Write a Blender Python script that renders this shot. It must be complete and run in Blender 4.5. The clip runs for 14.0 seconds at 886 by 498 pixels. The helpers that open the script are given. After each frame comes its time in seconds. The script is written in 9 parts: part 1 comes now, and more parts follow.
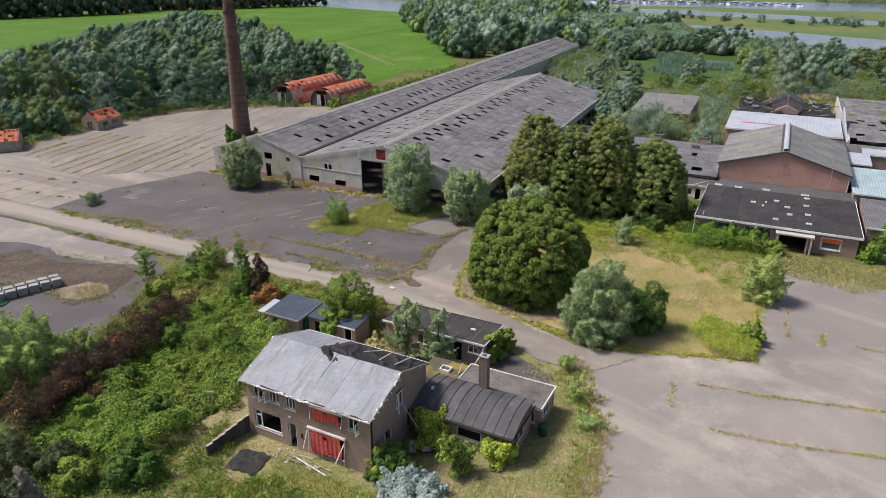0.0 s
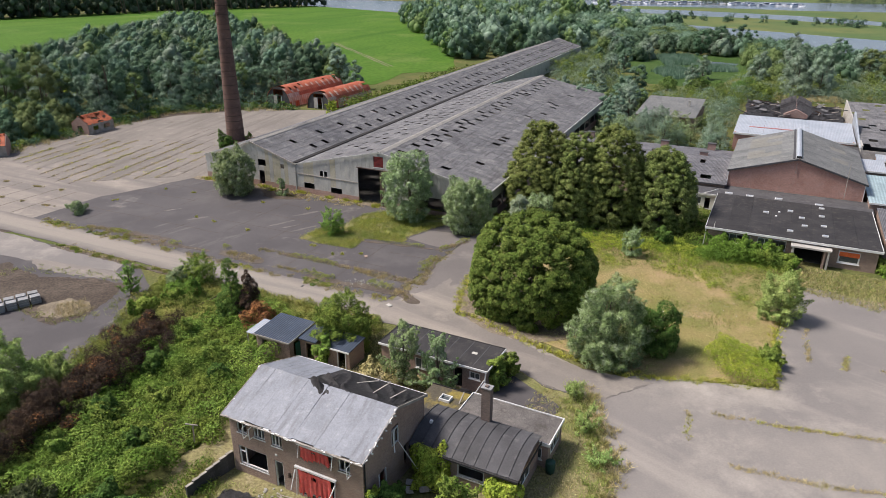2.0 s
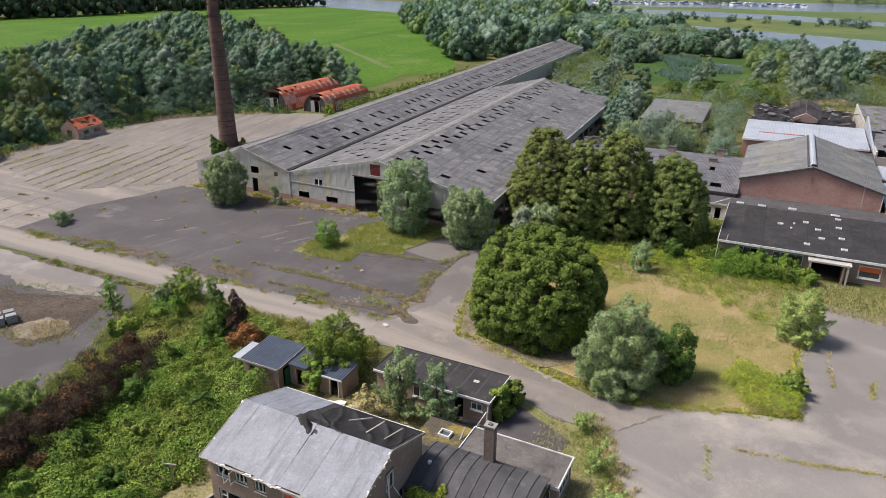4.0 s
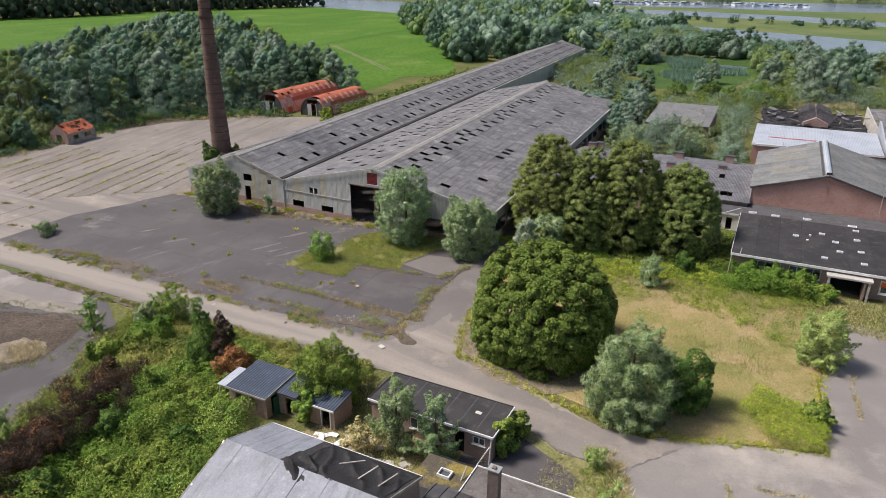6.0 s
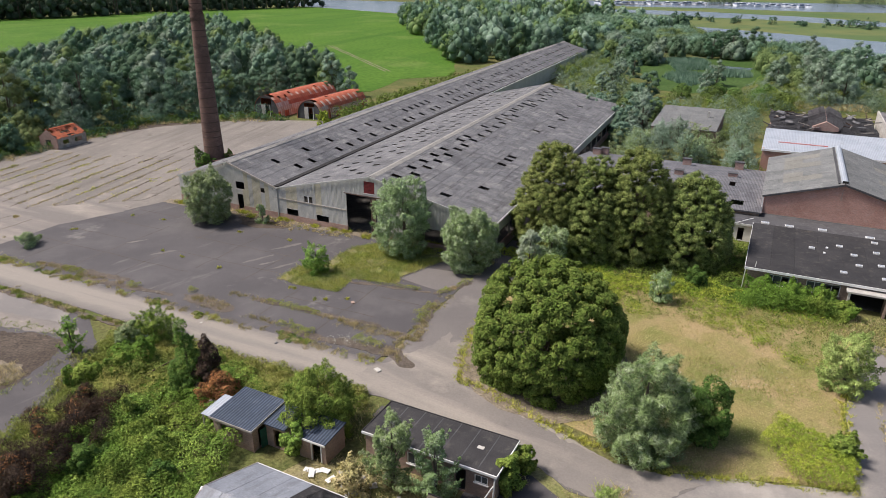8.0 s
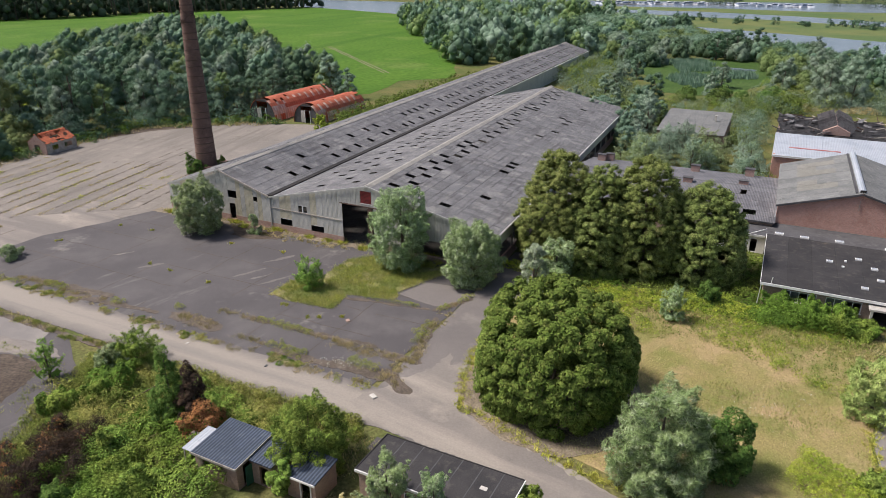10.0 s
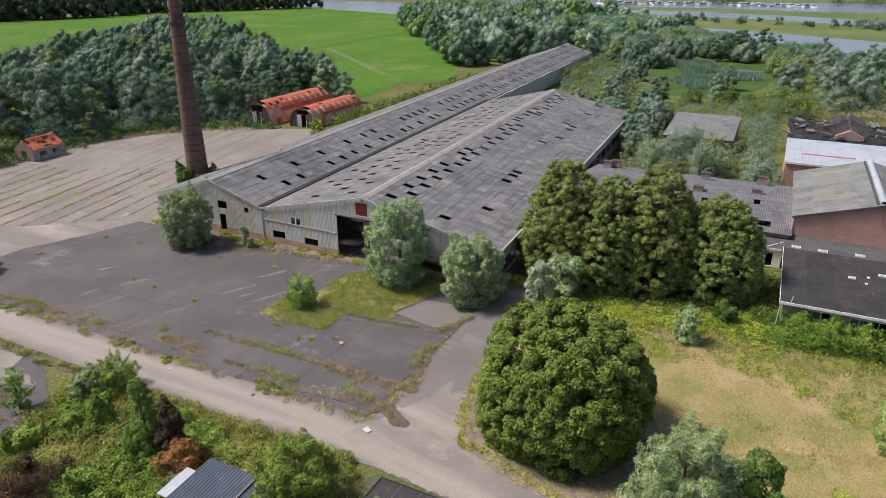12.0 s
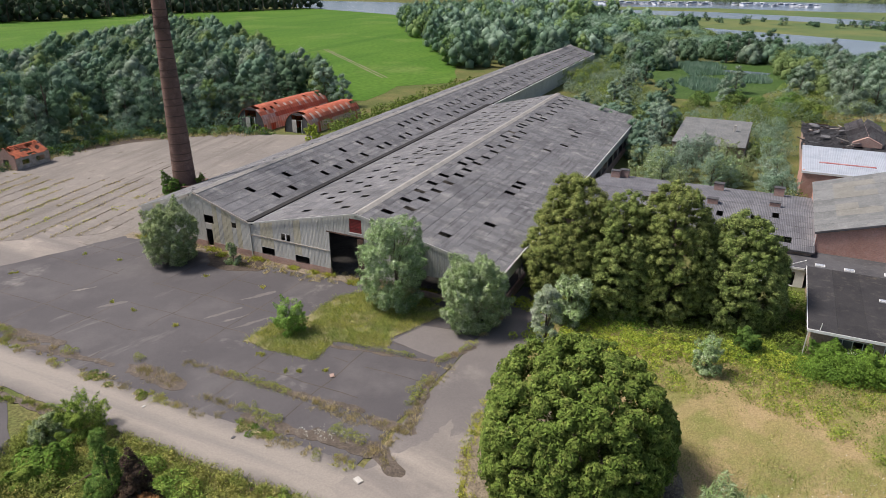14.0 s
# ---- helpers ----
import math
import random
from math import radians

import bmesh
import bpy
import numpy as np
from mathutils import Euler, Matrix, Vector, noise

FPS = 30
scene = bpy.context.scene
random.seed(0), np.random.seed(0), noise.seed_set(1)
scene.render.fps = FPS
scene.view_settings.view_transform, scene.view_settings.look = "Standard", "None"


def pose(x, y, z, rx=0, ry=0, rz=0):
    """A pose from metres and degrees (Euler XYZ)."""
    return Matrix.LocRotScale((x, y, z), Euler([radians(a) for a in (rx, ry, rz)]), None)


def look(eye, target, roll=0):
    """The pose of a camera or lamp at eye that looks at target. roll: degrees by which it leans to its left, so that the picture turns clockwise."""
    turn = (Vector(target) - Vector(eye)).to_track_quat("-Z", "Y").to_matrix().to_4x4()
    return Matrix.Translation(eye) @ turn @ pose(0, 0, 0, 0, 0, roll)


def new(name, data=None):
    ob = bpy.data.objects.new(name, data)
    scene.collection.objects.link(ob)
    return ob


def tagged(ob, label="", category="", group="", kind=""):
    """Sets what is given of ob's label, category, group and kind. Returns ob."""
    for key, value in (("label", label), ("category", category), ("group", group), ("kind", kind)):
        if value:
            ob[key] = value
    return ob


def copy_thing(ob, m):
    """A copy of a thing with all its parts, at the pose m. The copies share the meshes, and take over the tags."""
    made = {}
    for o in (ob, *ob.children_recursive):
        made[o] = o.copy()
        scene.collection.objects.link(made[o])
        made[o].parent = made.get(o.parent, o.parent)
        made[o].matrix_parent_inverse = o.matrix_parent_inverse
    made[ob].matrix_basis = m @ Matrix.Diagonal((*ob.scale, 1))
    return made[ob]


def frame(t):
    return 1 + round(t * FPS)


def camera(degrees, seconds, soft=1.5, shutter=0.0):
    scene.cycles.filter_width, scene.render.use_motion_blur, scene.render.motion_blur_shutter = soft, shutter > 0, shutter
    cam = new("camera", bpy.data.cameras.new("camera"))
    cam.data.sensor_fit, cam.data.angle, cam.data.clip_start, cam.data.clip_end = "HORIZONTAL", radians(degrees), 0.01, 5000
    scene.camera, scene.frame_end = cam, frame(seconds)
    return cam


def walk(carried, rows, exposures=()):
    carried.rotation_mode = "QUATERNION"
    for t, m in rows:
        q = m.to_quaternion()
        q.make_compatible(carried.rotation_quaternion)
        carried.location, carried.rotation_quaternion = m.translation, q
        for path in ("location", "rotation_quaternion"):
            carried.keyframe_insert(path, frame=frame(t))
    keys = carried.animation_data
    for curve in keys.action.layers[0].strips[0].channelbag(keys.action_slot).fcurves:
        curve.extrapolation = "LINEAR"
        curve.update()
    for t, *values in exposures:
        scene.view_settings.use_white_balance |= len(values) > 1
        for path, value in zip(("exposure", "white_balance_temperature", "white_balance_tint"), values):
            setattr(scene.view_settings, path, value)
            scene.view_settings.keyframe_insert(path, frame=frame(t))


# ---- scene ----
cam = camera(66, 14.0, soft=0.45)
PATH = [
    (0, (0.179, -3.672, 40.752), (-0.599, 42.545, 21.689), 0.13),
    (1, (0.145, -1.150, 40.771), (-0.625, 45.067, 21.706), 0.15),
    (2, (0.114, 1.475, 40.788), (-0.651, 47.691, 21.722), 0.16),
    (3, (0.087, 4.134, 40.803), (-0.675, 50.350, 21.736), 0.17),
    (4, (0.063, 6.779, 40.816), (-0.699, 52.994, 21.748), 0.18),
    (5, (0.042, 9.376, 40.827), (-0.721, 55.591, 21.759), 0.18),
    (6, (0.025, 11.913, 40.836), (-0.743, 58.128, 21.768), 0.17),
    (7, (0.011, 14.392, 40.843), (-0.764, 60.607, 21.775), 0.16),
    (8, (-0.000, 16.836, 40.848), (-0.784, 63.050, 21.780), 0.15),
    (9, (-0.008, 19.283, 40.851), (-0.803, 65.498, 21.783), 0.13),
    (10, (-0.012, 21.793, 40.852), (-0.821, 68.007, 21.785), 0.10),
    (11, (-0.013, 24.438, 40.852), (-0.838, 70.653, 21.785), 0.07),
    (12, (-0.011, 27.314, 40.849), (-0.854, 73.529, 21.784), 0.04),
    (13, (-0.005, 30.531, 40.845), (-0.870, 76.746, 21.780), -0.00),
    (14, (0.003, 34.218, 40.838), (-0.884, 80.433, 21.775), -0.04),
]
walk(cam, [(t, look(eye, target, roll)) for t, eye, target, roll in PATH], exposures=[(0, 0.5, 6480, 15), (14, 0.5, 6480, 15)])

# ---- light ----
world = bpy.data.worlds.new("world")
scene.world = world
world.use_nodes = True
SUN_EL, SUN_AZ = 54.0, -80.0          # height, and bearing from +y clockwise
wn = world.node_tree.nodes
sky = wn.new("ShaderNodeTexSky")
sky.sky_type = "NISHITA"
sky.sun_disc = False
sky.sun_elevation, sky.sun_rotation = radians(SUN_EL), radians(SUN_AZ)
sky.air_density, sky.dust_density, sky.ozone_density = 1.0, 3.0, 1.0
world.node_tree.links.new(sky.outputs[0], wn["Background"].inputs[0])
wn["Background"].inputs[1].default_value = 0.088
sun = new("sun", bpy.data.lights.new("sun", "SUN"))
sun.data.energy, sun.data.angle, sun.data.color = 3.7, radians(14), (1.0, 0.95, 0.88)
az, el = radians(SUN_AZ), radians(SUN_EL)
sun_at = Vector((math.sin(az) * math.cos(el), math.cos(az) * math.cos(el), math.sin(el)))
sun.matrix_world = look(sun_at * 300, (0, 0, 0))

# ---- materials ----


def mat(name, base, second=None, third=None, scale=0.5, fine=12.0, rough=0.85, bump=0.3, metal=0.0, island=0.0, obj=0.0,
        mix=(0.42, 0.62), mix3=(0.55, 0.75), leaf=False, scale3=None, spec=0.3, wave=None, bricks=None, grain=0.2, stain=None, streak=None, band=None):
    """A surface of up to three tones, broken up at two scales, with fine relief; lengths in metres.
    wave: axis, pitch and painted groove shade of corrugation; bricks: length, height and mortar tone of coursed
    brickwork."""
    m = bpy.data.materials.new(name)
    m.use_nodes = True
    nt = m.node_tree
    n, link = nt.nodes, nt.links.new
    bsdf = n["Principled BSDF"]
    bsdf.inputs["Roughness"].default_value = rough
    bsdf.inputs["Metallic"].default_value = metal
    bsdf.inputs["Specular IOR Level"].default_value = spec
    geo = n.new("ShaderNodeNewGeometry")
    coord = n.new("ShaderNodeTexCoord")

    def noise_at(sc, detail=6.0, rg=0.6):
        t = n.new("ShaderNodeTexNoise")
        t.inputs["Scale"].default_value, t.inputs["Detail"].default_value, t.inputs["Roughness"].default_value = sc, detail, rg
        link(geo.outputs["Position"], t.inputs["Vector"])
        return t

    def stretch(sock, lo, hi, a=0.0, b=1.0):
        r = n.new("ShaderNodeMapRange")
        for k, v in zip(("From Min", "From Max", "To Min", "To Max"), (lo, hi, a, b)):
            r.inputs[k].default_value = v
        link(sock, r.inputs["Value"])
        return r.outputs[0]

    def blend(f, a, b):
        x = n.new("ShaderNodeMix")
        x.data_type = "RGBA"
        for sock, v in ((x.inputs[0], f), (x.inputs[6], a), (x.inputs[7], b)):
            if isinstance(v, (tuple, list)):
                sock.default_value = (*v, 1.0)
            elif isinstance(v, float):
                sock.default_value = v
            else:
                link(v, sock)
        return x.outputs[2]

    def maths(op, a, b):
        x = n.new("ShaderNodeMath")
        x.operation = op
        for sock, v in ((x.inputs[0], a), (x.inputs[1], b)):
            if isinstance(v, (int, float)):
                sock.default_value = v
            else:
                link(v, sock)
        return x.outputs[0]

    second = second or tuple(c * 0.75 for c in base)
    third = third or tuple(min(c * 1.2, 1) for c in base)
    col = blend(stretch(noise_at(scale).outputs[0], *mix), base, second)
    col = blend(stretch(noise_at(scale3 or scale * 3.1).outputs[0], *mix3), col, third)
    if stain:
        col = blend(stretch(noise_at(stain[1], 8.0, 0.7).outputs[0], *stain[2]), col, stain[0])
    if band:
        # a strip of another tone lying across a direction on the ground, with wandering soft edges
        flatp = n.new("ShaderNodeVectorMath")
        flatp.operation = "DOT_PRODUCT"
        flatp.inputs[1].default_value = (math.sin(radians(YAW)), math.cos(radians(YAW)), 0)
        link(geo.outputs["Position"], flatp.inputs[0])
        across = maths("ADD", flatp.outputs["Value"], maths("MULTIPLY", noise_at(0.16, 5.0, 0.6).outputs[0], band[3]))
        far = maths("ABSOLUTE", maths("SUBTRACT", across, band[1] + band[3] * 0.5), 0.0)
        col = blend(stretch(far, band[2], band[2] * 0.45), col, band[0])
    if streak:
        turn = n.new("ShaderNodeVectorRotate")
        turn.rotation_type = "Z_AXIS"
        turn.inputs["Angle"].default_value = radians(YAW + streak[3])
        link(geo.outputs["Position"], turn.inputs["Vector"])
        mp = n.new("ShaderNodeMapping")
        mp.inputs["Scale"].default_value = (streak[1][0], streak[1][1], 1)
        link(turn.outputs[0], mp.inputs["Vector"])
        st = noise_at(1.0, 5.0, 0.6)
        link(mp.outputs[0], st.inputs["Vector"])
        col = blend(stretch(st.outputs[0], *streak[2]), col, streak[0])
    relief = noise_at(fine, 5.0).outputs[0]
    if wave or bricks:
        sep = n.new("ShaderNodeSeparateXYZ")
        link(coord.outputs["Object"], sep.inputs[0])
    if bricks:
        cmb = n.new("ShaderNodeCombineXYZ")
        link(maths("ADD", sep.outputs[0], sep.outputs[1]), cmb.inputs[0])
        link(sep.outputs[2], cmb.inputs[1])
        bt = n.new("ShaderNodeTexBrick")
        link(cmb.outputs[0], bt.inputs["Vector"])
        bt.inputs["Scale"].default_value = 1.0
        bt.inputs["Brick Width"].default_value, bt.inputs["Row Height"].default_value, bt.inputs["Mortar Size"].default_value = bricks[0], bricks[1], 0.008
        bt.inputs["Color1"].default_value, bt.inputs["Color2"].default_value = (0, 0, 0, 1), (0.5, 0.5, 0.5, 1)
        bt.inputs["Mortar"].default_value = (1, 1, 1, 1)
        dark = n.new("ShaderNodeHueSaturation")
        dark.inputs["Value"].default_value = 0.72
        link(col, dark.inputs["Color"])
        col = blend(stretch(bt.outputs["Color"], 0.0, 0.5), col, dark.outputs[0])
        col = blend(maths("MULTIPLY", bt.outputs["Fac"], 0.6), col, bricks[2])
    hsv = n.new("ShaderNodeHueSaturation")
    value = stretch(noise_at(fine, 4.0).outputs[0], 0.3, 0.7, 1 - grain, 1 + grain)
    for amount, sock in ((island, geo.outputs["Random Per Island"]), (obj, None)):
        if amount:
            if sock is None:
                sock = n.new("ShaderNodeObjectInfo").outputs["Random"]
            value = maths("MULTIPLY", value, stretch(sock, 0, 1, 1 - amount, 1 + amount))
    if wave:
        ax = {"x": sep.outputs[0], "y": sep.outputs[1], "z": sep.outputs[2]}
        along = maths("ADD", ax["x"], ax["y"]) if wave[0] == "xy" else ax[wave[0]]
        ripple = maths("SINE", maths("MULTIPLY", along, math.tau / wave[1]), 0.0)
        # shade of the corrugation put into the colour: darker troughs, slightly lighter crests
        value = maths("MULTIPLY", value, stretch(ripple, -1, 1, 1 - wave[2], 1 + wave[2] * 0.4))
        relief = maths("ADD", maths("MULTIPLY", relief, 0.4), maths("MULTIPLY", ripple, 0.5))
    link(col, hsv.inputs["Color"])
    link(value, hsv.inputs["Value"])
    if leaf and obj:
        link(stretch(n.new("ShaderNodeObjectInfo").outputs["Random"], 0, 1, 0.48, 0.515), hsv.inputs["Hue"])
    link(hsv.outputs[0], bsdf.inputs["Base Color"])
    if bump:
        b = n.new("ShaderNodeBump")
        b.inputs["Strength"].default_value, b.inputs["Distance"].default_value = bump, 0.06
        link(relief, b.inputs["Height"])
        link(b.outputs[0], bsdf.inputs["Normal"])
    if leaf:
        tr = n.new("ShaderNodeBsdfTranslucent")
        link(hsv.outputs[0], tr.inputs["Color"])
        ms = n.new("ShaderNodeMixShader")
        ms.inputs[0].default_value = 0.15
        link(bsdf.outputs[0], ms.inputs[1])
        link(tr.outputs[0], ms.inputs[2])
        link(ms.outputs[0], n["Material Output"].inputs["Surface"])
    return m


YAW = 25.0                      # the whole works lies on one grid, turned by this
MORTAR = (0.34, 0.31, 0.27)
M_GROUND = mat("rough_grass", (0.09, 0.108, 0.035), (0.14, 0.13, 0.052), (0.062, 0.083, 0.024), 0.08, 3.0, scale3=0.45, grain=0.5, spec=0.05)
M_MEADOW = mat("meadow", (0.062, 0.135, 0.018), (0.078, 0.152, 0.022), (0.115, 0.175, 0.04), 0.012, 0.5, scale3=0.02, mix3=(0.55, 0.7), grain=0.25, spec=0.06, stain=((0.2, 0.23, 0.085), 0.011, (0.66, 0.72)), streak=((0.05, 0.115, 0.016), (0.06, 0.004), (0.5, 0.7), 0))
M_LAWN = mat("dry_lawn", (0.255, 0.212, 0.09), (0.17, 0.18, 0.056), (0.335, 0.25, 0.135), 0.09, 6.0, scale3=0.16, grain=0.34, spec=0.05, mix=(0.45, 0.62), mix3=(0.5, 0.64), stain=((0.205, 0.148, 0.086), 0.13, (0.57, 0.7)), streak=((0.3, 0.232, 0.118), (0.3, 0.04), (0.52, 0.68), 25))
M_YARDGRASS = mat("dry_garden_ground", (0.225, 0.198, 0.1), (0.15, 0.165, 0.058), (0.3, 0.258, 0.165), 0.2, 4.0, scale3=0.6, grain=0.4, spec=0.05)
M_CONC = mat("concrete", (0.258, 0.229, 0.197), (0.21, 0.187, 0.165), (0.355, 0.31, 0.262), 0.1, 6.0, scale3=0.3, bump=0.15, grain=0.16, spec=0.15, stain=((0.155, 0.135, 0.113), 0.5, (0.66, 0.78)), streak=((0.175, 0.158, 0.143), (0.02, 0.28), (0.45, 0.62), 0))
M_BAY = mat("yard_concrete", (0.215, 0.193, 0.168), (0.182, 0.164, 0.144), (0.268, 0.24, 0.206), 0.06, 3.0, scale3=0.3, bump=0.2, grain=0.18, obj=0.06, spec=0.15, stain=((0.115, 0.1, 0.083), 0.22, (0.58, 0.72)), streak=((0.155, 0.139, 0.121), (0.4, 0.025), (0.5, 0.66), -12))
M_PALE = mat("worn_asphalt", (0.21, 0.193, 0.178), (0.176, 0.163, 0.153), (0.262, 0.239, 0.213), 0.035, 6.0, scale3=0.09, bump=0.12, mix3=(0.48, 0.7), grain=0.07, spec=0.2, stain=((0.345, 0.313, 0.274), 0.05, (0.52, 0.68)), streak=((0.3, 0.272, 0.24), (0.02, 0.14), (0.55, 0.72), 20))
M_ASPH = mat("old_asphalt", (0.08, 0.074, 0.075), (0.096, 0.089, 0.089), (0.112, 0.104, 0.102), 0.06, 7.0, scale3=0.14, mix3=(0.5, 0.7), bump=0.2, grain=0.09, spec=0.2, stain=((0.24, 0.222, 0.203), 0.085, (0.6, 0.74)), streak=((0.19, 0.177, 0.164), (0.32, 0.06), (0.64, 0.78), 12))
M_SOIL = mat("bare_soil", (0.058, 0.043, 0.031), (0.095, 0.074, 0.055), (0.036, 0.028, 0.022), 0.2, 3.0, grain=0.5, scale3=0.7)
M_WATER = mat("river_water", (0.17, 0.21, 0.25), (0.14, 0.18, 0.22), (0.2, 0.24, 0.28), scale=0.01, fine=0.2, rough=0.2, bump=0.05, spec=0.5, grain=0.05)
M_REED = mat("bank_grass", (0.085, 0.13, 0.05), (0.14, 0.155, 0.06), (0.065, 0.105, 0.045), 0.012, 1.0, scale3=0.05, grain=0.3, spec=0.05)
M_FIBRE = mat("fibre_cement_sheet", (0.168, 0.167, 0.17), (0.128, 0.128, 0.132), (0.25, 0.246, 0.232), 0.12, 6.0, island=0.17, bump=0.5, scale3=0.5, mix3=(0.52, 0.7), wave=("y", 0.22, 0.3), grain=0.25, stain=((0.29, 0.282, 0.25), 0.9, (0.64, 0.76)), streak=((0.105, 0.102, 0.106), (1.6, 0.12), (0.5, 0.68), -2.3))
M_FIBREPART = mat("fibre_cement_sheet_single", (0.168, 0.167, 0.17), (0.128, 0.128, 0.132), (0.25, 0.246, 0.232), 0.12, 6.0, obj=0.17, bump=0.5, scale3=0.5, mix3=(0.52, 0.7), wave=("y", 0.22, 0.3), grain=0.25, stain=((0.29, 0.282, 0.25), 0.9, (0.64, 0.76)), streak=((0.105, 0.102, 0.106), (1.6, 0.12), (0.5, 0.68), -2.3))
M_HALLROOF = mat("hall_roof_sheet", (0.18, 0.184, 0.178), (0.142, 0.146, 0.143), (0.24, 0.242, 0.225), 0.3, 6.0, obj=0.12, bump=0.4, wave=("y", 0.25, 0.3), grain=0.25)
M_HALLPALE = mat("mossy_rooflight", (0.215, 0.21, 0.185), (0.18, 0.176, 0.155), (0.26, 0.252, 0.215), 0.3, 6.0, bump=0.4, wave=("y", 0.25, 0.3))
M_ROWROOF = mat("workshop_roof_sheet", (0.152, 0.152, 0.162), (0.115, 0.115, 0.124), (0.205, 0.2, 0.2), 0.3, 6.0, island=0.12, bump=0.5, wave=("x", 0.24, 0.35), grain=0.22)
M_RIDGE = mat("lichen_ridge_cap", (0.29, 0.275, 0.245), (0.23, 0.22, 0.2), (0.34, 0.325, 0.285), 0.4, 6.0)
M_CLAD = mat("cream_cladding", (0.44, 0.44, 0.41), (0.39, 0.39, 0.365), (0.5, 0.49, 0.44), 0.3, 4.0, bump=0.3, obj=0.06, wave=("xy", 0.25, 0.1), grain=0.1, stain=((0.34, 0.31, 0.25), 0.5, (0.64, 0.8)))
M_CLADYEL = mat("yellowed_panel", (0.45, 0.42, 0.32), (0.41, 0.385, 0.29), (0.5, 0.48, 0.4), 0.5, 4.0, bump=0.3, wave=("xy", 0.25, 0.1), grain=0.12)
M_BRICK = mat("red_brick_wall", (0.53, 0.3, 0.24), (0.46, 0.245, 0.19), (0.58, 0.37, 0.31), 0.35, 9.0, bricks=(0.22, 0.075, (0.44, 0.34, 0.29)), stain=((0.32, 0.18, 0.145), 0.3, (0.6, 0.8)))
M_PINK = mat("pink_brick_plinth", (0.42, 0.27, 0.23), (0.36, 0.22, 0.18), (0.48, 0.37, 0.32), 0.5, 9.0, bricks=(0.22, 0.075, MORTAR))
M_BUFF = mat("brown_brick_wall", (0.355, 0.25, 0.2), (0.3, 0.207, 0.163), (0.405, 0.3, 0.245), 0.4, 12.0, bricks=(0.22, 0.07, (0.4, 0.33, 0.275)), stain=((0.225, 0.165, 0.134), 0.5, (0.62, 0.82)))
M_FLUE = mat("sooty_brick", (0.2, 0.15, 0.125), (0.15, 0.115, 0.098), (0.25, 0.19, 0.16), 0.6, 12.0, bricks=(0.22, 0.07, (0.22, 0.19, 0.165)))
M_ZINC = mat("grey_bitumen_sheet", (0.235, 0.25, 0.278), (0.195, 0.208, 0.232), (0.3, 0.312, 0.335), 0.4, 6.0, obj=0.05, rough=0.6, grain=0.12, stain=((0.37, 0.378, 0.385), 0.9, (0.6, 0.74)), streak=((0.165, 0.172, 0.188), (1.5, 0.16), (0.5, 0.68), 0))
M_FELT = mat("black_felt", (0.038, 0.036, 0.036), (0.026, 0.025, 0.026), (0.075, 0.068, 0.06), 0.35, 10.0, rough=0.85, grain=0.3, obj=0.12, stain=((0.09, 0.075, 0.055), 0.6, (0.62, 0.75)))
M_FELTGREY = mat("grey_felt", (0.078, 0.077, 0.08), (0.055, 0.054, 0.056), (0.115, 0.112, 0.11), 0.5, 8.0, rough=0.75, grain=0.2, obj=0.18, stain=((0.15, 0.145, 0.138), 0.8, (0.62, 0.76)))
M_TARP = mat("black_tarpaulin", (0.062, 0.06, 0.061), (0.048, 0.046, 0.047), (0.095, 0.091, 0.09), 0.7, 8.0, rough=0.6)
M_GRAVEL = mat("gravel_roof", (0.142, 0.13, 0.12), (0.1, 0.092, 0.085), (0.195, 0.18, 0.162), 0.5, 14.0, grain=0.5, stain=((0.07, 0.062, 0.055), 0.6, (0.52, 0.68)))
M_DIRT = mat("weedy_earth", (0.2, 0.165, 0.115), (0.13, 0.105, 0.072), (0.27, 0.235, 0.175), 0.4, 5.0, scale3=1.2, grain=0.5)
M_CRUMB = mat("crumbled_earth", (0.11, 0.088, 0.068), (0.075, 0.06, 0.046), (0.16, 0.138, 0.108), 0.5, 5.0, scale3=1.4, grain=0.4)
M_MARSH = mat("marsh_green", (0.045, 0.085, 0.022), (0.06, 0.1, 0.03), (0.035, 0.06, 0.02), 0.05, 1.0, grain=0.4, spec=0.05)
M_JUNCTION = mat("dusty_junction", (0.215, 0.193, 0.17), (0.175, 0.158, 0.143), (0.275, 0.245, 0.21), 0.08, 6.0, scale3=0.2, bump=0.12, grain=0.09, spec=0.15, stain=((0.12, 0.108, 0.098), 0.16, (0.6, 0.74)), streak=((0.29, 0.258, 0.22), (0.03, 0.2), (0.5, 0.68), 8))
M_LANE = mat("worn_lane", (0.158, 0.143, 0.133), (0.132, 0.12, 0.113), (0.19, 0.172, 0.156), 0.05, 7.0, scale3=0.16, bump=0.15, grain=0.1, spec=0.2, stain=((0.235, 0.212, 0.188), 0.11, (0.55, 0.74)), streak=((0.108, 0.099, 0.094), (0.25, 0.03), (0.55, 0.7), 0))

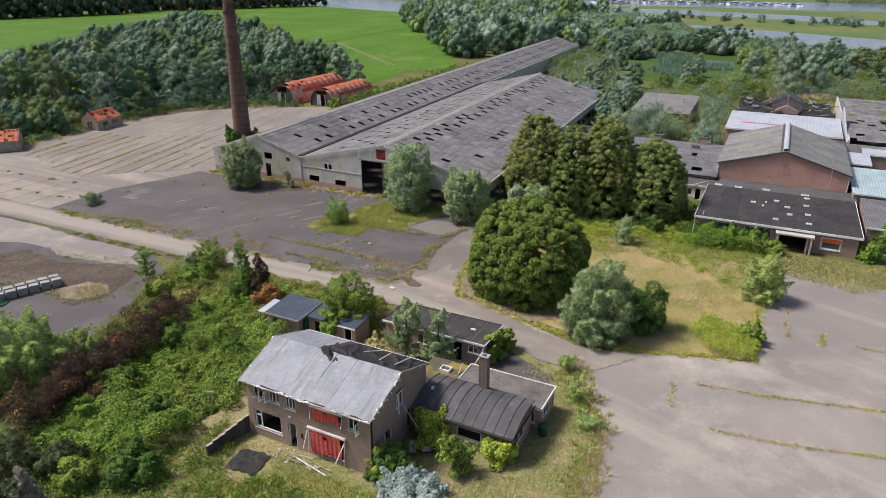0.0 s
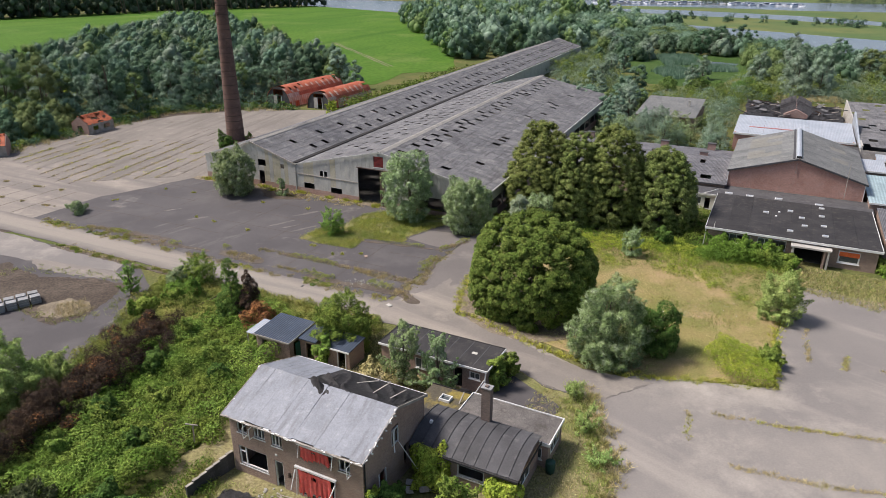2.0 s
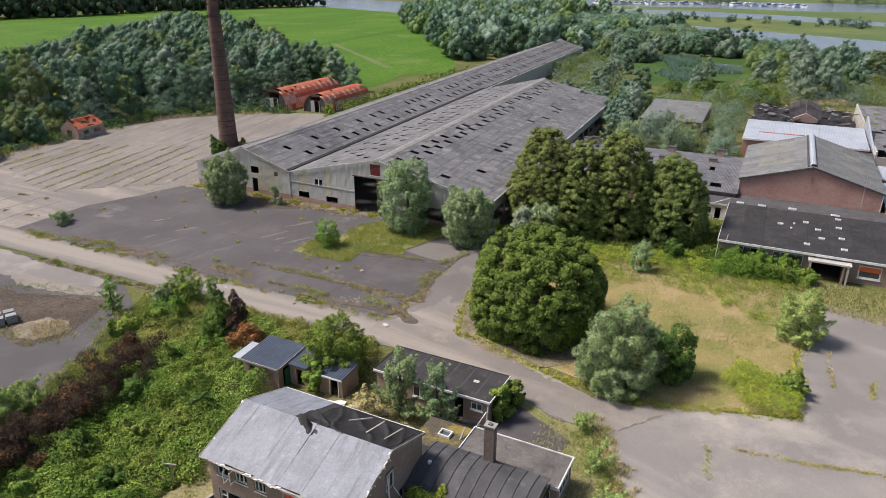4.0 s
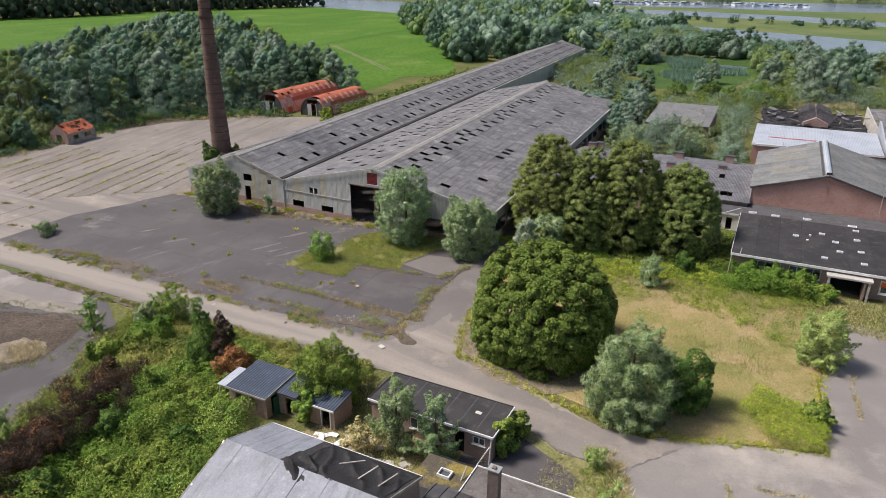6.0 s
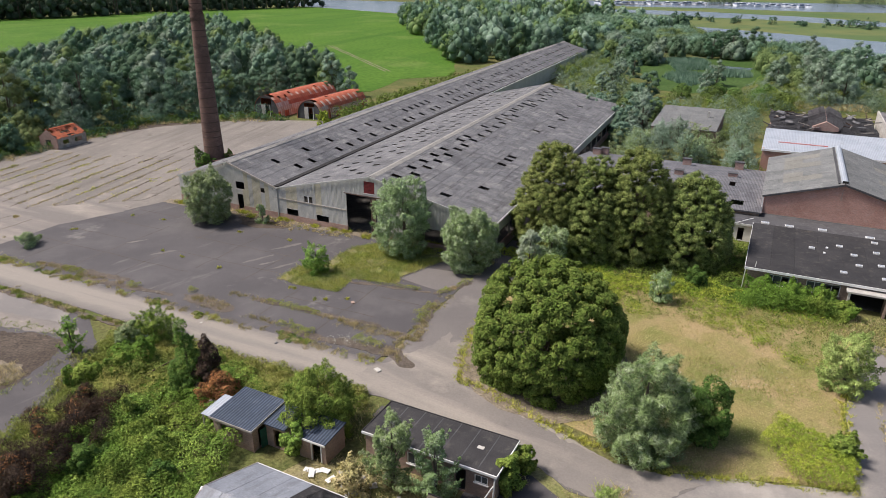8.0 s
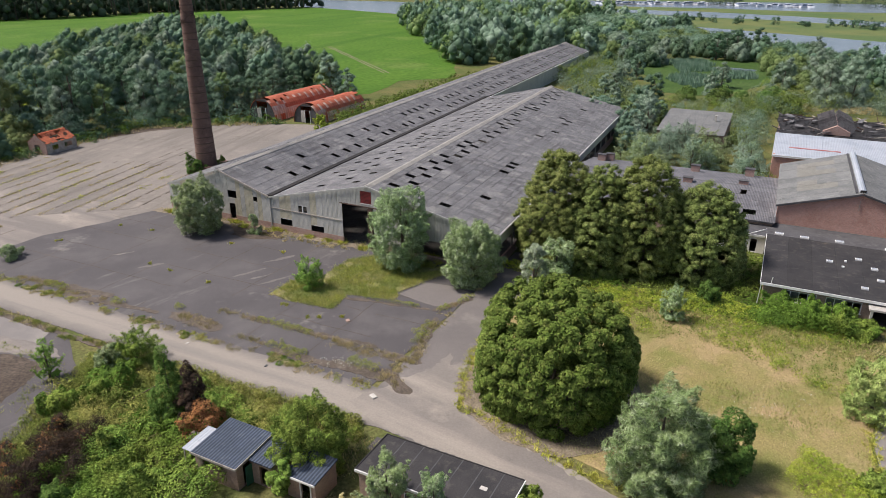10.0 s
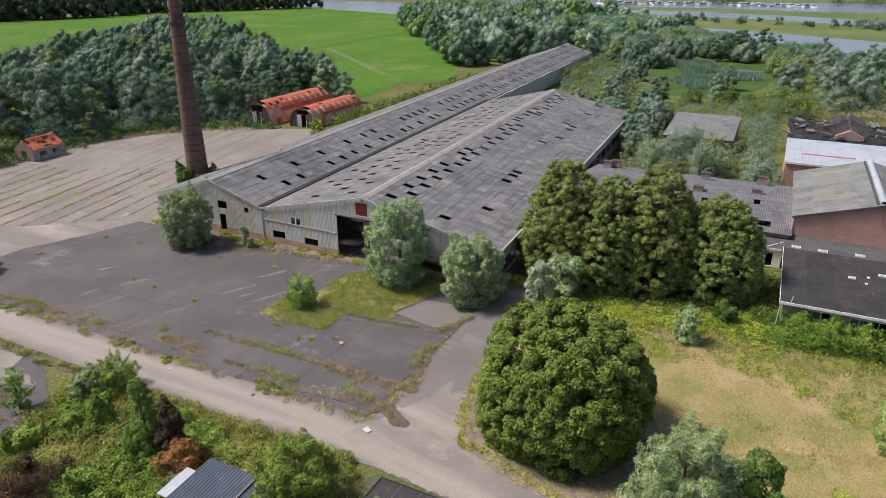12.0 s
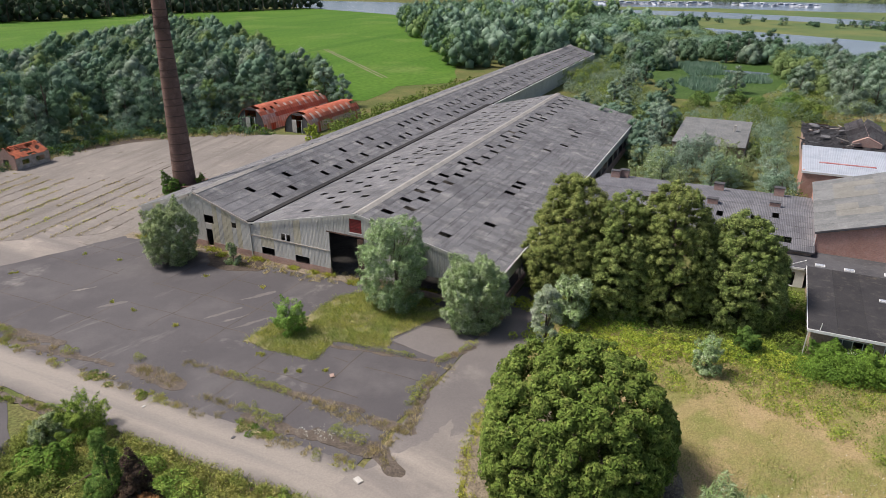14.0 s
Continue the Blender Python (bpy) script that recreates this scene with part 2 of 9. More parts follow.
M_ROAD = mat("worn_road", (0.145, 0.131, 0.122), (0.122, 0.111, 0.104), (0.185, 0.167, 0.152), 0.07, 6.0, scale3=0.2, bump=0.15, grain=0.1, spec=0.2, stain=((0.105, 0.094, 0.083), 0.3, (0.62, 0.76)), streak=((0.2, 0.182, 0.163), (0.02, 0.4), (0.54, 0.7), 0), band=((0.262, 0.234, 0.2), 68.3, 2.9, 2.6))
M_MOSS = mat("mossy_roof", (0.085, 0.074, 0.052), (0.21, 0.165, 0.042), (0.05, 0.046, 0.04), 0.5, 8.0, grain=0.35, mix=(0.5, 0.64))
M_WHITE = mat("white_paint", (0.72, 0.72, 0.7), (0.6, 0.6, 0.57), (0.78, 0.78, 0.76), 0.6, 9.0, rough=0.5, bump=0.1, grain=0.08, stain=((0.42, 0.4, 0.36), 1.5, (0.62, 0.78)))
M_BLUEWHITE = mat("pale_blue_sheet", (0.37, 0.4, 0.44), (0.3, 0.335, 0.375), (0.44, 0.46, 0.49), 0.25, 5.0, bump=0.3, wave=("x", 0.3, 0.14), grain=0.1, rough=0.5, stain=((0.27, 0.28, 0.28), 0.4, (0.6, 0.75)))
M_GLASSROOF = mat("translucent_sheet_roof", (0.32, 0.42, 0.44), (0.26, 0.34, 0.36), (0.5, 0.58, 0.58), 0.4, 5.0, bump=0.4, wave=("x", 0.5, 0.2), rough=0.4)
M_REDSTRIPE = mat("red_strip", (0.3, 0.075, 0.065), (0.4, 0.2, 0.18), rough=0.7)
M_CURTAIN = mat("red_curtain", (0.9, 0.19, 0.16), (0.82, 0.14, 0.12), (0.92, 0.3, 0.26), 0.9, 5.0, rough=0.9, grain=0.1)
M_ORANGE = mat("orange_blind", (0.75, 0.16, 0.05), rough=0.8)
M_DARKRED = mat("dark_red_shutter", (0.21, 0.03, 0.03), (0.15, 0.025, 0.025), rough=0.6, wave=("z", 0.22, 0.35))
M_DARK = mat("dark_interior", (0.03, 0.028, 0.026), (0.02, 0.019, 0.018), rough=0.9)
M_FLOOR = mat("dusty_floor", (0.11, 0.1, 0.09), (0.07, 0.065, 0.06), rough=0.9)
M_PLASTER = mat("pale_plaster", (0.45, 0.43, 0.39), (0.35, 0.33, 0.3), rough=0.9)
M_GLASS = mat("dusty_window_glass", (0.06, 0.07, 0.075), (0.1, 0.11, 0.11), rough=0.12, bump=0.0, spec=0.6, scale=1.0)
M_RUST = mat("rusty_sheet", (0.44, 0.12, 0.06), (0.36, 0.09, 0.048), (0.5, 0.17, 0.09), 0.4, 5.0, mix3=(0.5, 0.7), rough=0.7, wave=("y", 0.95, 0.25), bump=0.4, island=0.12)
M_FLAKED = mat("flaked_sheet", (0.5, 0.38, 0.31), (0.46, 0.24, 0.17), (0.56, 0.5, 0.44), 0.5, 5.0, rough=0.7, wave=("y", 0.95, 0.2), bump=0.4, island=0.15)
M_TILE = mat("orange_roof_tile", (0.46, 0.13, 0.06), (0.36, 0.1, 0.05), (0.52, 0.2, 0.11), 0.8, 6.0, obj=0.2, rough=0.8)
M_BLUETILE = mat("blue_black_tile_sheet", (0.06, 0.078, 0.11), (0.05, 0.065, 0.09), (0.1, 0.12, 0.15), 0.6, 6.0, rough=0.45, wave=("x", 0.3, 0.45), bump=0.6, grain=0.15)
M_CHIMBRICK = mat("chimney_brick", (0.19, 0.11, 0.085), (0.13, 0.078, 0.064), (0.25, 0.16, 0.13), 0.3, 7.0, bricks=(0.22, 0.08, (0.22, 0.16, 0.13)), stain=((0.09, 0.06, 0.052), 0.2, (0.55, 0.75)))
M_IRON = mat("rusty_iron", (0.06, 0.04, 0.032), (0.09, 0.05, 0.035), rough=0.7)
M_WOODGREY = mat("weathered_timber", (0.36, 0.33, 0.29), (0.26, 0.235, 0.2), (0.46, 0.43, 0.39), 1.0, 8.0)
M_GREENPL = mat("green_plastic", (0.02, 0.07, 0.05), rough=0.5)
M_GREENDOOR = mat("green_door_paint", (0.02, 0.1, 0.065), (0.02, 0.07, 0.05), rough=0.6)
M_BLOCK = mat("concrete_block", (0.27, 0.275, 0.275), (0.22, 0.222, 0.22), (0.33, 0.33, 0.325), 0.8, 8.0, obj=0.12)
M_GREENTARP = mat("green_netting", (0.05, 0.19, 0.12), (0.04, 0.14, 0.09), rough=0.7)
M_BOAT = mat("boat_white", (0.75, 0.76, 0.78), (0.6, 0.62, 0.66), rough=0.4, obj=0.25)
M_BOATBLUE = mat("boat_cabin", (0.16, 0.2, 0.28), (0.1, 0.12, 0.16), rough=0.4, obj=0.4)
M_BARK = mat("bark", (0.13, 0.105, 0.08), (0.08, 0.065, 0.05), scale=2.0, fine=20.0)


def leafy(name, a, b, c, scale=0.4, island=0.5, obj=0.0):
    return mat(name, a, b, c, scale, 3.0, island=island, obj=obj, leaf=True, bump=0, grain=0.2, spec=0.12, mix=(0.45, 0.55), mix3=(0.5, 0.66))


M_LEAF_DARK = leafy("chestnut_leaf", (0.103, 0.158, 0.029), (0.131, 0.186, 0.037), (0.186, 0.224, 0.052), 0.6, island=0.5)
M_LEAF_LIME = leafy("lime_leaf", (0.15, 0.2, 0.055), (0.195, 0.24, 0.074), (0.112, 0.166, 0.046), 0.5, island=0.5, obj=0.05)
M_LEAF_WILLOW = leafy("willow_leaf", (0.255, 0.335, 0.155), (0.2, 0.28, 0.11), (0.39, 0.45, 0.29), 0.5, island=0.5, obj=0.1)
M_LEAF_SILVER = leafy("silver_leaf", (0.215, 0.298, 0.125), (0.168, 0.248, 0.09), (0.33, 0.39, 0.24), 0.5, island=0.5, obj=0.1)
# next three greens carry distance haze in their colour: extra blue, less red
M_LEAF_WOOD = leafy("hazed_woodland_leaf", (0.147, 0.232, 0.155), (0.116, 0.195, 0.118), (0.195, 0.276, 0.2), 0.09, island=0.16, obj=0.2)
M_LEAF_WOODPALE = leafy("hazed_pale_woodland_leaf", (0.215, 0.292, 0.205), (0.172, 0.246, 0.162), (0.282, 0.35, 0.272), 0.09, island=0.16, obj=0.16)
M_LEAF_WOODDEEP = leafy("hazed_deep_woodland_leaf", (0.084, 0.15, 0.086), (0.068, 0.127, 0.066), (0.116, 0.185, 0.106), 0.09, island=0.16, obj=0.2)
M_LEAF_WOODWARM = leafy("warm_woodland_leaf", (0.15, 0.212, 0.076), (0.12, 0.18, 0.062), (0.195, 0.242, 0.094), 0.09, island=0.16, obj=0.2)
M_LEAF_FAR = leafy("far_woodland_leaf", (0.085, 0.12, 0.075), (0.065, 0.095, 0.06), (0.115, 0.15, 0.095), 0.03)
M_LEAF_BUSH = leafy("bush_leaf", (0.165, 0.265, 0.05), (0.22, 0.31, 0.06), (0.11, 0.19, 0.034), 0.5, island=0.6, obj=0.2)
M_LEAF_SAGE = leafy("sage_green_leaf", (0.25, 0.35, 0.1), (0.31, 0.395, 0.13), (0.185, 0.275, 0.072), 0.5, island=0.5, obj=0.1)
M_LEAF_OLIVE = leafy("olive_weed_leaf", (0.225, 0.26, 0.06), (0.31, 0.305, 0.085), (0.145, 0.2, 0.042), 0.25, island=0.45)
M_LEAF_YELLOW = leafy("yellow_green_leaf", (0.29, 0.375, 0.05), (0.37, 0.42, 0.06), (0.21, 0.3, 0.042), 0.5)
M_LEAF_BRAMBLE = leafy("bramble_leaf", (0.118, 0.205, 0.03), (0.19, 0.25, 0.046), (0.078, 0.145, 0.023), 0.12, island=0.5)
M_LEAF_BROWN = leafy("dead_leaf", (0.075, 0.052, 0.038), (0.045, 0.034, 0.028), (0.125, 0.082, 0.05), 0.35)
M_LEAF_RUSSET = leafy("russet_leaf", (0.32, 0.15, 0.058), (0.24, 0.105, 0.044), (0.38, 0.21, 0.085), 0.6)
M_LEAF_SALLOW = leafy("sallow_leaf", (0.105, 0.175, 0.04), (0.08, 0.145, 0.033), (0.15, 0.21, 0.06), 0.3, island=0.3, obj=0.15)
M_LEAF_WEED = leafy("yellowish_weed_leaf", (0.29, 0.33, 0.066), (0.37, 0.37, 0.1), (0.2, 0.26, 0.05), 0.5, island=0.35)
M_LEAF_LAUREL = leafy("laurel_leaf", (0.07, 0.135, 0.028), (0.1, 0.17, 0.034), (0.05, 0.1, 0.022), 0.5, island=0.5)
M_LEAF_SILVERY = leafy("pale_silver_leaf", (0.32, 0.38, 0.25), (0.25, 0.32, 0.18), (0.42, 0.46, 0.36), 0.5, island=0.4)
M_NEEDLE = leafy("spruce_needle", (0.12, 0.205, 0.042), (0.09, 0.165, 0.034), (0.165, 0.245, 0.056), 0.6)
M_NEEDLE_OLIVE = leafy("olive_needle", (0.085, 0.105, 0.048), (0.066, 0.084, 0.036), (0.115, 0.13, 0.062), 0.6)
M_NEEDLE_GREY = leafy("bare_grey_twig", (0.27, 0.25, 0.21), (0.2, 0.19, 0.15), (0.34, 0.32, 0.27), 0.6)
M_NEEDLE_BLUE = leafy("blue_spruce_needle", (0.36, 0.45, 0.41), (0.27, 0.36, 0.31), (0.45, 0.53, 0.5), 0.6, island=0.3)
M_STRAW = leafy("straw_blade", (0.47, 0.39, 0.2), (0.36, 0.32, 0.14), (0.55, 0.47, 0.27), 0.3)
M_BLADE = leafy("green_blade", (0.26, 0.32, 0.08), (0.34, 0.35, 0.11), (0.2, 0.27, 0.065), 0.3)
M_BLADE_YELLOW = leafy("yellow_blade", (0.42, 0.43, 0.075), (0.36, 0.4, 0.08), (0.5, 0.47, 0.1), 0.4)
M_FLOWER = leafy("white_flower_head", (0.7, 0.7, 0.62), (0.6, 0.6, 0.5), (0.78, 0.78, 0.74), 0.6)

# ---- building blocks ----
SITE = pose(0, 80, 0, 0, 0, -YAW)


def site(u, v, z=0.0):
    return SITE @ Vector((u, v, z))


def mesh_of(name, verts, faces, material):
    me = bpy.data.meshes.new(name)
    me.from_pydata([tuple(v) for v in verts], [], faces)
    me.materials.append(material)
    return me


def part(name, bm, material, parent, label="", m=None):
    """One mesh object, from a bmesh or a mesh, under a thing or a part."""
    if isinstance(bm, bmesh.types.BMesh):
        me = bpy.data.meshes.new(name)
        bm.to_mesh(me)
        bm.free()
        me.materials.append(material)
    else:
        me = bm
    ob = new(name, me)
    ob.parent = parent
    if m is not None:
        ob.matrix_basis = m
    if label:
        ob["label"] = label
    return ob


def thing(name, m, label, category, group="", kind=""):
    ob = new(name)
    ob.empty_display_size = 0.2
    ob.matrix_basis = m
    return tagged(ob, label, category, group, kind)


def box(bm, x0, y0, z0, x1, y1, z1):
    vs = [bm.verts.new(c) for c in ((x0, y0, z0), (x1, y0, z0), (x1, y1, z0), (x0, y1, z0), (x0, y0, z1), (x1, y0, z1), (x1, y1, z1), (x0, y1, z1))]
    for f in ((3, 2, 1, 0), (4, 5, 6, 7), (0, 1, 5, 4), (1, 2, 6, 5), (2, 3, 7, 6), (3, 0, 4, 7)):
        bm.faces.new([vs[i] for i in f])
    return bm


def boxes(*cs):
    bm = bmesh.new()
    for c in cs:
        box(bm, *c)
    return bm


def beam(a, b, w, d=None):
    """A square timber or bar from a to b."""
    a, b = Vector(a), Vector(b)
    bm = boxes((-w / 2, -(d or w) / 2, 0, w / 2, (d or w) / 2, (b - a).length))
    bmesh.ops.transform(bm, verts=bm.verts, matrix=Matrix.Translation(a) @ (b - a).to_track_quat("Z", "Y").to_matrix().to_4x4())
    return bm


def prism(pts, a, b, axis="y"):
    """A solid whose outline pts runs from a to b along an axis."""
    bm = bmesh.new()
    put = {"y": lambda p, t: (p[0], t, p[1]), "x": lambda p, t: (t, p[0], p[1]), "z": lambda p, t: (p[0], p[1], t)}[axis]
    va, vb = [bm.verts.new(put(p, a)) for p in pts], [bm.verts.new(put(p, b)) for p in pts]
    bm.faces.new(va)
    bm.faces.new(vb[::-1])
    for i in range(len(pts)):
        j = (i + 1) % len(pts)
        bm.faces.new((va[j], va[i], vb[i], vb[j]))
    bmesh.ops.recalc_face_normals(bm, faces=bm.faces)
    return bm


def wall(length, height, thick, holes, along="x", at=0.0, start=0.0):
    """A wall with openings (a0, z0, a1, z1) cut right through; height may be a function of the place along it."""
    top = height if callable(height) else (lambda a: height)
    xs = sorted({start, start + length, *(h[0] for h in holes), *(h[2] for h in holes)})
    if callable(height):
        k = 40
        xs = sorted({*xs, *(start + length * i / k for i in range(k + 1))})
    bm = bmesh.new()
    cache = {}

    def vert(a, t, z):
        key = (round(a, 4), round(t, 4), round(z, 4))
        if key not in cache:
            cache[key] = bm.verts.new((a, t, z) if along == "x" else (t, a, z))
        return cache[key]
    t0, t1 = at, at + thick
    for xa, xb in zip(xs, xs[1:]):
        if xb - xa < 1e-4:
            continue
        hs = sorted((h[1], h[3]) for h in holes if h[0] < (xa + xb) / 2 < h[2])
        z = 0.0
        spans = []
        for lo, hi in hs:
            if lo > z:
                spans.append((z, lo, z, lo))
            z = max(z, hi)
        spans.append((z, top(xa), z, top(xb)))
        for za, zb, zc, zd in spans:
            if zb - za < 1e-4 and zd - zc < 1e-4:
                continue
            q = [vert(xa, t0, za), vert(xb, t0, zc), vert(xb, t0, zd), vert(xa, t0, zb)]
            r = [vert(xa, t1, za), vert(xb, t1, zc), vert(xb, t1, zd), vert(xa, t1, zb)]
            for f in (q, r[::-1], [q[0], q[3], r[3], r[0]], [q[1], r[1], r[2], q[2]], [q[3], q[2], r[2], r[3]], [q[0], r[0], r[1], q[1]]):
                try:
                    bm.faces.new(f)
                except ValueError:
                    pass
    bmesh.ops.recalc_face_normals(bm, faces=bm.faces)
    return bm


def window(parent, x0, z0, x1, z1, y=0.0, bars=1, glass=True, along="x", frame=0.08, label="", broken=0.0, seed=0, sill=True):
    """A white window in a hole: frame of four bars and mullions, panes of glass, sill."""
    rng = random.Random(seed)
    sw = (lambda a, b, c, d, e, f: (a, b, c, d, e, f)) if along == "x" else (lambda a, b, c, d, e, f: (b, a, c, e, d, f))

    def bx(*c):
        c = sw(*c)
        return boxes((min(c[0], c[3]), min(c[1], c[4]), c[2], max(c[0], c[3]), max(c[1], c[4]), c[5]))
    w = part("window", bx(x0, y, z1 - frame, x1, y + 0.1, z1), M_WHITE, parent, label or "peeling white window frame")
    part("frame_bar", bx(x0, y, z0, x1, y + 0.1, z0 + frame), M_WHITE, w)
    part("frame_bar", bx(x0, y, z0 + frame, x0 + frame, y + 0.1, z1 - frame), M_WHITE, w)
    part("frame_bar", bx(x1 - frame, y, z0 + frame, x1, y + 0.1, z1 - frame), M_WHITE, w)
    for i in range(bars):
        x = x0 + (x1 - x0) * (i + 1) / (bars + 1)
        part("mullion", bx(x - 0.04, y + 0.01, z0 + frame, x + 0.04, y + 0.09, z1 - frame), M_WHITE, w)
    if sill:
        part("sill", bx(x0 - 0.08, y - 0.12, z0 - 0.1, x1 + 0.08, y + 0.02, z0), M_WHITE, w)
    if glass:
        for i in range(bars + 1):
            if rng.random() < broken:
                continue
            xa, xb = x0 + (x1 - x0) * i / (bars + 1) + 0.06, x0 + (x1 - x0) * (i + 1) / (bars + 1) - 0.06
            part("pane", bx(xa, y + 0.045, z0 + frame, xb, y + 0.055, z1 - frame), M_GLASS, w, "dusty dark window pane")
    return w


def cloth(x0, z1, width, drop, seed, folds=6, sag=0.12, torn=0.15):
    """A hanging cloth with folds and a ragged hem, in the x-z plane."""
    rng = random.Random(seed)
    nx, nz = 36, 14
    bm = bmesh.new()
    grid = []
    for i in range(nx + 1):
        f = i / nx
        hem = drop * (1 - torn * rng.random())
        col = []
        for j in range(nz + 1):
            g = j / nz
            y = 0.03 * math.sin(f * folds * math.tau + 0.6 * math.sin(3 * g)) * (0.4 + g)
            z = z1 - hem * g - sag * g * math.sin(f * math.pi * 2.3)
            col.append(bm.verts.new((x0 + width * f + 0.04 * math.sin(5 * g + i), y, z)))
        grid.append(col)
    for i in range(nx):
        for j in range(nz):
            if (i - nx * 0.45) ** 2 / 4 + (j - 2.5) ** 2 < 1.2:
                continue
            bm.faces.new((grid[i][j], grid[i][j + 1], grid[i + 1][j + 1], grid[i + 1][j]))
    bmesh.ops.solidify(bm, geom=bm.faces[:], thickness=0.012)
    for f in bm.faces:
        f.smooth = True
    return bm


def rumpled(x0, y0, x1, y1, z, amp, seed, nx=26, ny=16, edge=0.35, slope=(0, 0), fold=1.0):
    """A crumpled sheet lying on something, with a ragged outline."""
    rng = random.Random(seed)
    bm = bmesh.new()
    grid = []
    for i in range(nx + 1):
        col = []
        for j in range(ny + 1):
            f, g = i / nx, j / ny
            e = edge * noise.noise((f * 5 + seed, g * 5, 1.7)) * 2
            x, y = x0 + (x1 - x0) * f + e * (1 - abs(2 * g - 1)) * (abs(2 * f - 1)), y0 + (y1 - y0) * g + e * abs(2 * g - 1)
            h = amp * abs(noise.noise((f * 7 * fold + seed, g * 5 * fold, 0.3)) + 0.5 * noise.noise((f * 17 * fold, g * 15 * fold + seed, 2.1))) + 0.01
            col.append(bm.verts.new((x, y, z + h + slope[0] * (x - x0) + slope[1] * (y - y0))))
        grid.append(col)
    for i in range(nx):
        for j in range(ny):
            bm.faces.new((grid[i][j], grid[i + 1][j], grid[i + 1][j + 1], grid[i][j + 1]))
    bmesh.ops.solidify(bm, geom=bm.faces[:], thickness=0.02)
    return bm

# ---- ground ----


def slab(name, pts, top, material, label, ragged=0.0, step=1.2, seed=1, depth=0.3, category="", kind="structure", parent=None):
    """A flat piece of ground with an outline, its edge made ragged."""
    rng = random.Random(seed)
    out = []
    for i, p in enumerate(pts):
        q = pts[(i + 1) % len(pts)]
        p, q = Vector(p), Vector(q)
        n = max(1, int((q - p).length / step)) if ragged else 1
        side = Vector((-(q - p).y, (q - p).x)).normalized()
        for k in range(n):
            d = p.lerp(q, k / n)
            w = ragged * (noise.noise((d.x * 0.35 + seed, d.y * 0.35, 0)) + rng.uniform(-0.4, 0.4)) if k else 0
            out.append(d + side * w)
    bm = prism([(v.x, v.y) for v in out], top - depth, top, "z")
    bmesh.ops.triangulate(bm, faces=[f for f in bm.faces if len(f.verts) > 4])
    ob = part(name, bm, material, parent)
    return ob if parent else tagged(ob, label, category or name.split("_")[0], kind=kind)


def along_line(p, q, step, wobble, seed):
    rng = random.Random(seed)
    n = int((Vector(q) - Vector(p)).length / step)
    return [(p[0] + (q[0] - p[0]) * i / n + rng.gauss(0, wobble), p[1] + (q[1] - p[1]) * i / n + rng.gauss(0, wobble)) for i in range(n + 1)]


def flat(points):
    return [tuple(site(u, v).xy) for u, v in points]


me = mesh_of("ground", [(-4500, -600, 0), (4500, -600, 0), (4500, 4900, 0), (-4500, 4900, 0)], [(0, 1, 2, 3)], M_GROUND)
tagged(new("ground", me), "rough green and straw-coloured grassland around the works", "ground", kind="structure")
slab("meadow", [(-210, 322), (-420, 560), (-300, 720), (-150, 830), (-55, 700), (0, 345), (-2, 300), (-22, 292), (-30, 262), (-60, 262), (-100, 270)], 0.06, M_MEADOW, "wide bright green mown meadow behind the woods", 3, 12, 3, category="meadow")
slab("yard_bed", [(-300, 112), (-111, 142), (-104, 172), (-86, 206), (-50, 214), (-44, 180), (-52, 141), (-66, 117), (-69, 108), (-150, 80), (-330, 100)], 0.01, M_SOIL, "dark earth under the old concrete yard", 0.6, 3, 5, category="yard")
slab("asphalt_yard", flat([(-81, -1.6), (-9, -1.6), (-8, 33), (-73, 31), (-81, 12)]), 0.05, M_ASPH, "cracked dark grey asphalt yard before the long shed", 0.35, 1.5, 6, category="yard")
slab("road", flat([(-150, -7.6), (-4, -7.0), (10, -8.2), (16, -11.6), (22, -12), (26.5, -6), (19, -6.6), (13, -4.4), (5, -1.4), (-3, -1.2), (-150, -1.6)]), 0.06, M_ROAD, "grey worn concrete works road", 0.2, 0.5, 7)
slab("road_junction", flat([(-4, -6.9), (2, -7.3), (10, -8.1), (16, -11.4), (22, -11.8), (26.2, -6.2), (19, -6.8), (13, -4.8), (5, -2.2), (1.2, -1.2), (-0.4, 2.2), (-1.8, 7.5), (-3.2, 6.0), (-4.2, 8.6), (-5.4, 3.4), (-7.0, 1.2), (-7.8, -1.2), (-10, -4.6)]), 0.0645, M_JUNCTION, "pale dusty worn surface where the lane meets the road", 0.5, 0.4, 77, category="road")
slab("side_road", flat([(-8.2, -1.6), (0.6, -1.6), (-1.6, 9), (-2.2, 40), (-8.2, 40)]), 0.055, M_LANE, "grey worn lane running beside the long shed", 0.15, 0.6, 8, category="road")
slab("east_yard", flat([(21, -11), (26, -22), (26.5, -75), (120, -75), (120, 26), (53, 26.6), (40.4, 27.5), (37.9, 10.6), (38.2, -1.2), (24, -5.6)]), 0.045, M_PALE, "broad pale worn yard with grassy joints", 0.3, 1.5, 9, category="yard")
slab("lawn", flat([(-2.0, 9), (1, 0), (5, -1), (24, -5.4), (38, -1), (37.7, 10.6), (40, 27), (38, 34), (-1.9, 36)]), 0.04, M_LAWN, "dry straw-coloured unmown lawn", 0.2, 2, 10, category="lawn")
slab("house_plot", [(-24, 38), (8, 32), (13.5, 42), (14.5, 58), (8.5, 66), (-13, 66), (-20, 60), (-24.5, 50)], 0.02, M_YARDGRASS, "dry weedy ground round the house", 0.5, 2, 12, category="garden")
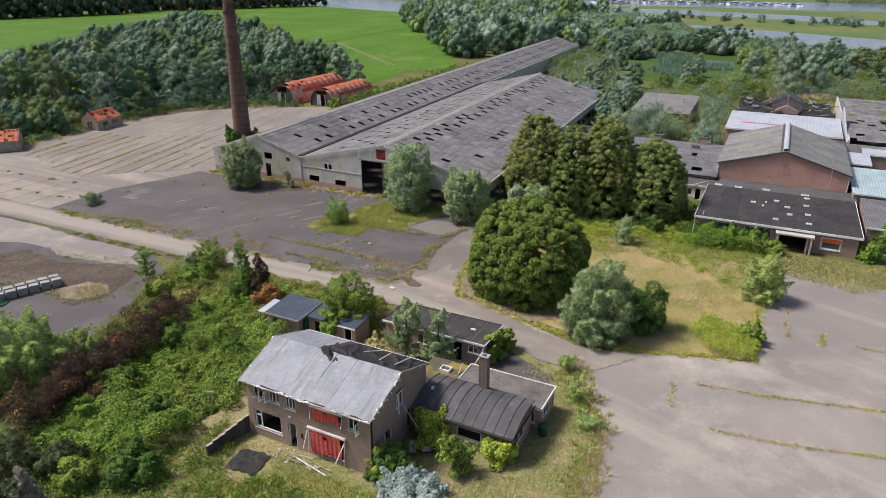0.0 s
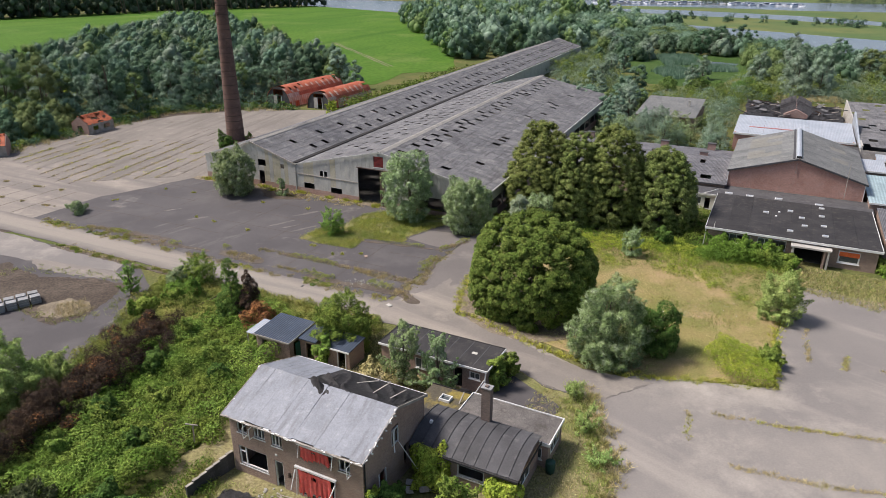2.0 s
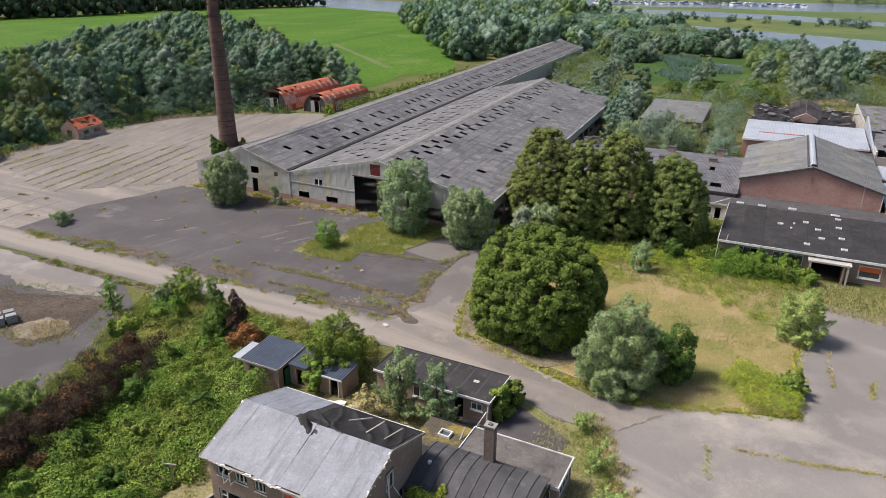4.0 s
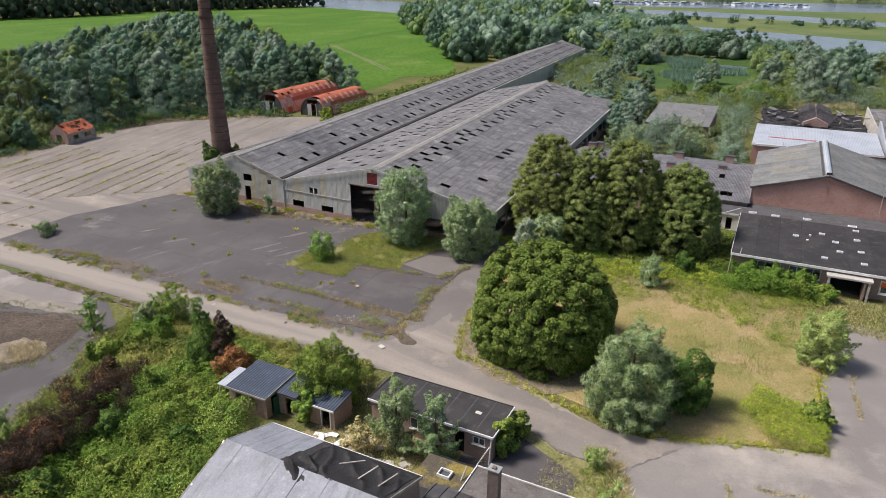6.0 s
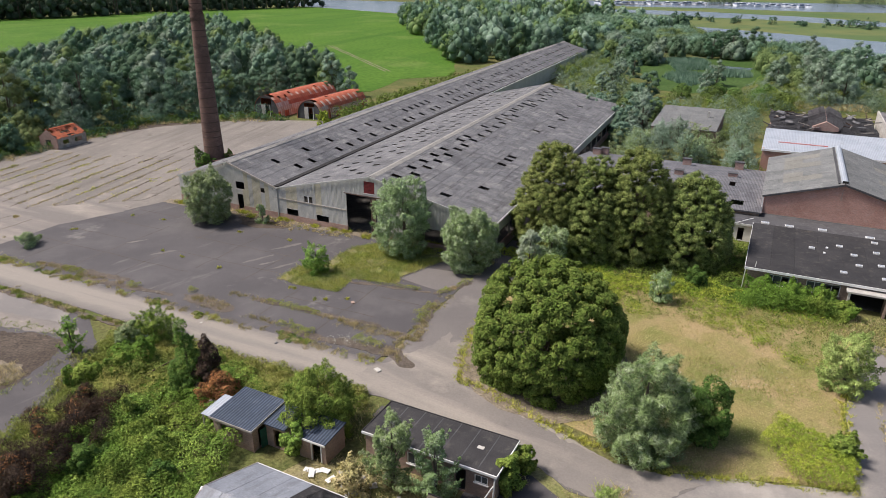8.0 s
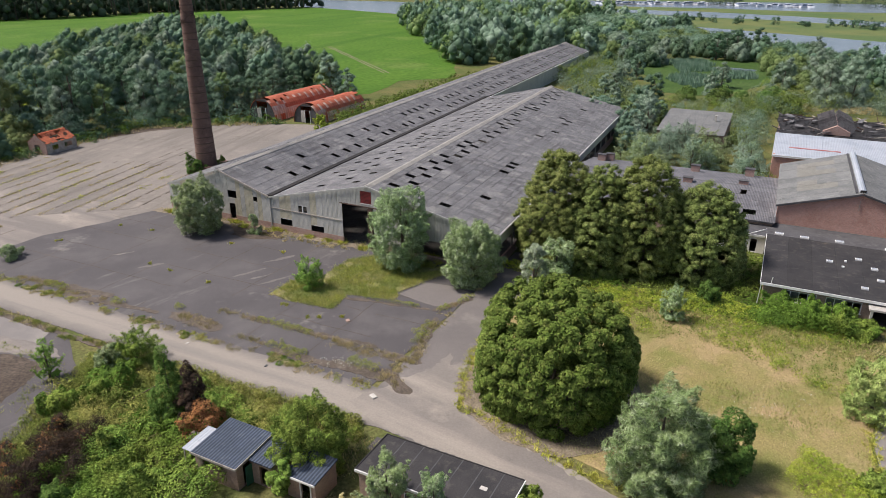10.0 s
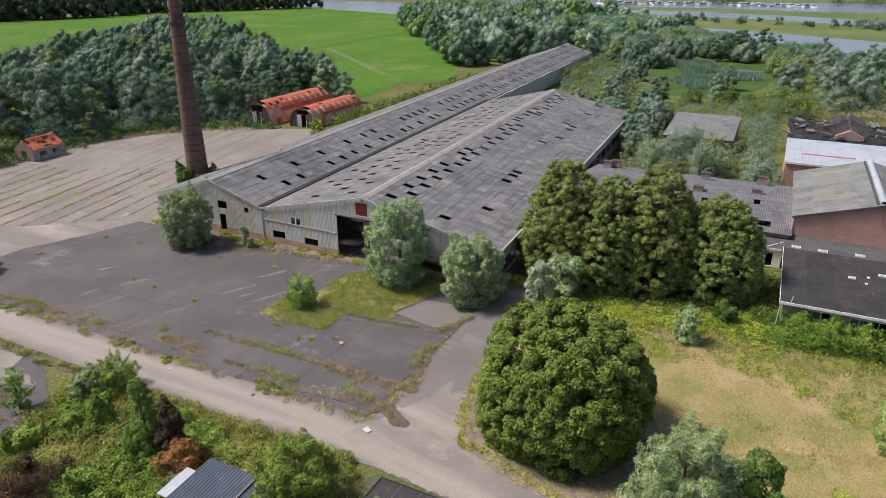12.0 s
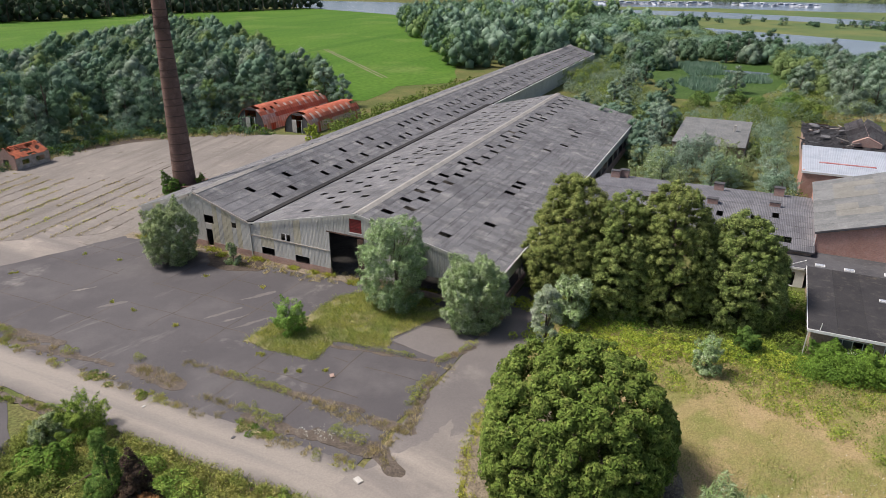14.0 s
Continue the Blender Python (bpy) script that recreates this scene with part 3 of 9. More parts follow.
slab("lower_yard", flat([(-150, -7.9), (-47, -8.1)]) + [(-40.5, 84), (-41, 70), (-44, 60), (-60, 50), (-140, 60)], 0.03, M_ASPH, "worn grey storage yard beside the road", 0.4, 2, 13, category="yard")
slab("soil_patch", [(-72, 90), (-66, 93.6), (-62, 90.4), (-58, 88.6), (-50, 88), (-45, 86.4), (-45.4, 81), (-46.2, 77), (-49, 74.6), (-51.6, 75.6), (-54.8, 78), (-60, 79.6), (-72, 76)], 0.042, M_SOIL, "brown bare soil spread over the storage yard", 0.5, 0.6, 14, category="soil")
slab("straw_patch", [(-53.6, 79.6), (-51, 82), (-47.6, 81), (-46.8, 78.2), (-49.4, 76.2), (-52, 77)], 0.06, M_DIRT, "pale straw-grown heap on the bare soil", 0.4, 0.5, 114, category="soil")
slab("pale_patch", [(-64, 95.2), (-56, 93), (-46, 89.6), (-44, 87.4), (-52, 88.6), (-60, 91)], 0.05, M_CONC, "pale worn concrete between road and soil", 0.4, 0.6, 116, category="yard")
slab("outbuilding_apron", flat([(-4, -8.2), (9.5, -9.4), (19, -14.5), (17, -21), (9, -18), (8, -14), (-4, -10)]), 0.05, M_ASPH, "dark asphalt apron beside the outbuilding", 0.4, 1.2, 16, category="yard")
ISLAND = [(-25, 104.1), (-21.1, 102), (-15.8, 100.1), (-14.3, 104.2), (-7.8, 103.0), (-7.6, 105.1), (-3.4, 109.2), (-0.5, 111.8), (-6, 118), (-12.6, 117.4), (-15.6, 116.2), (-18.5, 110.6), (-22.6, 108.6)]
slab("grass_island", ISLAND, 0.09, M_YARDGRASS, "rank yellow-green grass island in the asphalt", 0.3, 0.8, 17, category="grass")
slab("path_slab", [(-7.4, 104.6), (-3.8, 108.3), (-0.3, 107.3), (2.3, 105.2), (2.2, 102.7), (-0.9, 101.1), (-2.4, 101.0)], 0.066, M_LANE, "grey asphalt pad beside the lane", 0.15, 1, 18, category="pavement")

slab("weed_strip", flat([(-74, 29.2), (-10, 31.0), (-10, 33), (-74, 31.4)]), 0.068, M_DIRT, "brown earth along the shed front", 0.6, 0.7, 54, category="soil")
slab("weed_strip", flat([(-66, -8.7), (-40, -8.5), (-14, -8.1), (-14, -7.4), (-40, -7.6), (-66, -7.9)]), 0.068, M_CRUMB, "weedy earth along the lower road edge", 0.4, 0.6, 55, category="soil")

# worn earth and weeds where the asphalt has broken up beside the road and the lane
for k, (x0, y0, x1, y1, w) in enumerate(((-35.2, 98.2, -29.0, 94.6, 1.3), (-20.5, 89.6, -12.8, 86.4, 0.7), (-13.4, 87.2, -7.2, 84.2, 0.9), (-7.5, 85.5, -4.8, 81.6, 0.9), (-8, 89.2, -3.9, 87.4, 0.8), (-4.4, 88, -2.2, 97.8, 0.5), (-2.4, 100.0, 2.4, 103.2, 0.45), (-60, 108.6, -46, 103.2, 0.8), (-52, 103.6, -38, 98.6, 0.6), (-14.5, 103.4, -3.2, 100.2, 0.35), (-26, 97.6, -9, 90.6, 0.4))):
    d = Vector((x1 - x0, y1 - y0)).normalized() * w
    slab("worn_earth", [(x0 + d.y, y0 - d.x), (x1 + d.y * 0.7, y1 - d.x * 0.7), (x1 + d.x * 0.6, y1 + d.y * 0.6), (x1 - d.y * 0.8, y1 + d.x * 0.8), (x0 - d.y, y0 + d.x), (x0 - d.x, y0 - d.y)], 0.07 + 0.004 * (k % 3), M_CRUMB, "brown crumbled earth where the asphalt has broken up", 0.42, 0.4, 70 + k, category="soil")
slab("soil_heap", [(-38.0, 131.2), (-28.7, 128.7), (-28.0, 124.6), (-33.3, 124.3), (-36.9, 126.2)], 0.075, M_SOIL, "dark trodden earth before the shed front", 0.6, 0.8, 60, category="soil")
slab("leaf_litter", [(10.1 + (9.6 + 0.5 * math.sin(3 * a)) * math.cos(a), 81.4 + (9.3 + 0.5 * math.cos(4 * a)) * math.sin(a)) for a in [i * math.tau / 24 for i in range(24)]], 0.068, M_DIRT, "brown leaf litter under the chestnut", 0.4, 0.7, 56, category="soil")
slab("marsh", [(74, 268), (80, 330), (98, 366), (148, 362), (150, 310), (128, 292), (100, 270), (84, 262)], 0.06, M_MARSH, "dark green marshy clearing among the willows", 3, 5, 57, category="marsh")
for k in (0, 1):
    slab("tyre_track", [(-72 + 1.8 * k, 415), (-30 + 2.0 * k, 313), (-29.3 + 2.0 * k, 313), (-71.3 + 1.8 * k, 415)], 0.07, M_DIRT, "faint pale wheel track across the meadow", 0.3, 6, 58 + k, category="track")
bm = bmesh.new()
for k, (p, q) in enumerate([((-78, v), (-10, v + 0.4)) for v in (7.2, 12.6, 18.3, 24.1)] + [((u, 0), (u + 0.3, 29)) for u in (-72, -63, -54.5, -46, -37, -28, -19)]):
    cuts = along_line(p, q, 2.2, 0.09, 70 + k)
    for (a, b) in zip(cuts, cuts[1:]):
        if noise.noise((a[0] * 0.11, a[1] * 0.11, k)) < -0.12:
            continue
        d = (Vector(b) - Vector(a)).normalized() * 0.045
        bm.faces.new([bm.verts.new((*site(c[0] + s * d.y, c[1] - s * d.x).xy, 0.056)) for c, s in ((a, -1), (b, -1), (b, 1), (a, 1))])
for k in range(16):
    u = -165 + 5.2 * k
    cuts = along_line((u, -1.2), (u + 0.2, 9.5 + 0.03 * (u + 170)), 1.8, 0.12, 90 + k)
    for a, b in zip(cuts, cuts[1:]):
        d = (Vector(b) - Vector(a)).normalized() * 0.09
        bm.faces.new([bm.verts.new((*site(c[0] + s * d.y, c[1] - s * d.x).xy, 0.0605)) for c, s in ((a, -1), (b, -1), (b, 1), (a, 1))])
bmesh.ops.recalc_face_normals(bm, faces=bm.faces[:])
tagged(part("asphalt_joints", bm, M_SOIL, None), "dark open joints across the asphalt yard", "joints", kind="stuff")

# concrete bays of the old drying yard, with earth between them
yard = thing("concrete_yard", pose(0, 0, 0), "pale worn concrete yard laid in long bays with weedy joints", "yard", kind="structure")


BAY = pose(-80, 128, 0, 0, 0, -13)


def bay_at(u, v):
    return tuple((BAY @ Vector((u, v, 0))).xy)


slab("bay_sheet", [(-118, 136), (-111, 147), (-105, 170), (-96, 187), (-82, 202), (-60, 213), (-48, 212), (-24, 210), (-44, 160), (-50, 142), (-64, 117), (-72, 116), (-84, 120), (-100, 132)], 0.045, M_BAY, "", 0.5, 2, 100, 0.2, parent=yard)
# sunken open joints between the bays, filled with dark earth
for k in range(13):
    u = -24.5 + 3.6 * k
    lo, hi = (4 + 0.55 * abs(u), 46 + 0.5 * u) if u < 0 else (5 + 0.6 * u, 58 - 0.4 * u)
    v = lo
    rj = random.Random(300 + k)
    while v < hi:
        ln = rj.uniform(3, 9)
        if rj.random() < 0.74:
            w = rj.uniform(0.07, 0.24)
            slab("joint", [bay_at(u - w, v), bay_at(u + w, v), bay_at(u + w * rj.uniform(0.3, 1), min(v + ln, hi)), bay_at(u - w, min(v + ln, hi))], 0.0585, M_SOIL, "", 0.2, 0.45, 400 + 20 * k + int(v), 0.03, parent=yard)
        v += ln + rj.uniform(0, 1.4)
# bay edges that have lifted, each a thin raised lip beside its joint
for k in range(12):
    u = -24.5 + 3.6 * k
    slab("bay", [bay_at(u + 0.26, 6 + 0.5 * abs(u)), bay_at(u + 3.34, 6 + 0.5 * abs(u + 3.6)), bay_at(u + 3.34, 38 + 0.2 * u), bay_at(u + 0.26, 38 + 0.2 * u)], 0.054 + 0.014 * (k % 3), M_BAY, "", 0.14, 0.8, 130 + k, 0.1, parent=yard)

for k, (x0, y0, x1, y1, w) in enumerate(((-28.6, 114.8, -24.4, 117.6, 0.5), (-27.4, 107.0, -23.2, 110.2, 0.4), (-31.6, 109.6, -27.6, 112.8, 0.35), (-29.4, 108.6, -26.2, 110.8, 0.3), (-46.6, 112.4, -43.2, 114.2, 0.4), (-52.4, 117, -49.6, 118.6, 0.3))):
    d = Vector((x1 - x0, y1 - y0)).normalized() * w
    slab("sand_smear", [(x0, y0), (x0 * 0.6 + x1 * 0.4 + d.y, y0 * 0.6 + y1 * 0.4 - d.x), (x1 + d.y * 0.5, y1 - d.x * 0.5), (x1 - d.y * 0.5, y1 + d.x * 0.5), (x0 * 0.5 + x1 * 0.5 - d.y * 0.7, y0 * 0.5 + y1 * 0.5 + d.x * 0.7)], 0.0545, M_LANE, "pale sand washed over the asphalt", 0.28, 0.3, 180 + k, 0.004, category="sand")
slab("yard_apron", flat([(-170, -1.4), (-80.6, -1.4), (-80.4, 12.3), (-76, 22), (-80, 30), (-170, 9.5)]), 0.055, M_CONC, "plain worn concrete beside the drying bays", 0.3, 2, 41, category="yard")
slab("pale_strip", flat([(-150, -8.0), (-50, -8.2), (-48, -12), (-66, -14), (-90, -20), (-150, -24)]), 0.045, M_PALE, "pale dusty concrete beside the road", 0.7, 2, 42, category="yard")

# ---- the long shed ----
SHED = pose(-30.7, 129.3, 0, 0, 0, -22.7)
shed = thing("long_shed", SHED, "long twin-gabled derelict brickworks shed with holed grey roofs", "shed")
S1, S2 = 238.0, 103.0            # lengths of the two halves
PROFILE = [(-23.5, 4.7), (-10.8, 8.8), (0.0, 5.6), (19.3, 10.1), (40.6, 5.6)]


def roof_z(u):
    for (a, za), (b, zb) in zip(PROFILE, PROFILE[1:]):
        if a <= u <= b:
            return za + (zb - za) * (u - a) / (b - a)
    return 4.6


def skew(u):
    return -0.057 * u


SHEET_W, SHEET_L = 1.1, 1.75


def gap_pattern(near_ridge, seed, slots, steps=(3, 4, 4, 5)):
    """Where sheets are missing: two staggered lines near the ridge and stray ones."""
    rng = random.Random(seed)
    gone = set()
    c = 3
    while c < 230:
        for n, r in enumerate(near_ridge):
            if rng.random() < 0.85:
                gone.add((r, c + n % 2 * 2 + rng.choice((0, 0, 0, 1))))
        if rng.random() < slots:
            gone.add((rng.choice((6, 7, 8)), c + rng.randint(0, 3)))
        c += rng.choice(steps)
    return gone


near_sheets = []


def roof_strip(x0, z0, x1, z1, v1, gone, seed, near_from=1e9):
    """Overlapping sheets between eave and ridge; those by the camera are kept back to stand as parts."""
    rng = random.Random(seed)
    run = math.hypot(x1 - x0, z1 - z0)
    rows = round(run / SHEET_L)
    cols = int(v1 / SHEET_W)
    verts, faces = [], []
    ux, uz = (x1 - x0) / run, (z1 - z0) / run
    for r in range(rows):
        for c in range(cols):
            if (rows - 1 - r, c) in gone:
                continue
            xa, za = x0 + (x1 - x0) * r / rows, z0 + (z1 - z0) * r / rows
            y = skew(xa) * (1 - min(1, c / 30)) + c * SHEET_W
            lift = 0.07 + rng.uniform(0, 0.007)
            slip = rng.gauss(0, 0.02)
            if c < 34 and near_from <= r < rows and len(near_sheets) < 300:
                near_sheets.append((xa, y, za + lift, x1 - x0, z1 - z0, slip, run / rows))
                continue
            k = len(verts)
            L = run / rows + 0.12
            for along, across, up in ((-0.05, 0, 0.036), (L, 0, 0), (L, SHEET_W + 0.05, 0.0), (-0.05, SHEET_W + 0.05, 0.036)):
                verts.append((xa + ux * along, y + across + slip * along, za + uz * along + lift + up))
            for j in range(4):
                x, yy, z = verts[k + j]
                verts.append((x, yy, z - 0.025))
            faces += [(k, k + 1, k + 2, k + 3), (k + 7, k + 6, k + 5, k + 4), (k, k + 4, k + 5, k + 1), (k + 1, k + 5, k + 6, k + 2), (k + 2, k + 6, k + 7, k + 3), (k + 3, k + 7, k + 4, k)]
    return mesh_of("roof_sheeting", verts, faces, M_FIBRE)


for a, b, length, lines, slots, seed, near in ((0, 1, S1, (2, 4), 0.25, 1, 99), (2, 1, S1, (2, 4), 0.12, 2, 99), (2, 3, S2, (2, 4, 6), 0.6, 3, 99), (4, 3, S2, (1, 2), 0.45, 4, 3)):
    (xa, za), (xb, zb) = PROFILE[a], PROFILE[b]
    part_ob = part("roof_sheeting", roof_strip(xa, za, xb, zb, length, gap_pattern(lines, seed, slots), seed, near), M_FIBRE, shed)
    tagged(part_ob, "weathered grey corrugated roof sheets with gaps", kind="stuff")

# ridges, valley gutter, eaves gutters and verge boards
for (u0, z0), length in ((PROFILE[1], S1), (PROFILE[3], S2)):
    part("ridge_cap", prism([(u0 - 0.75, z0 - 0.14), (u0 - 0.68, z0 - 0.02), (u0, z0 + 0.24), (u0 + 0.68, z0 - 0.02), (u0 + 0.75, z0 - 0.14), (u0, z0 + 0.12)], skew(u0) - 0.1, length + 0.2), M_RIDGE, shed, "pale lichened ridge capping")
part("valley_gutter", boxes((-0.5, -0.1, 5.45, 0.5, S2, 5.98)), M_DARK, shed, "dark leaf-filled valley gutter")
part("eaves_gutter", boxes((40.6, -2.2, 5.42, 40.82, S2, 5.62)), M_WHITE, shed, "pale eaves gutter")
part("eaves_gutter", boxes((0.5, S2 + 0.4, 5.42, 0.7, S1, 5.6)), M_WHITE, shed, "pale eaves gutter")
part("eaves_gutter", boxes((-23.8, 1.4, 4.5, -23.58, S1, 4.68)), M_FELTGREY, shed, "dark eaves gutter")
FRONT = pose(0, 0, 0, 0, 0, -3.27)
for (a, za), (b, zb) in zip(PROFILE, PROFILE[1:]):
    part("verge_board", beam((a, -0.22, za + 0.02), (b, -0.22, zb + 0.02), 0.12, 0.26), M_CLAD if b != 0 else M_WOODGREY, shed, "", FRONT)

# gable front: separate upright panels over a brick plinth, with openings through both
OPEN = [(1.9, 1.05, 4.3, 2.25), (8.2, 0.95, 10.7, 2.1), (5.8, 3.9, 7.5, 5.05), (14.5, 0.0, 20.3, 6.75), (18.0, 7.3, 20.0, 9.3), (-9.3, 4.2, -7.4, 5.5), (-3.7, 4.25, -2.8, 5.1), (-9.2, 0.4, -7.9, 3.2), (27, 0.8, 36, 3.2)]
front = part("front_plinth", wall(64.0, 1.1, 0.3, [h for h in OPEN if h[1] < 1.1], at=-0.04, start=-23.4), M_PINK, shed, "flaking pink-painted brick plinth", FRONT)
edges = sorted({-23.4, 40.5, *(p[0] for p in PROFILE[1:4]), *(h[0] for h in OPEN), *(h[2] for h in OPEN)})
cuts = []
for a, b in zip(edges, edges[1:]):
    n = max(1, round((b - a) / 1.0))
    cuts += [a + (b - a) * i / n for i in range(n)]
cuts.append(40.5)
for a, b in zip(cuts, cuts[1:]):
    spans, z = [], 1.1
    for h in sorted((h for h in OPEN if h[0] - 1e-3 <= a and b <= h[2] + 1e-3), key=lambda h: h[1]):
        if h[1] > z:
            spans.append((z, h[1], h[1]))
        z = max(z, h[3])
    spans.append((z, roof_z(a) - 0.03, roof_z(b) - 0.03))
    for lo, ha, hb in spans:
        yellow = (-8 < a < -2.5 and lo < 4.5 and noise.noise((a, 0, 5)) > -0.1) or (1.5 < a < 4.5 and lo > 2) or (-20.5 < a < -19) or (7.4 < a < 8.4 and lo > 2)
        part("cladding_panel", prism([(a + 0.012, lo), (b - 0.012, lo), (b - 0.012, hb), (a + 0.012, ha)], 0.0, 0.09), M_CLADYEL if yellow else M_CLAD, shed, "yellowed cladding panel" if yellow else "", FRONT)
part("lintel", boxes((-0.3, -0.1, 3.75, 14.4, 0.02, 3.87)), M_WOODGREY, shed, "grey horizontal rail on the cladding", FRONT)
shutter = part("red_shutter", boxes((18.05, 0.02, 7.35, 19.95, 0.1, 9.25)), M_DARKRED, shed, "dark red louvred shutter", FRONT)
for z in (7.35, 8.0, 9.15):
    part("batten", boxes((18.05, -0.03, z, 19.95, 0.02, z + 0.1)), M_DARKRED, shutter)
part("shutter_rail", boxes((17.9, -0.05, 7.2, 20.1, 0.05, 7.32)), M_WHITE, shed, "", FRONT)
for x0, z0, x1, z1 in OPEN[:3]:
    w = part("window_frame", boxes((x0, 0.0, z0 - 0.07, x1, 0.2, z0)), M_WHITE, shed, "thin pale window frame", FRONT)
    part("frame_bar", boxes((x0, 0.0, z1 - 0.06, x1, 0.2, z1)), M_WHITE, w)
part("mullion", boxes((6.55, 0.0, 3.9, 6.75, 0.12, 5.05)), M_WHITE, shed, "", FRONT)
door_leaf = part("door_leaf", boxes((19.4, -0.3, 0.1, 20.3, -0.2, 6.6)), M_IRON, shed, "rusty sliding door leaf pushed aside", FRONT)
part("door_track", boxes((14.2, -0.25, 6.78, 22.5, -0.1, 6.9)), M_IRON, shed, "", FRONT)
part("downpipe", boxes((-0.08, -0.12, 0.1, 0.08, 0.0, 5.4)), M_CLAD, shed, "", FRONT)

# side and back walls, floor and frames inside
part("side_wall", boxes((-23.4, 1.6, 0, -23.15, S1, 4.55)), M_CLAD, shed)
part("side_wall", boxes((40.25, -1.9, 0.0, 40.5, S2, 1.4)), M_PINK, shed, "low brick side wall")
part("side_wall", boxes((40.25, -1.9, 3.6, 40.5, S2, 5.45)), M_CLAD, shed)
for v in range(0, 104, 6):
    part("post", boxes((40.22, v - 0.15, 1.4, 40.45, v + 0.15, 3.6)), M_WOODGREY, shed)
part("side_wall", boxes((0.1, S2 + 0.3, 0, 0.35, S1, 5.4)), M_CLAD, shed)
part("back_wall", prism([(0.4, 0), (40.2, 0), (40.2, 5.4), (19.3, 9.9), (0.4, 5.5)], S2 - 0.25, S2), M_CLAD, shed)
part("back_wall", prism([(-23.1, 0), (0, 0), (0, 5.4), (-10.8, 8.6), (-23.1, 4.5)], S1 - 0.25, S1), M_CLAD, shed)
part("shed_floor", boxes((-23, 1.8, -0.1, 0, S1 - 0.4, 0.13), (0, -0.2, -0.1, 40, S2 - 0.4, 0.13)), M_FLOOR, shed, "dusty dark floor")
for v in range(4, 100, 8):
    part("truss", beam((0.4, v, 5.3), (19.3, v, 9.75), 0.16, 0.25), M_IRON, shed)
    part("truss", beam((19.3, v, 9.75), (40.2, v, 5.3), 0.16, 0.25), M_IRON, shed)
    part("column", boxes((-0.15, v - 0.15, 0.13, 0.15, v + 0.15, 5.4)), M_IRON, shed)
for v in range(4, 236, 8):
    part("truss", beam((-23, v, 4.4), (-10.8, v, 8.45), 0.16, 0.25), M_IRON, shed)
    part("truss", beam((-10.8, v, 8.45), (-0.2, v, 5.3), 0.16, 0.25), M_IRON, shed)
eave_off = part("broken_fascia", beam((-13.8, -0.35, 7.6), (-11.4, -0.5, 8.5), 0.15, 0.3), M_WOODGREY, shed, "hanging broken fascia board", FRONT)

# ---- tall chimney ----
chimney = thing("factory_chimney", pose(-49.4, 153.2, 0), "tall dark brick factory chimney with iron bands", "chimney")


def ring_tube(profile, sides=28):
    bm = bmesh.new()
    rings = [[bm.verts.new((r * math.cos(a * math.tau / sides), r * math.sin(a * math.tau / sides), z)) for a in range(sides)] for r, z in profile]
    for a, b in zip(rings, rings[1:]):
        for i in range(sides):
            f = bm.faces.new((a[i], a[(i + 1) % sides], b[(i + 1) % sides], b[i]))
            f.smooth = True
    return bm, rings


def shaft_r(z):
    return 2.02 - 0.0275 * (z - 3)


bm, rings = ring_tube([(2.2, 0), (2.2, 2.6)] + [(shaft_r(3 + k), 3 + k) for k in range(42)] + [(shaft_r(44) + 0.25, 45.2), (shaft_r(44) + 0.25, 46), (0.7, 46), (0.65, 44)])
part("shaft", bm, M_CHIMBRICK, chimney)
for k in range(21):
    z = 7.2 + 1.62 * k + 0.25 * math.sin(k * 2.1)
    r = shaft_r(z) + 0.035
    bm, _ = ring_tube([(r - 0.04, z - 0.06), (r, z - 0.06), (r, z + 0.06), (r - 0.04, z + 0.06)])
    part("band", bm, M_IRON, chimney, "rusted iron band")
for j in range(3):
    bm = bmesh.new()
    prev = None
    for i in range(34):
        a, z = i * 0.19 + j * 2.0, 31.2 + j * 1.1 + 0.8 * math.sin(i * 0.35 + j)
        r = shaft_r(z) + 0.06
        q = [bm.verts.new(((r + dx) * math.cos(a), (r + dx) * math.sin(a), z + dz)) for dx, dz in ((-0.05, -0.04), (0.05, -0.04), (0.05, 0.04), (-0.05, 0.04))]
        if prev:
            for n in range(4):
                bm.faces.new((prev[n], prev[(n + 1) % 4], q[(n + 1) % 4], q[n]))
        prev = q
    part("cable", bm, M_IRON, chimney, "loose slack cable wound round the shaft")
part("base_block", boxes((-3.0, -2.6, 0, 3.4, 2.6, 4.6)), M_CHIMBRICK, chimney)

# ---- two arched huts ----


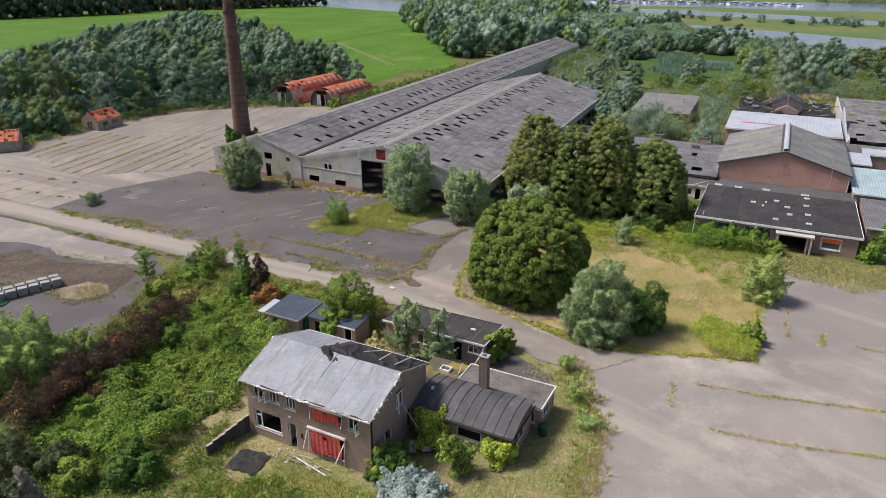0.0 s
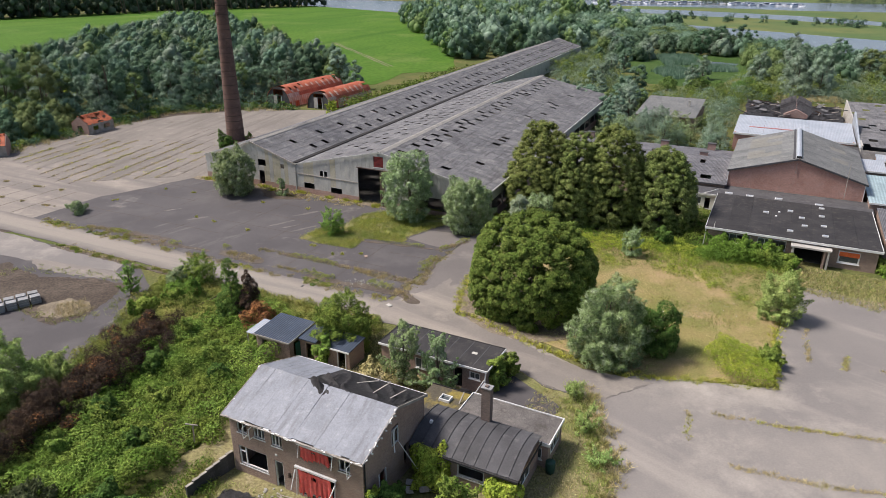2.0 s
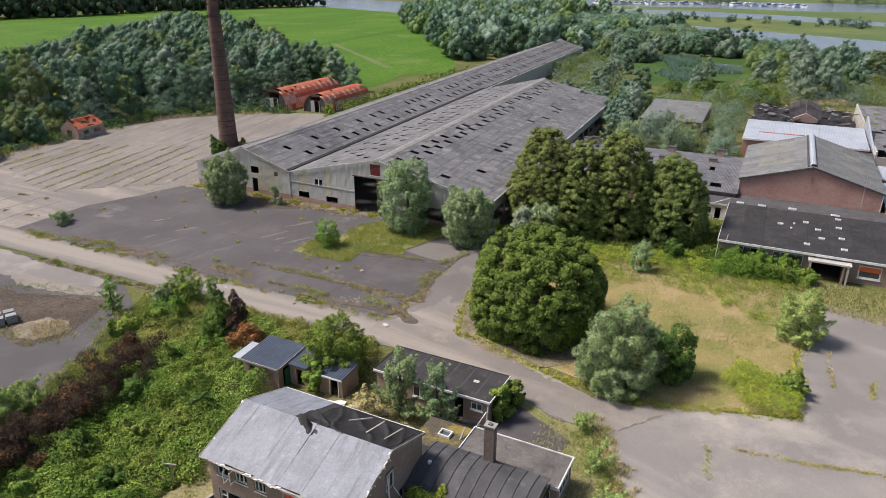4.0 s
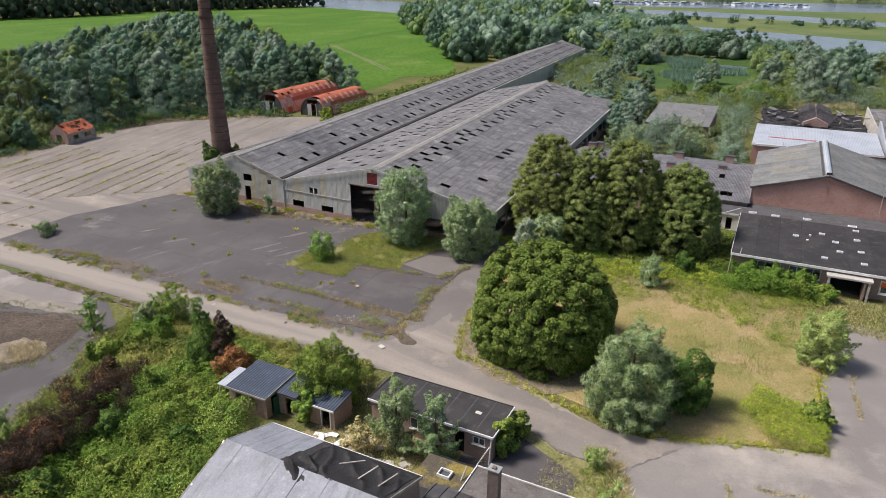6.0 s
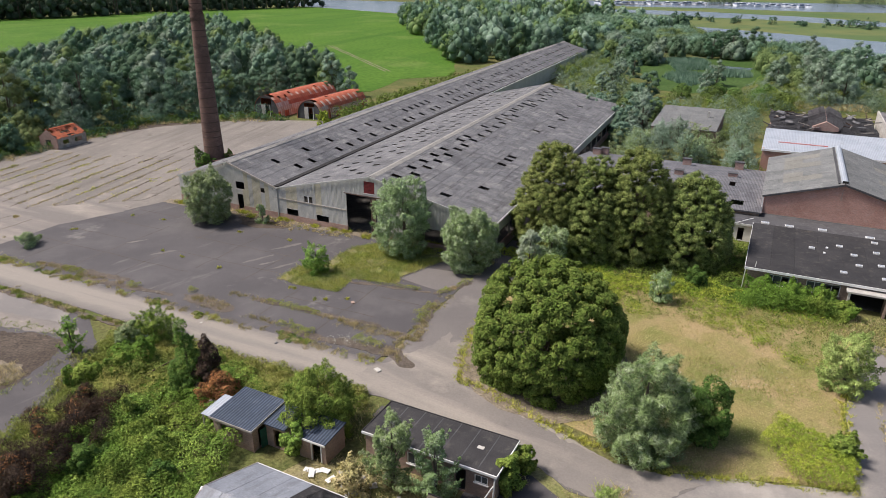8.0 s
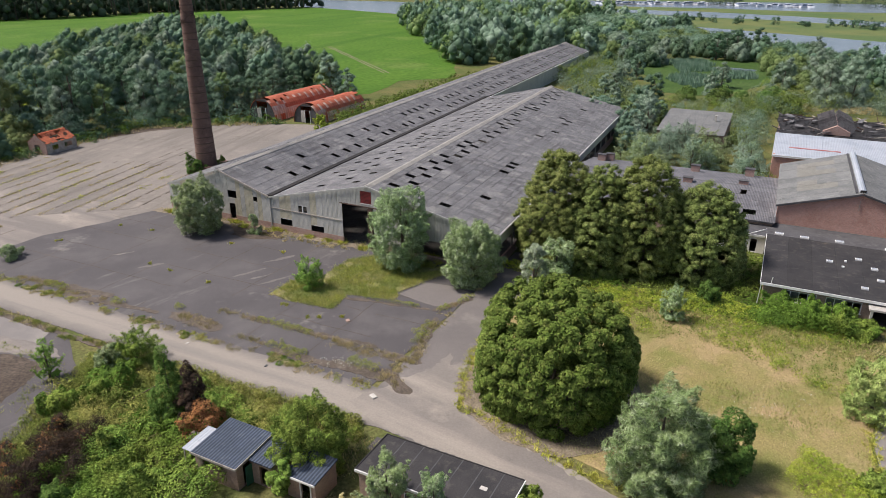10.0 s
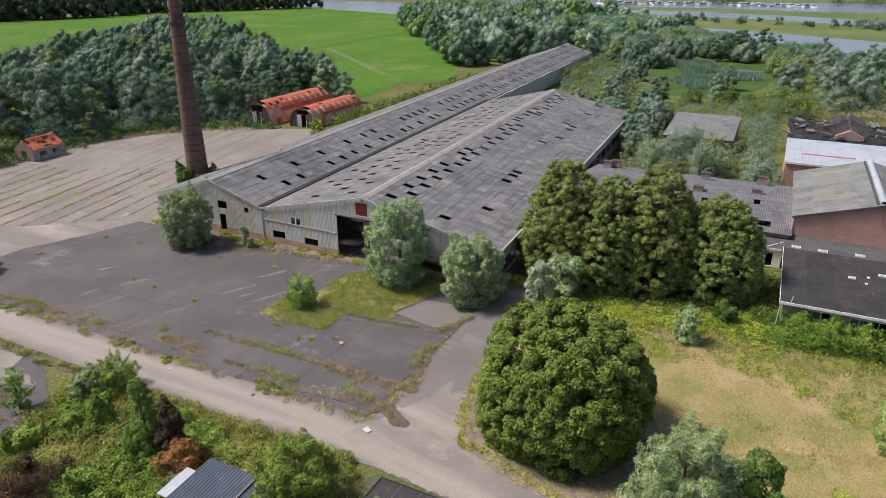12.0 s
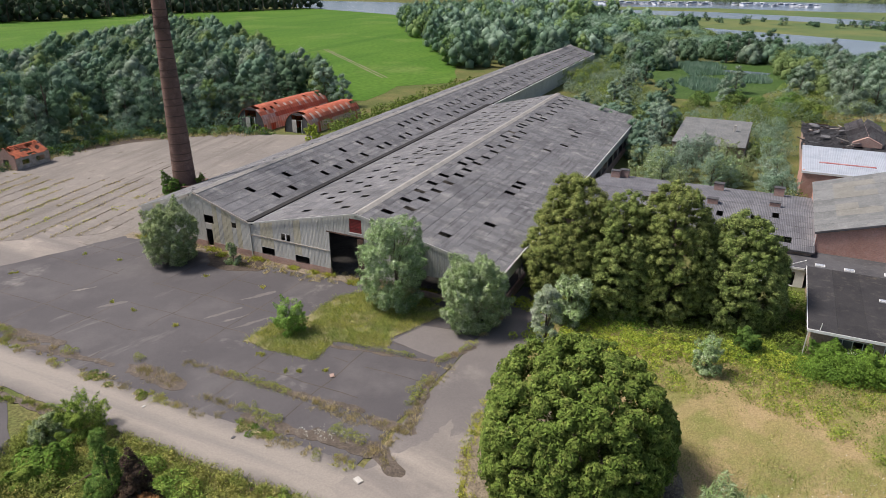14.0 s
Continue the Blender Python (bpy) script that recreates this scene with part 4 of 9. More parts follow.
def arched_hut(at, width, height, length, seed, label):
    hut = thing("arched_hut", at, label, "hut", "arched huts")
    rng = random.Random(seed)
    n, R = 14, width / 2
    pts = [(-R * math.cos(math.pi * i / n), height * math.sin(math.pi * i / n) ** 0.85) for i in range(n + 1)]
    strips = int(length / 1.9)
    strips *= 2
    sets = {M_RUST: ([], []), M_FLAKED: ([], [])}
    for s in range(strips):
        for i in range(n):
            if (6 <= i <= 9 and rng.random() < 0.015) or (s >= strips - 3 and 5 <= i <= 9 and rng.random() < 0.6) or (s < 2 and 5 <= i <= 8):
                continue
            verts, faces = sets[M_FLAKED if (i >= 12 or (i == 11 and s < 6) or (i in (9, 10) and s % 3 == 0)) and rng.random() < 0.9 else M_RUST]
            k = len(verts)
            g = 0.015 * (s % 2)
            for (x, z), y in ((pts[i], s), (pts[i + 1], s), (pts[i + 1], s + 1.02), (pts[i], s + 1.02)):
                verts.append((x * (1 + g / R), y * 0.95, z * (1 + g / R) + 0.02))
            for j in range(4):
                x, y, z = verts[k + j]
                verts.append((x * 0.992, y, z * 0.992))
            faces += [(k, k + 1, k + 2, k + 3), (k + 7, k + 6, k + 5, k + 4), (k, k + 4, k + 5, k + 1), (k + 1, k + 5, k + 6, k + 2), (k + 2, k + 6, k + 7, k + 3), (k + 3, k + 7, k + 4, k)]
    for m, label in ((M_RUST, "rusty red curved iron sheets with gaps"), (M_FLAKED, "pale flaked iron sheets")):
        tagged(part("roof_sheeting", mesh_of("roof_sheeting", *sets[m], m), m, hut), label, kind="stuff")

    def arch(x):
        return max(0.05, height * (max(0.0, 1 - (x / (R * 1.001)) ** 2)) ** 0.425 - 0.06)
    part("gable", wall(width - 0.2, arch, 0.12, [(-0.4, 0.0, 1.3, 3.4), (-1.9, 3.5, 1.9, height * 0.86)], at=0.25, start=-R + 0.1), M_FELTGREY, hut, "dark grey boarded end wall")
    part("door_frame", boxes((-0.5, 0.1, 0, -0.38, 0.28, 3.5)), M_WHITE, hut)
    part("door_frame", boxes((1.28, 0.1, 0, 1.4, 0.28, 3.5)), M_WHITE, hut)
    leaf = part("door_leaf", boxes((-1.7, 0.08, 0.1, -0.52, 0.2, 3.4)), M_PLASTER, hut, "pale plank door")
    for k in range(0, strips + 1, 4):
        bm = bmesh.new()
        prev = None
        for x, z in pts:
            q = [bm.verts.new((x * s, k * 0.95 + d, z * s)) for s, d in ((0.98, 0), (0.96, 0), (0.96, 0.12), (0.98, 0.12))]
            if prev:
                for i in range(4):
                    bm.faces.new((prev[i], prev[(i + 1) % 4], q[(i + 1) % 4], q[i]))
            prev = q
        part("rib", bm, M_IRON, hut)
    return hut


arched_hut(pose(-55.6, 217.2, 0, 0, 0, -25), 9.4, 6.2, 31, 5, "arched hut roofed with rust-red iron sheets, dark boarded end")
arched_hut(pose(-42.2, 213.6, 0, 0, 0, -25), 8.6, 5.4, 26, 6, "smaller arched rust-red hut beside the first, its end broken open")

# ---- small tiled huts ----


def tiled_hut(at, w, d, eave, ridge, label, seed, material, open_side=True):
    hut = thing("tiled_hut", at, label, "hut")
    part("wall", wall(w, lambda x: eave + (ridge - eave) * (1 - abs(x + w / 2) / (w / 2)), 0.2, [(-w * 0.65, 1.0, -w * 0.35, 2.2)], start=-w), M_PINK, hut, "pale stained gable wall")
    part("wall", wall(w, lambda x: eave + (ridge - eave) * (1 - abs(x + w / 2) / (w / 2)), 0.2, [], start=-w, at=d - 0.2), M_PINK, hut)
    part("wall", wall(d - 0.4, eave, 0.2, [(d * 0.2, 0.9, d * 0.4, 2.0), (d * 0.6, 0.9, d * 0.85, 2.0)] if open_side else [], along="y", at=-0.2, start=0.2), M_WOODGREY, hut, "grey weathered side wall")
    part("wall", wall(d - 0.4, eave, 0.2, [], along="y", at=-w, start=0.2), M_WOODGREY, hut)
    rng = random.Random(seed)
    run = math.hypot(w / 2 + 0.3, ridge - eave)
    rows, cols = int(run / 0.36), int(d / 0.42)
    tile = boxes((0, 0, 0, 0.4, 0.43, 0.05))
    me = bpy.data.meshes.new("tile")
    tile.to_mesh(me)
    tile.free()
    me.materials.append(material)
    for sgn in (1, -1):
        ang = math.atan2(ridge - eave, w / 2)
        for r in range(rows):
            for c in range(cols):
                if sgn > 0 and noise.noise((r * 0.35 + seed, c * 0.3, 0)) > 0.22 or rng.random() < 0.03:
                    continue
                if sgn < 0 and (r + c) % 2:
                    continue
                x = -w / 2 + sgn * (w / 2 + 0.3 - r * 0.36)
                z = eave - 0.15 + r * 0.36 * math.sin(ang) + 0.08
                part("tile", me, material, hut, "", pose(x, c * 0.42, z + rng.uniform(0, 0.02), 0, 0, 0) @ (pose(0, 0, 0, 0, math.degrees(ang), 0) @ pose(-0.4, 0, 0) if sgn > 0 else pose(0, 0, 0, 0, -math.degrees(ang), 0)))
    for i in range(4):
        y = 0.1 + (d - 0.3) * i / 3
        part("rafter", beam((0.2, y, eave - 0.05), (-w / 2, y, ridge - 0.02), 0.1), M_IRON, hut)
        part("rafter", beam((-w - 0.2, y, eave - 0.05), (-w / 2, y, ridge - 0.02), 0.1), M_IRON, hut)
    return hut


tiled_hut(pose(-95.4, 176.2, 0, 0, 0, -20), 5.6, 8.6, 2.7, 4.6, "small derelict hut with holed orange tile roof", 3, M_TILE)
tiled_hut(pose(-111.5, 150.5, 0, 0, 0, -65), 6.5, 9.0, 2.6, 4.6, "low pale hut with rust-red roof at the yard edge", 8, M_TILE, False)

# ---- house ----
HOUSE = pose(-19.1, 49.1, 0, 0, 0, -26)
house = thing("house", HOUSE, "derelict two-storey brown brick house with patched grey roof", "house")
W, D, EAVE, RIDGE = 13.7, 9.9, 5.95, 7.75
F_OPEN = [(1.0, 4.3, 2.1, 5.5), (2.8, 4.35, 4.0, 5.5), (4.7, 4.2, 5.8, 5.5), (7.8, 4.3, 10.8, 5.4), (11.4, 4.2, 12.5, 5.4), (0.9, 0.95, 4.0, 2.9), (4.8, 0.0, 5.7, 2.75), (7.4, 0.35, 10.9, 2.95)]
part("wall", wall(W - 0.2, EAVE, 0.28, F_OPEN, at=0.22, start=0.2), M_BUFF, house, "brown brick front wall")
part("wall", wall(D - 0.56, lambda v: EAVE + (RIDGE - EAVE) * (1 - abs(v - 5.06) / 5.06), 0.28, [(2.4, 0.1, 3.4, 3.0), (4.5, 4.2, 5.6, 6.0), (6.4, 1.0, 7.2, 3.0)], along="y", at=W - 0.28, start=0.5), M_BUFF, house, "brown brick gable wall")
part("wall", wall(D - 0.56, lambda v: EAVE + (RIDGE - EAVE) * (1 - abs(v - 5.06) / 5.06), 0.28, [(3, 4.2, 4.2, 5.5)], along="y", at=0.2, start=0.5), M_BUFF, house, "brown brick gable wall")
part("wall", wall(W - 0.2, EAVE, 0.28, [(2, 1, 3.4, 2.5), (6, 4.2, 7.4, 5.4)], at=D - 0.06, start=0.2), M_BUFF, house, "brown brick back wall")
part("floor", boxes((0.5, 0.52, 2.95, W - 0.3, D - 0.1, 3.15)), M_PLASTER, house)
for b in ((0.6, 4.6, 0, W - 0.4, 4.75, 2.9), (0.6, 4.6, 3.2, W - 0.4, 4.75, 5.9), (4.3, 0.6, 0, 4.42, 4.5, 2.9), (6.6, 0.6, 0, 6.72, 4.5, 2.9), (6.6, 0.6, 3.2, 6.72, 4.5, 5.9), (11.1, 0.6, 3.2, 11.2, 4.5, 5.9)):
    part("inner_wall", boxes(b), M_PLASTER, house)
part("ground_floor", boxes((0.5, 0.52, -0.05, W - 0.3, D - 0.1, 0.1)), M_FLOOR, house)
for i, (h, bars) in enumerate(zip(F_OPEN[:3] + [F_OPEN[4]], (1, 2, 2, 1))):
    window(house, h[0], h[1], h[2], h[3], 0.3, bars, True, seed=i, broken=0.95, frame=0.09)
window(house, *F_OPEN[5][:2], *F_OPEN[5][2:], 0.3, 0, False, frame=0.12, label="broken picture window with white frame")
part("mullion", boxes((1.55, 0.31, 1.0, 1.67, 0.39, 2.85), (0.95, 0.31, 2.25, 1.6, 0.39, 2.35)), M_WHITE, house)
part("door_frame", boxes((4.8, 0.28, 0, 4.9, 0.4, 2.7), (5.6, 0.28, 0, 5.7, 0.4, 2.7), (4.8, 0.28, 2.62, 5.7, 0.4, 2.75)), M_WHITE, house, "white front door frame")
part("door_leaf", boxes((5.55, 0.42, 0.1, 5.6, 1.25, 2.1)), M_PLASTER, house, "grey door standing open")
# swung-open casements
for x, z, s in ((2.12, 4.3, 1), (2.8, 4.4, -1), (12.55, 4.15, 1)):
    c = part("casement", boxes((x, -0.35, z, x + 0.05, 0.25, z + 0.06), (x, -0.35, z + 1.05, x + 0.05, 0.25, z + 1.1), (x, -0.35, z + 0.06, x + 0.05, -0.29, z + 1.05)), M_WHITE, house, "open white casement")
# awning boxes and torn red curtains
for h, drop, seed in ((F_OPEN[3], 1.2, 3), (F_OPEN[7], 2.5, 4)):
    window(house, h[0], h[1], h[2], h[3], 0.34, 2, False, frame=0.1, label="wide white window frame behind a red curtain")
    part("awning_box", boxes((h[0] - 0.35, 0.02, h[3], h[2] + 0.25, 0.28, h[3] + 0.18)), M_WHITE, house, "white awning box")
    cur = part("red_curtain", cloth(h[0] + 0.05, h[3], (h[2] - h[0]) * 0.94, drop, seed, 7 if drop > 1 else 5, 0.15 if drop > 1 else 0.3, 0.22), M_CURTAIN, house, "torn bright red awning cloth", pose(0, -0.02, 0))
    for x in (h[0] - 0.2, h[2] + 0.1):
        part("awning_arm", beam((x, 0.15, h[3] - 0.1), (x + 0.15, -0.3, h[1] + 0.1), 0.05), M_WHITE, house)
part("awning_arm", beam((7.15, 0.0, 2.8), (7.0, -0.55, 1.1), 0.07), M_WHITE, house)
part("awning_arm", beam((11.1, 0.0, 2.7), (10.6, -0.75, 0.9), 0.08), M_WHITE, house, "fallen white awning arm")
part("vent", boxes((5.0, 0.14, 3.3, 5.2, 0.23, 3.45)), M_WHITE, house)
part("wall_lamp", boxes((6.25, 0.1, 1.5, 6.4, 0.23, 2.0)), M_IRON, house)
# gable details
window(house, 4.5, 4.2, 5.6, 5.7, W - 0.1, 1, False, along="y", frame=0.08, label="white broken gable window", sill=False)
part("loose_board", beam((W + 0.35, 5.0, 4.6), (W + 1.6, 6.6, 0.4), 0.34, 0.06), M_WHITE, house, "fallen white gutter board leaning on the gable")
part("loose_board", beam((W + 0.15, 4.5, 5.9), (W + 0.4, 4.3, 4.0), 0.1, 0.05), M_WHITE, house)
part("door_frame", boxes((W - 0.05, 2.35, 0, W + 0.06, 2.45, 3.0), (W - 0.05, 3.35, 0, W + 0.06, 3.45, 3.0)), M_WHITE, house)
part("downpipe", beam((W + 0.08, 0.35, 0.1), (W + 0.08, 0.35, 5.8), 0.09), M_DARK, house)
# roof: front slope in sheets, back slope bare black with a rumpled tarpaulin
slope_f, slope_b = (RIDGE - EAVE) / 5.2, (RIDGE - EAVE) / 5.1
part("roof_deck", prism([(-0.05, EAVE - 0.02), (5.06, RIDGE - 0.02), (10.15, EAVE - 0.02), (10.15, EAVE + 0.06), (5.06, RIDGE + 0.06), (-0.05, EAVE + 0.06)], -0.05, 13.95, "x"), M_WOODGREY, house, "bare boarded roof deck")
rng = random.Random(4)
run = math.hypot(5.25, RIDGE - EAVE + 0.1)
ang = math.degrees(math.atan2(RIDGE - EAVE, 5.11))
x = -0.1
k = 0
while x < 13.95:
    w = min(rng.choice((0.8, 0.95, 1.1)), 14.0 - x)
    for lo, hi in ((rng.uniform(-0.025, 0.015), 0.5 if k % 5 == 2 else 1.0),):
        for a, b in ((lo, hi), (hi - 0.02, 1.0))[:1 if hi == 1.0 else 2]:
            part("roof_sheet", boxes((0.01, a * run, 0.0, w + 0.03, b * run, 0.03 + 0.012 * (k % 2))), M_ZINC, house, "", pose(x, -0.15, EAVE + 0.07 + (0.012 if a > 0.1 else 0), ang + rng.uniform(-0.15, 0.15), 0, rng.uniform(-0.4, 0.4)))
    x += w
    k += 1
for i in range(8):
    x = 1.75 * i - 0.1
    part("roof_sheet", boxes((0, 0, 0, min(1.72, 14.0 - x), 5.35, 0.025)), M_ZINC if i < 3 else M_FELT, house, "", pose(x, 5.08, RIDGE + 0.07, -ang, 0, 0))


def draped(x0, x1, v0, v1, amp, seed, nx=60, ny=36, edge=0.35):
    """A folded sheet that follows the roof's two slopes."""
    bm = bmesh.new()
    grid = []
    for i in range(nx + 1):
        col = []
        for j in range(ny + 1):
            f, g = i / nx, j / ny
            x = x0 + (x1 - x0) * f + edge * noise.noise((g * 2.2, seed, f * 2))
            v = v0 + (v1 - v0) * g + edge * abs(noise.noise((f * 3, seed + 4, g * 2))) * (1 - 1.5 * g)
            s = 0.55 * x + 0.35 * v + 0.7 * noise.noise((x * 0.3, v * 0.35, seed + 2))
            crease = (1 - abs(math.sin(s * math.pi))) ** 2 * (0.4 + 0.6 * abs(noise.noise((x * 0.4, v * 0.6, seed + 7)) * 2))
            fade = min(1.0, 5 * min(f, 1 - f, g, 1 - g) + 0.15)
            z = RIDGE + 0.11 - abs(v - 5.06) * slope_b + fade * (amp * crease + 0.05 * abs(noise.noise((x * 2.3, v * 2.3, seed))))
            col.append(bm.verts.new((x, v, z)))
        grid.append(col)
    for i in range(nx):
        for j in range(ny):
            bm.faces.new((grid[i][j], grid[i + 1][j], grid[i + 1][j + 1], grid[i][j + 1]))
    bmesh.ops.solidify(bm, geom=bm.faces[:], thickness=0.02)
    for f in bm.faces:
        f.smooth = True
    return bm


part("tarpaulin", draped(6.0, 13.7, 5.0, 9.9, 0.42, 3), M_TARP, house, "folded black tarpaulin slung over the back slope")
part("tarpaulin", draped(4.9, 8.2, 4.1, 7.4, 0.75, 9, 60, 50, 0.5), M_TARP, house, "bunched black tarpaulin on the ridge")
for a, b in (((8.6, 7.3, 7.3), (10.0, 8.6, 7.15)), ((10.9, 6.3, 7.6), (11.8, 7.6, 8.1)), ((12.5, 6.4, 7.5), (12.9, 8.4, 7.25))):
    part("loose_batten", beam(a, b, 0.09, 0.05), M_WOODGREY, house, "pale loose roof batten")
part("fascia", boxes((-0.1, -0.24, EAVE - 0.1, 14.0, -0.18, EAVE + 0.05)), M_WOODGREY, house, "weathered eaves board")
part("gutter", boxes((-0.15, -0.36, EAVE - 0.02, 14.05, -0.24, EAVE + 0.06)), M_WOODGREY, house)
for sx in (-0.16, 13.96):
    part("verge_board", beam((sx, -0.2, EAVE - 0.02), (sx, 5.06, RIDGE + 0.02), 0.05, 0.24), M_WOODGREY, house, "splintered verge board")
    part("verge_board", beam((sx, 5.06, RIDGE + 0.02), (sx, 10.2, EAVE - 0.02), 0.05, 0.24), M_WOODGREY, house)
part("back_fascia", boxes((-0.1, 10.16, EAVE - 0.15, 14.0, 10.22, EAVE + 0.1)), M_WHITE, house)
# splintered bright edges of the roof boards along the eaves and the gable
rs = random.Random(77)
for i in range(34):
    x = rs.uniform(0, 13.6)
    part("eaves_splinter", boxes((0, 0, 0, rs.uniform(0.15, 0.6), rs.uniform(0.04, 0.12), 0.03)), M_WHITE if i % 3 else M_WOODGREY, house, "", pose(x, -0.36 + rs.uniform(-0.05, 0.08), EAVE + 0.06 + rs.uniform(-0.03, 0.05), rs.uniform(-14, 14), rs.uniform(-6, 6), rs.uniform(-10, 10)))
for i in range(26):
    v = rs.uniform(-0.1, 5.0)
    part("verge_splinter", boxes((0, 0, 0, rs.uniform(0.06, 0.22), rs.uniform(0.12, 0.5), 0.03)), M_WHITE if i % 3 else M_WOODGREY, house, "", pose(13.9 if i % 4 else -0.2, v, EAVE + 0.1 + v * (RIDGE - EAVE) / 5.06, 19 + rs.uniform(-9, 9), rs.uniform(-10, 10), rs.uniform(-25, 25)))
for i in range(6):
    part("rafter_end", boxes((13.98, 1.0 + 0.7 * i, EAVE + 0.2 + 0.245 * i, 14.16, 1.1 + 0.7 * i, EAVE + 0.3 + 0.245 * i)), M_WHITE, house)

# annex with the curved ribbed roof, under the house's gable
annex = thing("annex", HOUSE, "single-storey brick annex with curved black ribbed roof", "annex")
part("wall", wall(9.7, 2.7, 0.25, [(18.3, 1.0, 20.8, 2.2), (14.6, 0.2, 15.4, 2.3)], at=7.35, start=14.0), M_BUFF, annex, "brown brick front wall")


def annex_z(v):
    f = (v - 7.1) / 5.4
    return 2.72 + 1.05 * math.sin(math.pi * (0.04 + 0.72 * f)) - 0.0


part("wall", wall(4.9, lambda v: annex_z(v) - 0.05, 0.25, [(8.2, 1.0, 10.4, 2.3)], along="y", at=23.45, start=7.6), M_BUFF, annex, "brown brick end wall")
window(annex, 18.3, 1.0, 20.8, 2.2, 7.4, 0, False, frame=0.12, label="white-framed picture window without glass")
window(annex, 8.2, 1.0, 10.4, 2.3, 23.58, 1, True, along="y", frame=0.1, broken=0.5, sill=False, label="white-framed end window")
part("ground_floor", boxes((14.1, 7.7, -0.05, 23.4, 12.4, 0.1)), M_FLOOR, annex)
nv = 12
x = 13.85
k = 0
while x < 23.9:
    w = min(1.02, 23.95 - x)
    pts = [(7.0 + 5.6 * i / nv, annex_z(7.0 + 5.6 * i / nv)) for i in range(nv + 1)]
    bm = prism([(v, z - 0.04) for v, z in pts] + [(v, z + 0.03) for v, z in pts[::-1]], x, x + w - 0.012, "x")
    part("roof_strip", bm, M_FELTGREY, annex)
    bm = prism([(v, z + 0.02) for v, z in pts] + [(v, z + 0.09) for v, z in pts[::-1]], x - 0.035, x + 0.035, "x")
    part("rib", bm, M_FELTGREY, annex)
    x += 1.02
part("gutter", boxes((13.9, 6.86, 2.62, 23.9, 7.0, 2.76)), M_FELT, annex)
part("fascia", boxes((23.92, 7.0, 2.6, 23.97, 12.6, 2.9)), M_FELT, annex)
part("vent_cap", boxes((14.6, 9.4, 3.6, 14.85, 9.65, 3.95)), M_WHITE, annex, "small white roof vent")

# flat gravel-roofed wing with the brick stack
wing = thing("flat_roofed_wing", HOUSE, "flat gravel-roofed brick wing behind the annex", "wing")
part("wall", wall(8.9, 2.45, 0.25, [(23.05, 0.8, 23.95, 2.0)], at=12.75, start=15.6), M_BUFF, wing)
part("wall", wall(3.4, 2.45, 0.25, [(13.6, 0.9, 16.0, 2.1)], along="y", at=24.2, start=13.0), M_BUFF, wing)
part("wall", wall(8.9, 2.45, 0.25, [], at=16.4, start=15.6), M_BUFF, wing)
part("wall", wall(3.4, 2.45, 0.25, [(13.5, 0.2, 14.5, 2.1)], along="y", at=15.6, start=13.0), M_BUFF, wing)
part("roof", boxes((15.5, 12.66, 2.45, 24.55, 16.75, 2.62)), M_GRAVEL, wing, "grey gravelled flat roof")
for b in ((15.45, 16.75, 2.4, 24.65, 16.83, 2.72), (24.55, 12.6, 2.4, 24.65, 16.75, 2.72), (15.42, 12.7, 2.5, 15.5, 16.8, 2.72), (23.6, 12.58, 2.4, 24.55, 12.66, 2.72)):
    part("fascia", boxes(b), M_WHITE, wing, "white roof edge board")
window(wing, 23.05, 0.8, 23.95, 2.0, 12.78, 0, True, frame=0.09, label="small white-framed window")
window(wing, 13.6, 0.9, 16.0, 2.1, 24.38, 2, True, along="y", frame=0.09, broken=0.3, sill=False)
stack = part("brick_flue", boxes((18.35, 12.05, 2.6, 19.2, 12.7, 6.9)), M_FLUE, wing, "tall dark brown brick chimney stack")
part("stack_cap", boxes((18.29, 11.99, 6.9, 19.26, 12.76, 7.0)), M_BLOCK, stack)
part("stack_pot", boxes((18.6, 12.2, 7.0, 18.9, 12.5, 7.12)), M_FLUE, stack)
porch = thing("mossy_porch", HOUSE, "low porch roof yellow with moss behind the house", "porch")
part("roof", boxes((11.2, 12.6, 2.45, 15.4, 16.5, 2.58)), M_MOSS, porch, "yellow mossy flat roof")
part("wall", boxes((11.3, 12.7, 0, 15.3, 12.85, 2.45), (11.3, 16.3, 0, 15.3, 16.45, 2.45), (11.3, 12.85, 0, 11.45, 16.3, 2.45)), M_BUFF, porch)
part("fascia", boxes((11.15, 16.5, 2.4, 15.42, 16.56, 2.68)), M_FELT, porch)
sk = part("skylight", boxes((13.0, 14.2, 2.58, 14.1, 14.3, 2.85), (13.0, 15.0, 2.58, 14.1, 15.1, 2.85), (13.0, 14.3, 2.58, 13.1, 15.0, 2.85), (14.0, 14.3, 2.58, 14.1, 15.0, 2.85)), M_WHITE, porch, "white rooflight kerb")
part("pane", boxes((13.1, 14.3, 2.6, 14.0, 15.0, 2.66)), M_GLASS, sk)
part("post", beam((15.0, 14.6, 2.6), (15.05, 15.6, 3.3), 0.1), M_WOODGREY, porch)
part("felt_strip", boxes((11.2, 10.25, 2.5, 13.8, 12.58, 2.6)), M_FELT, porch)

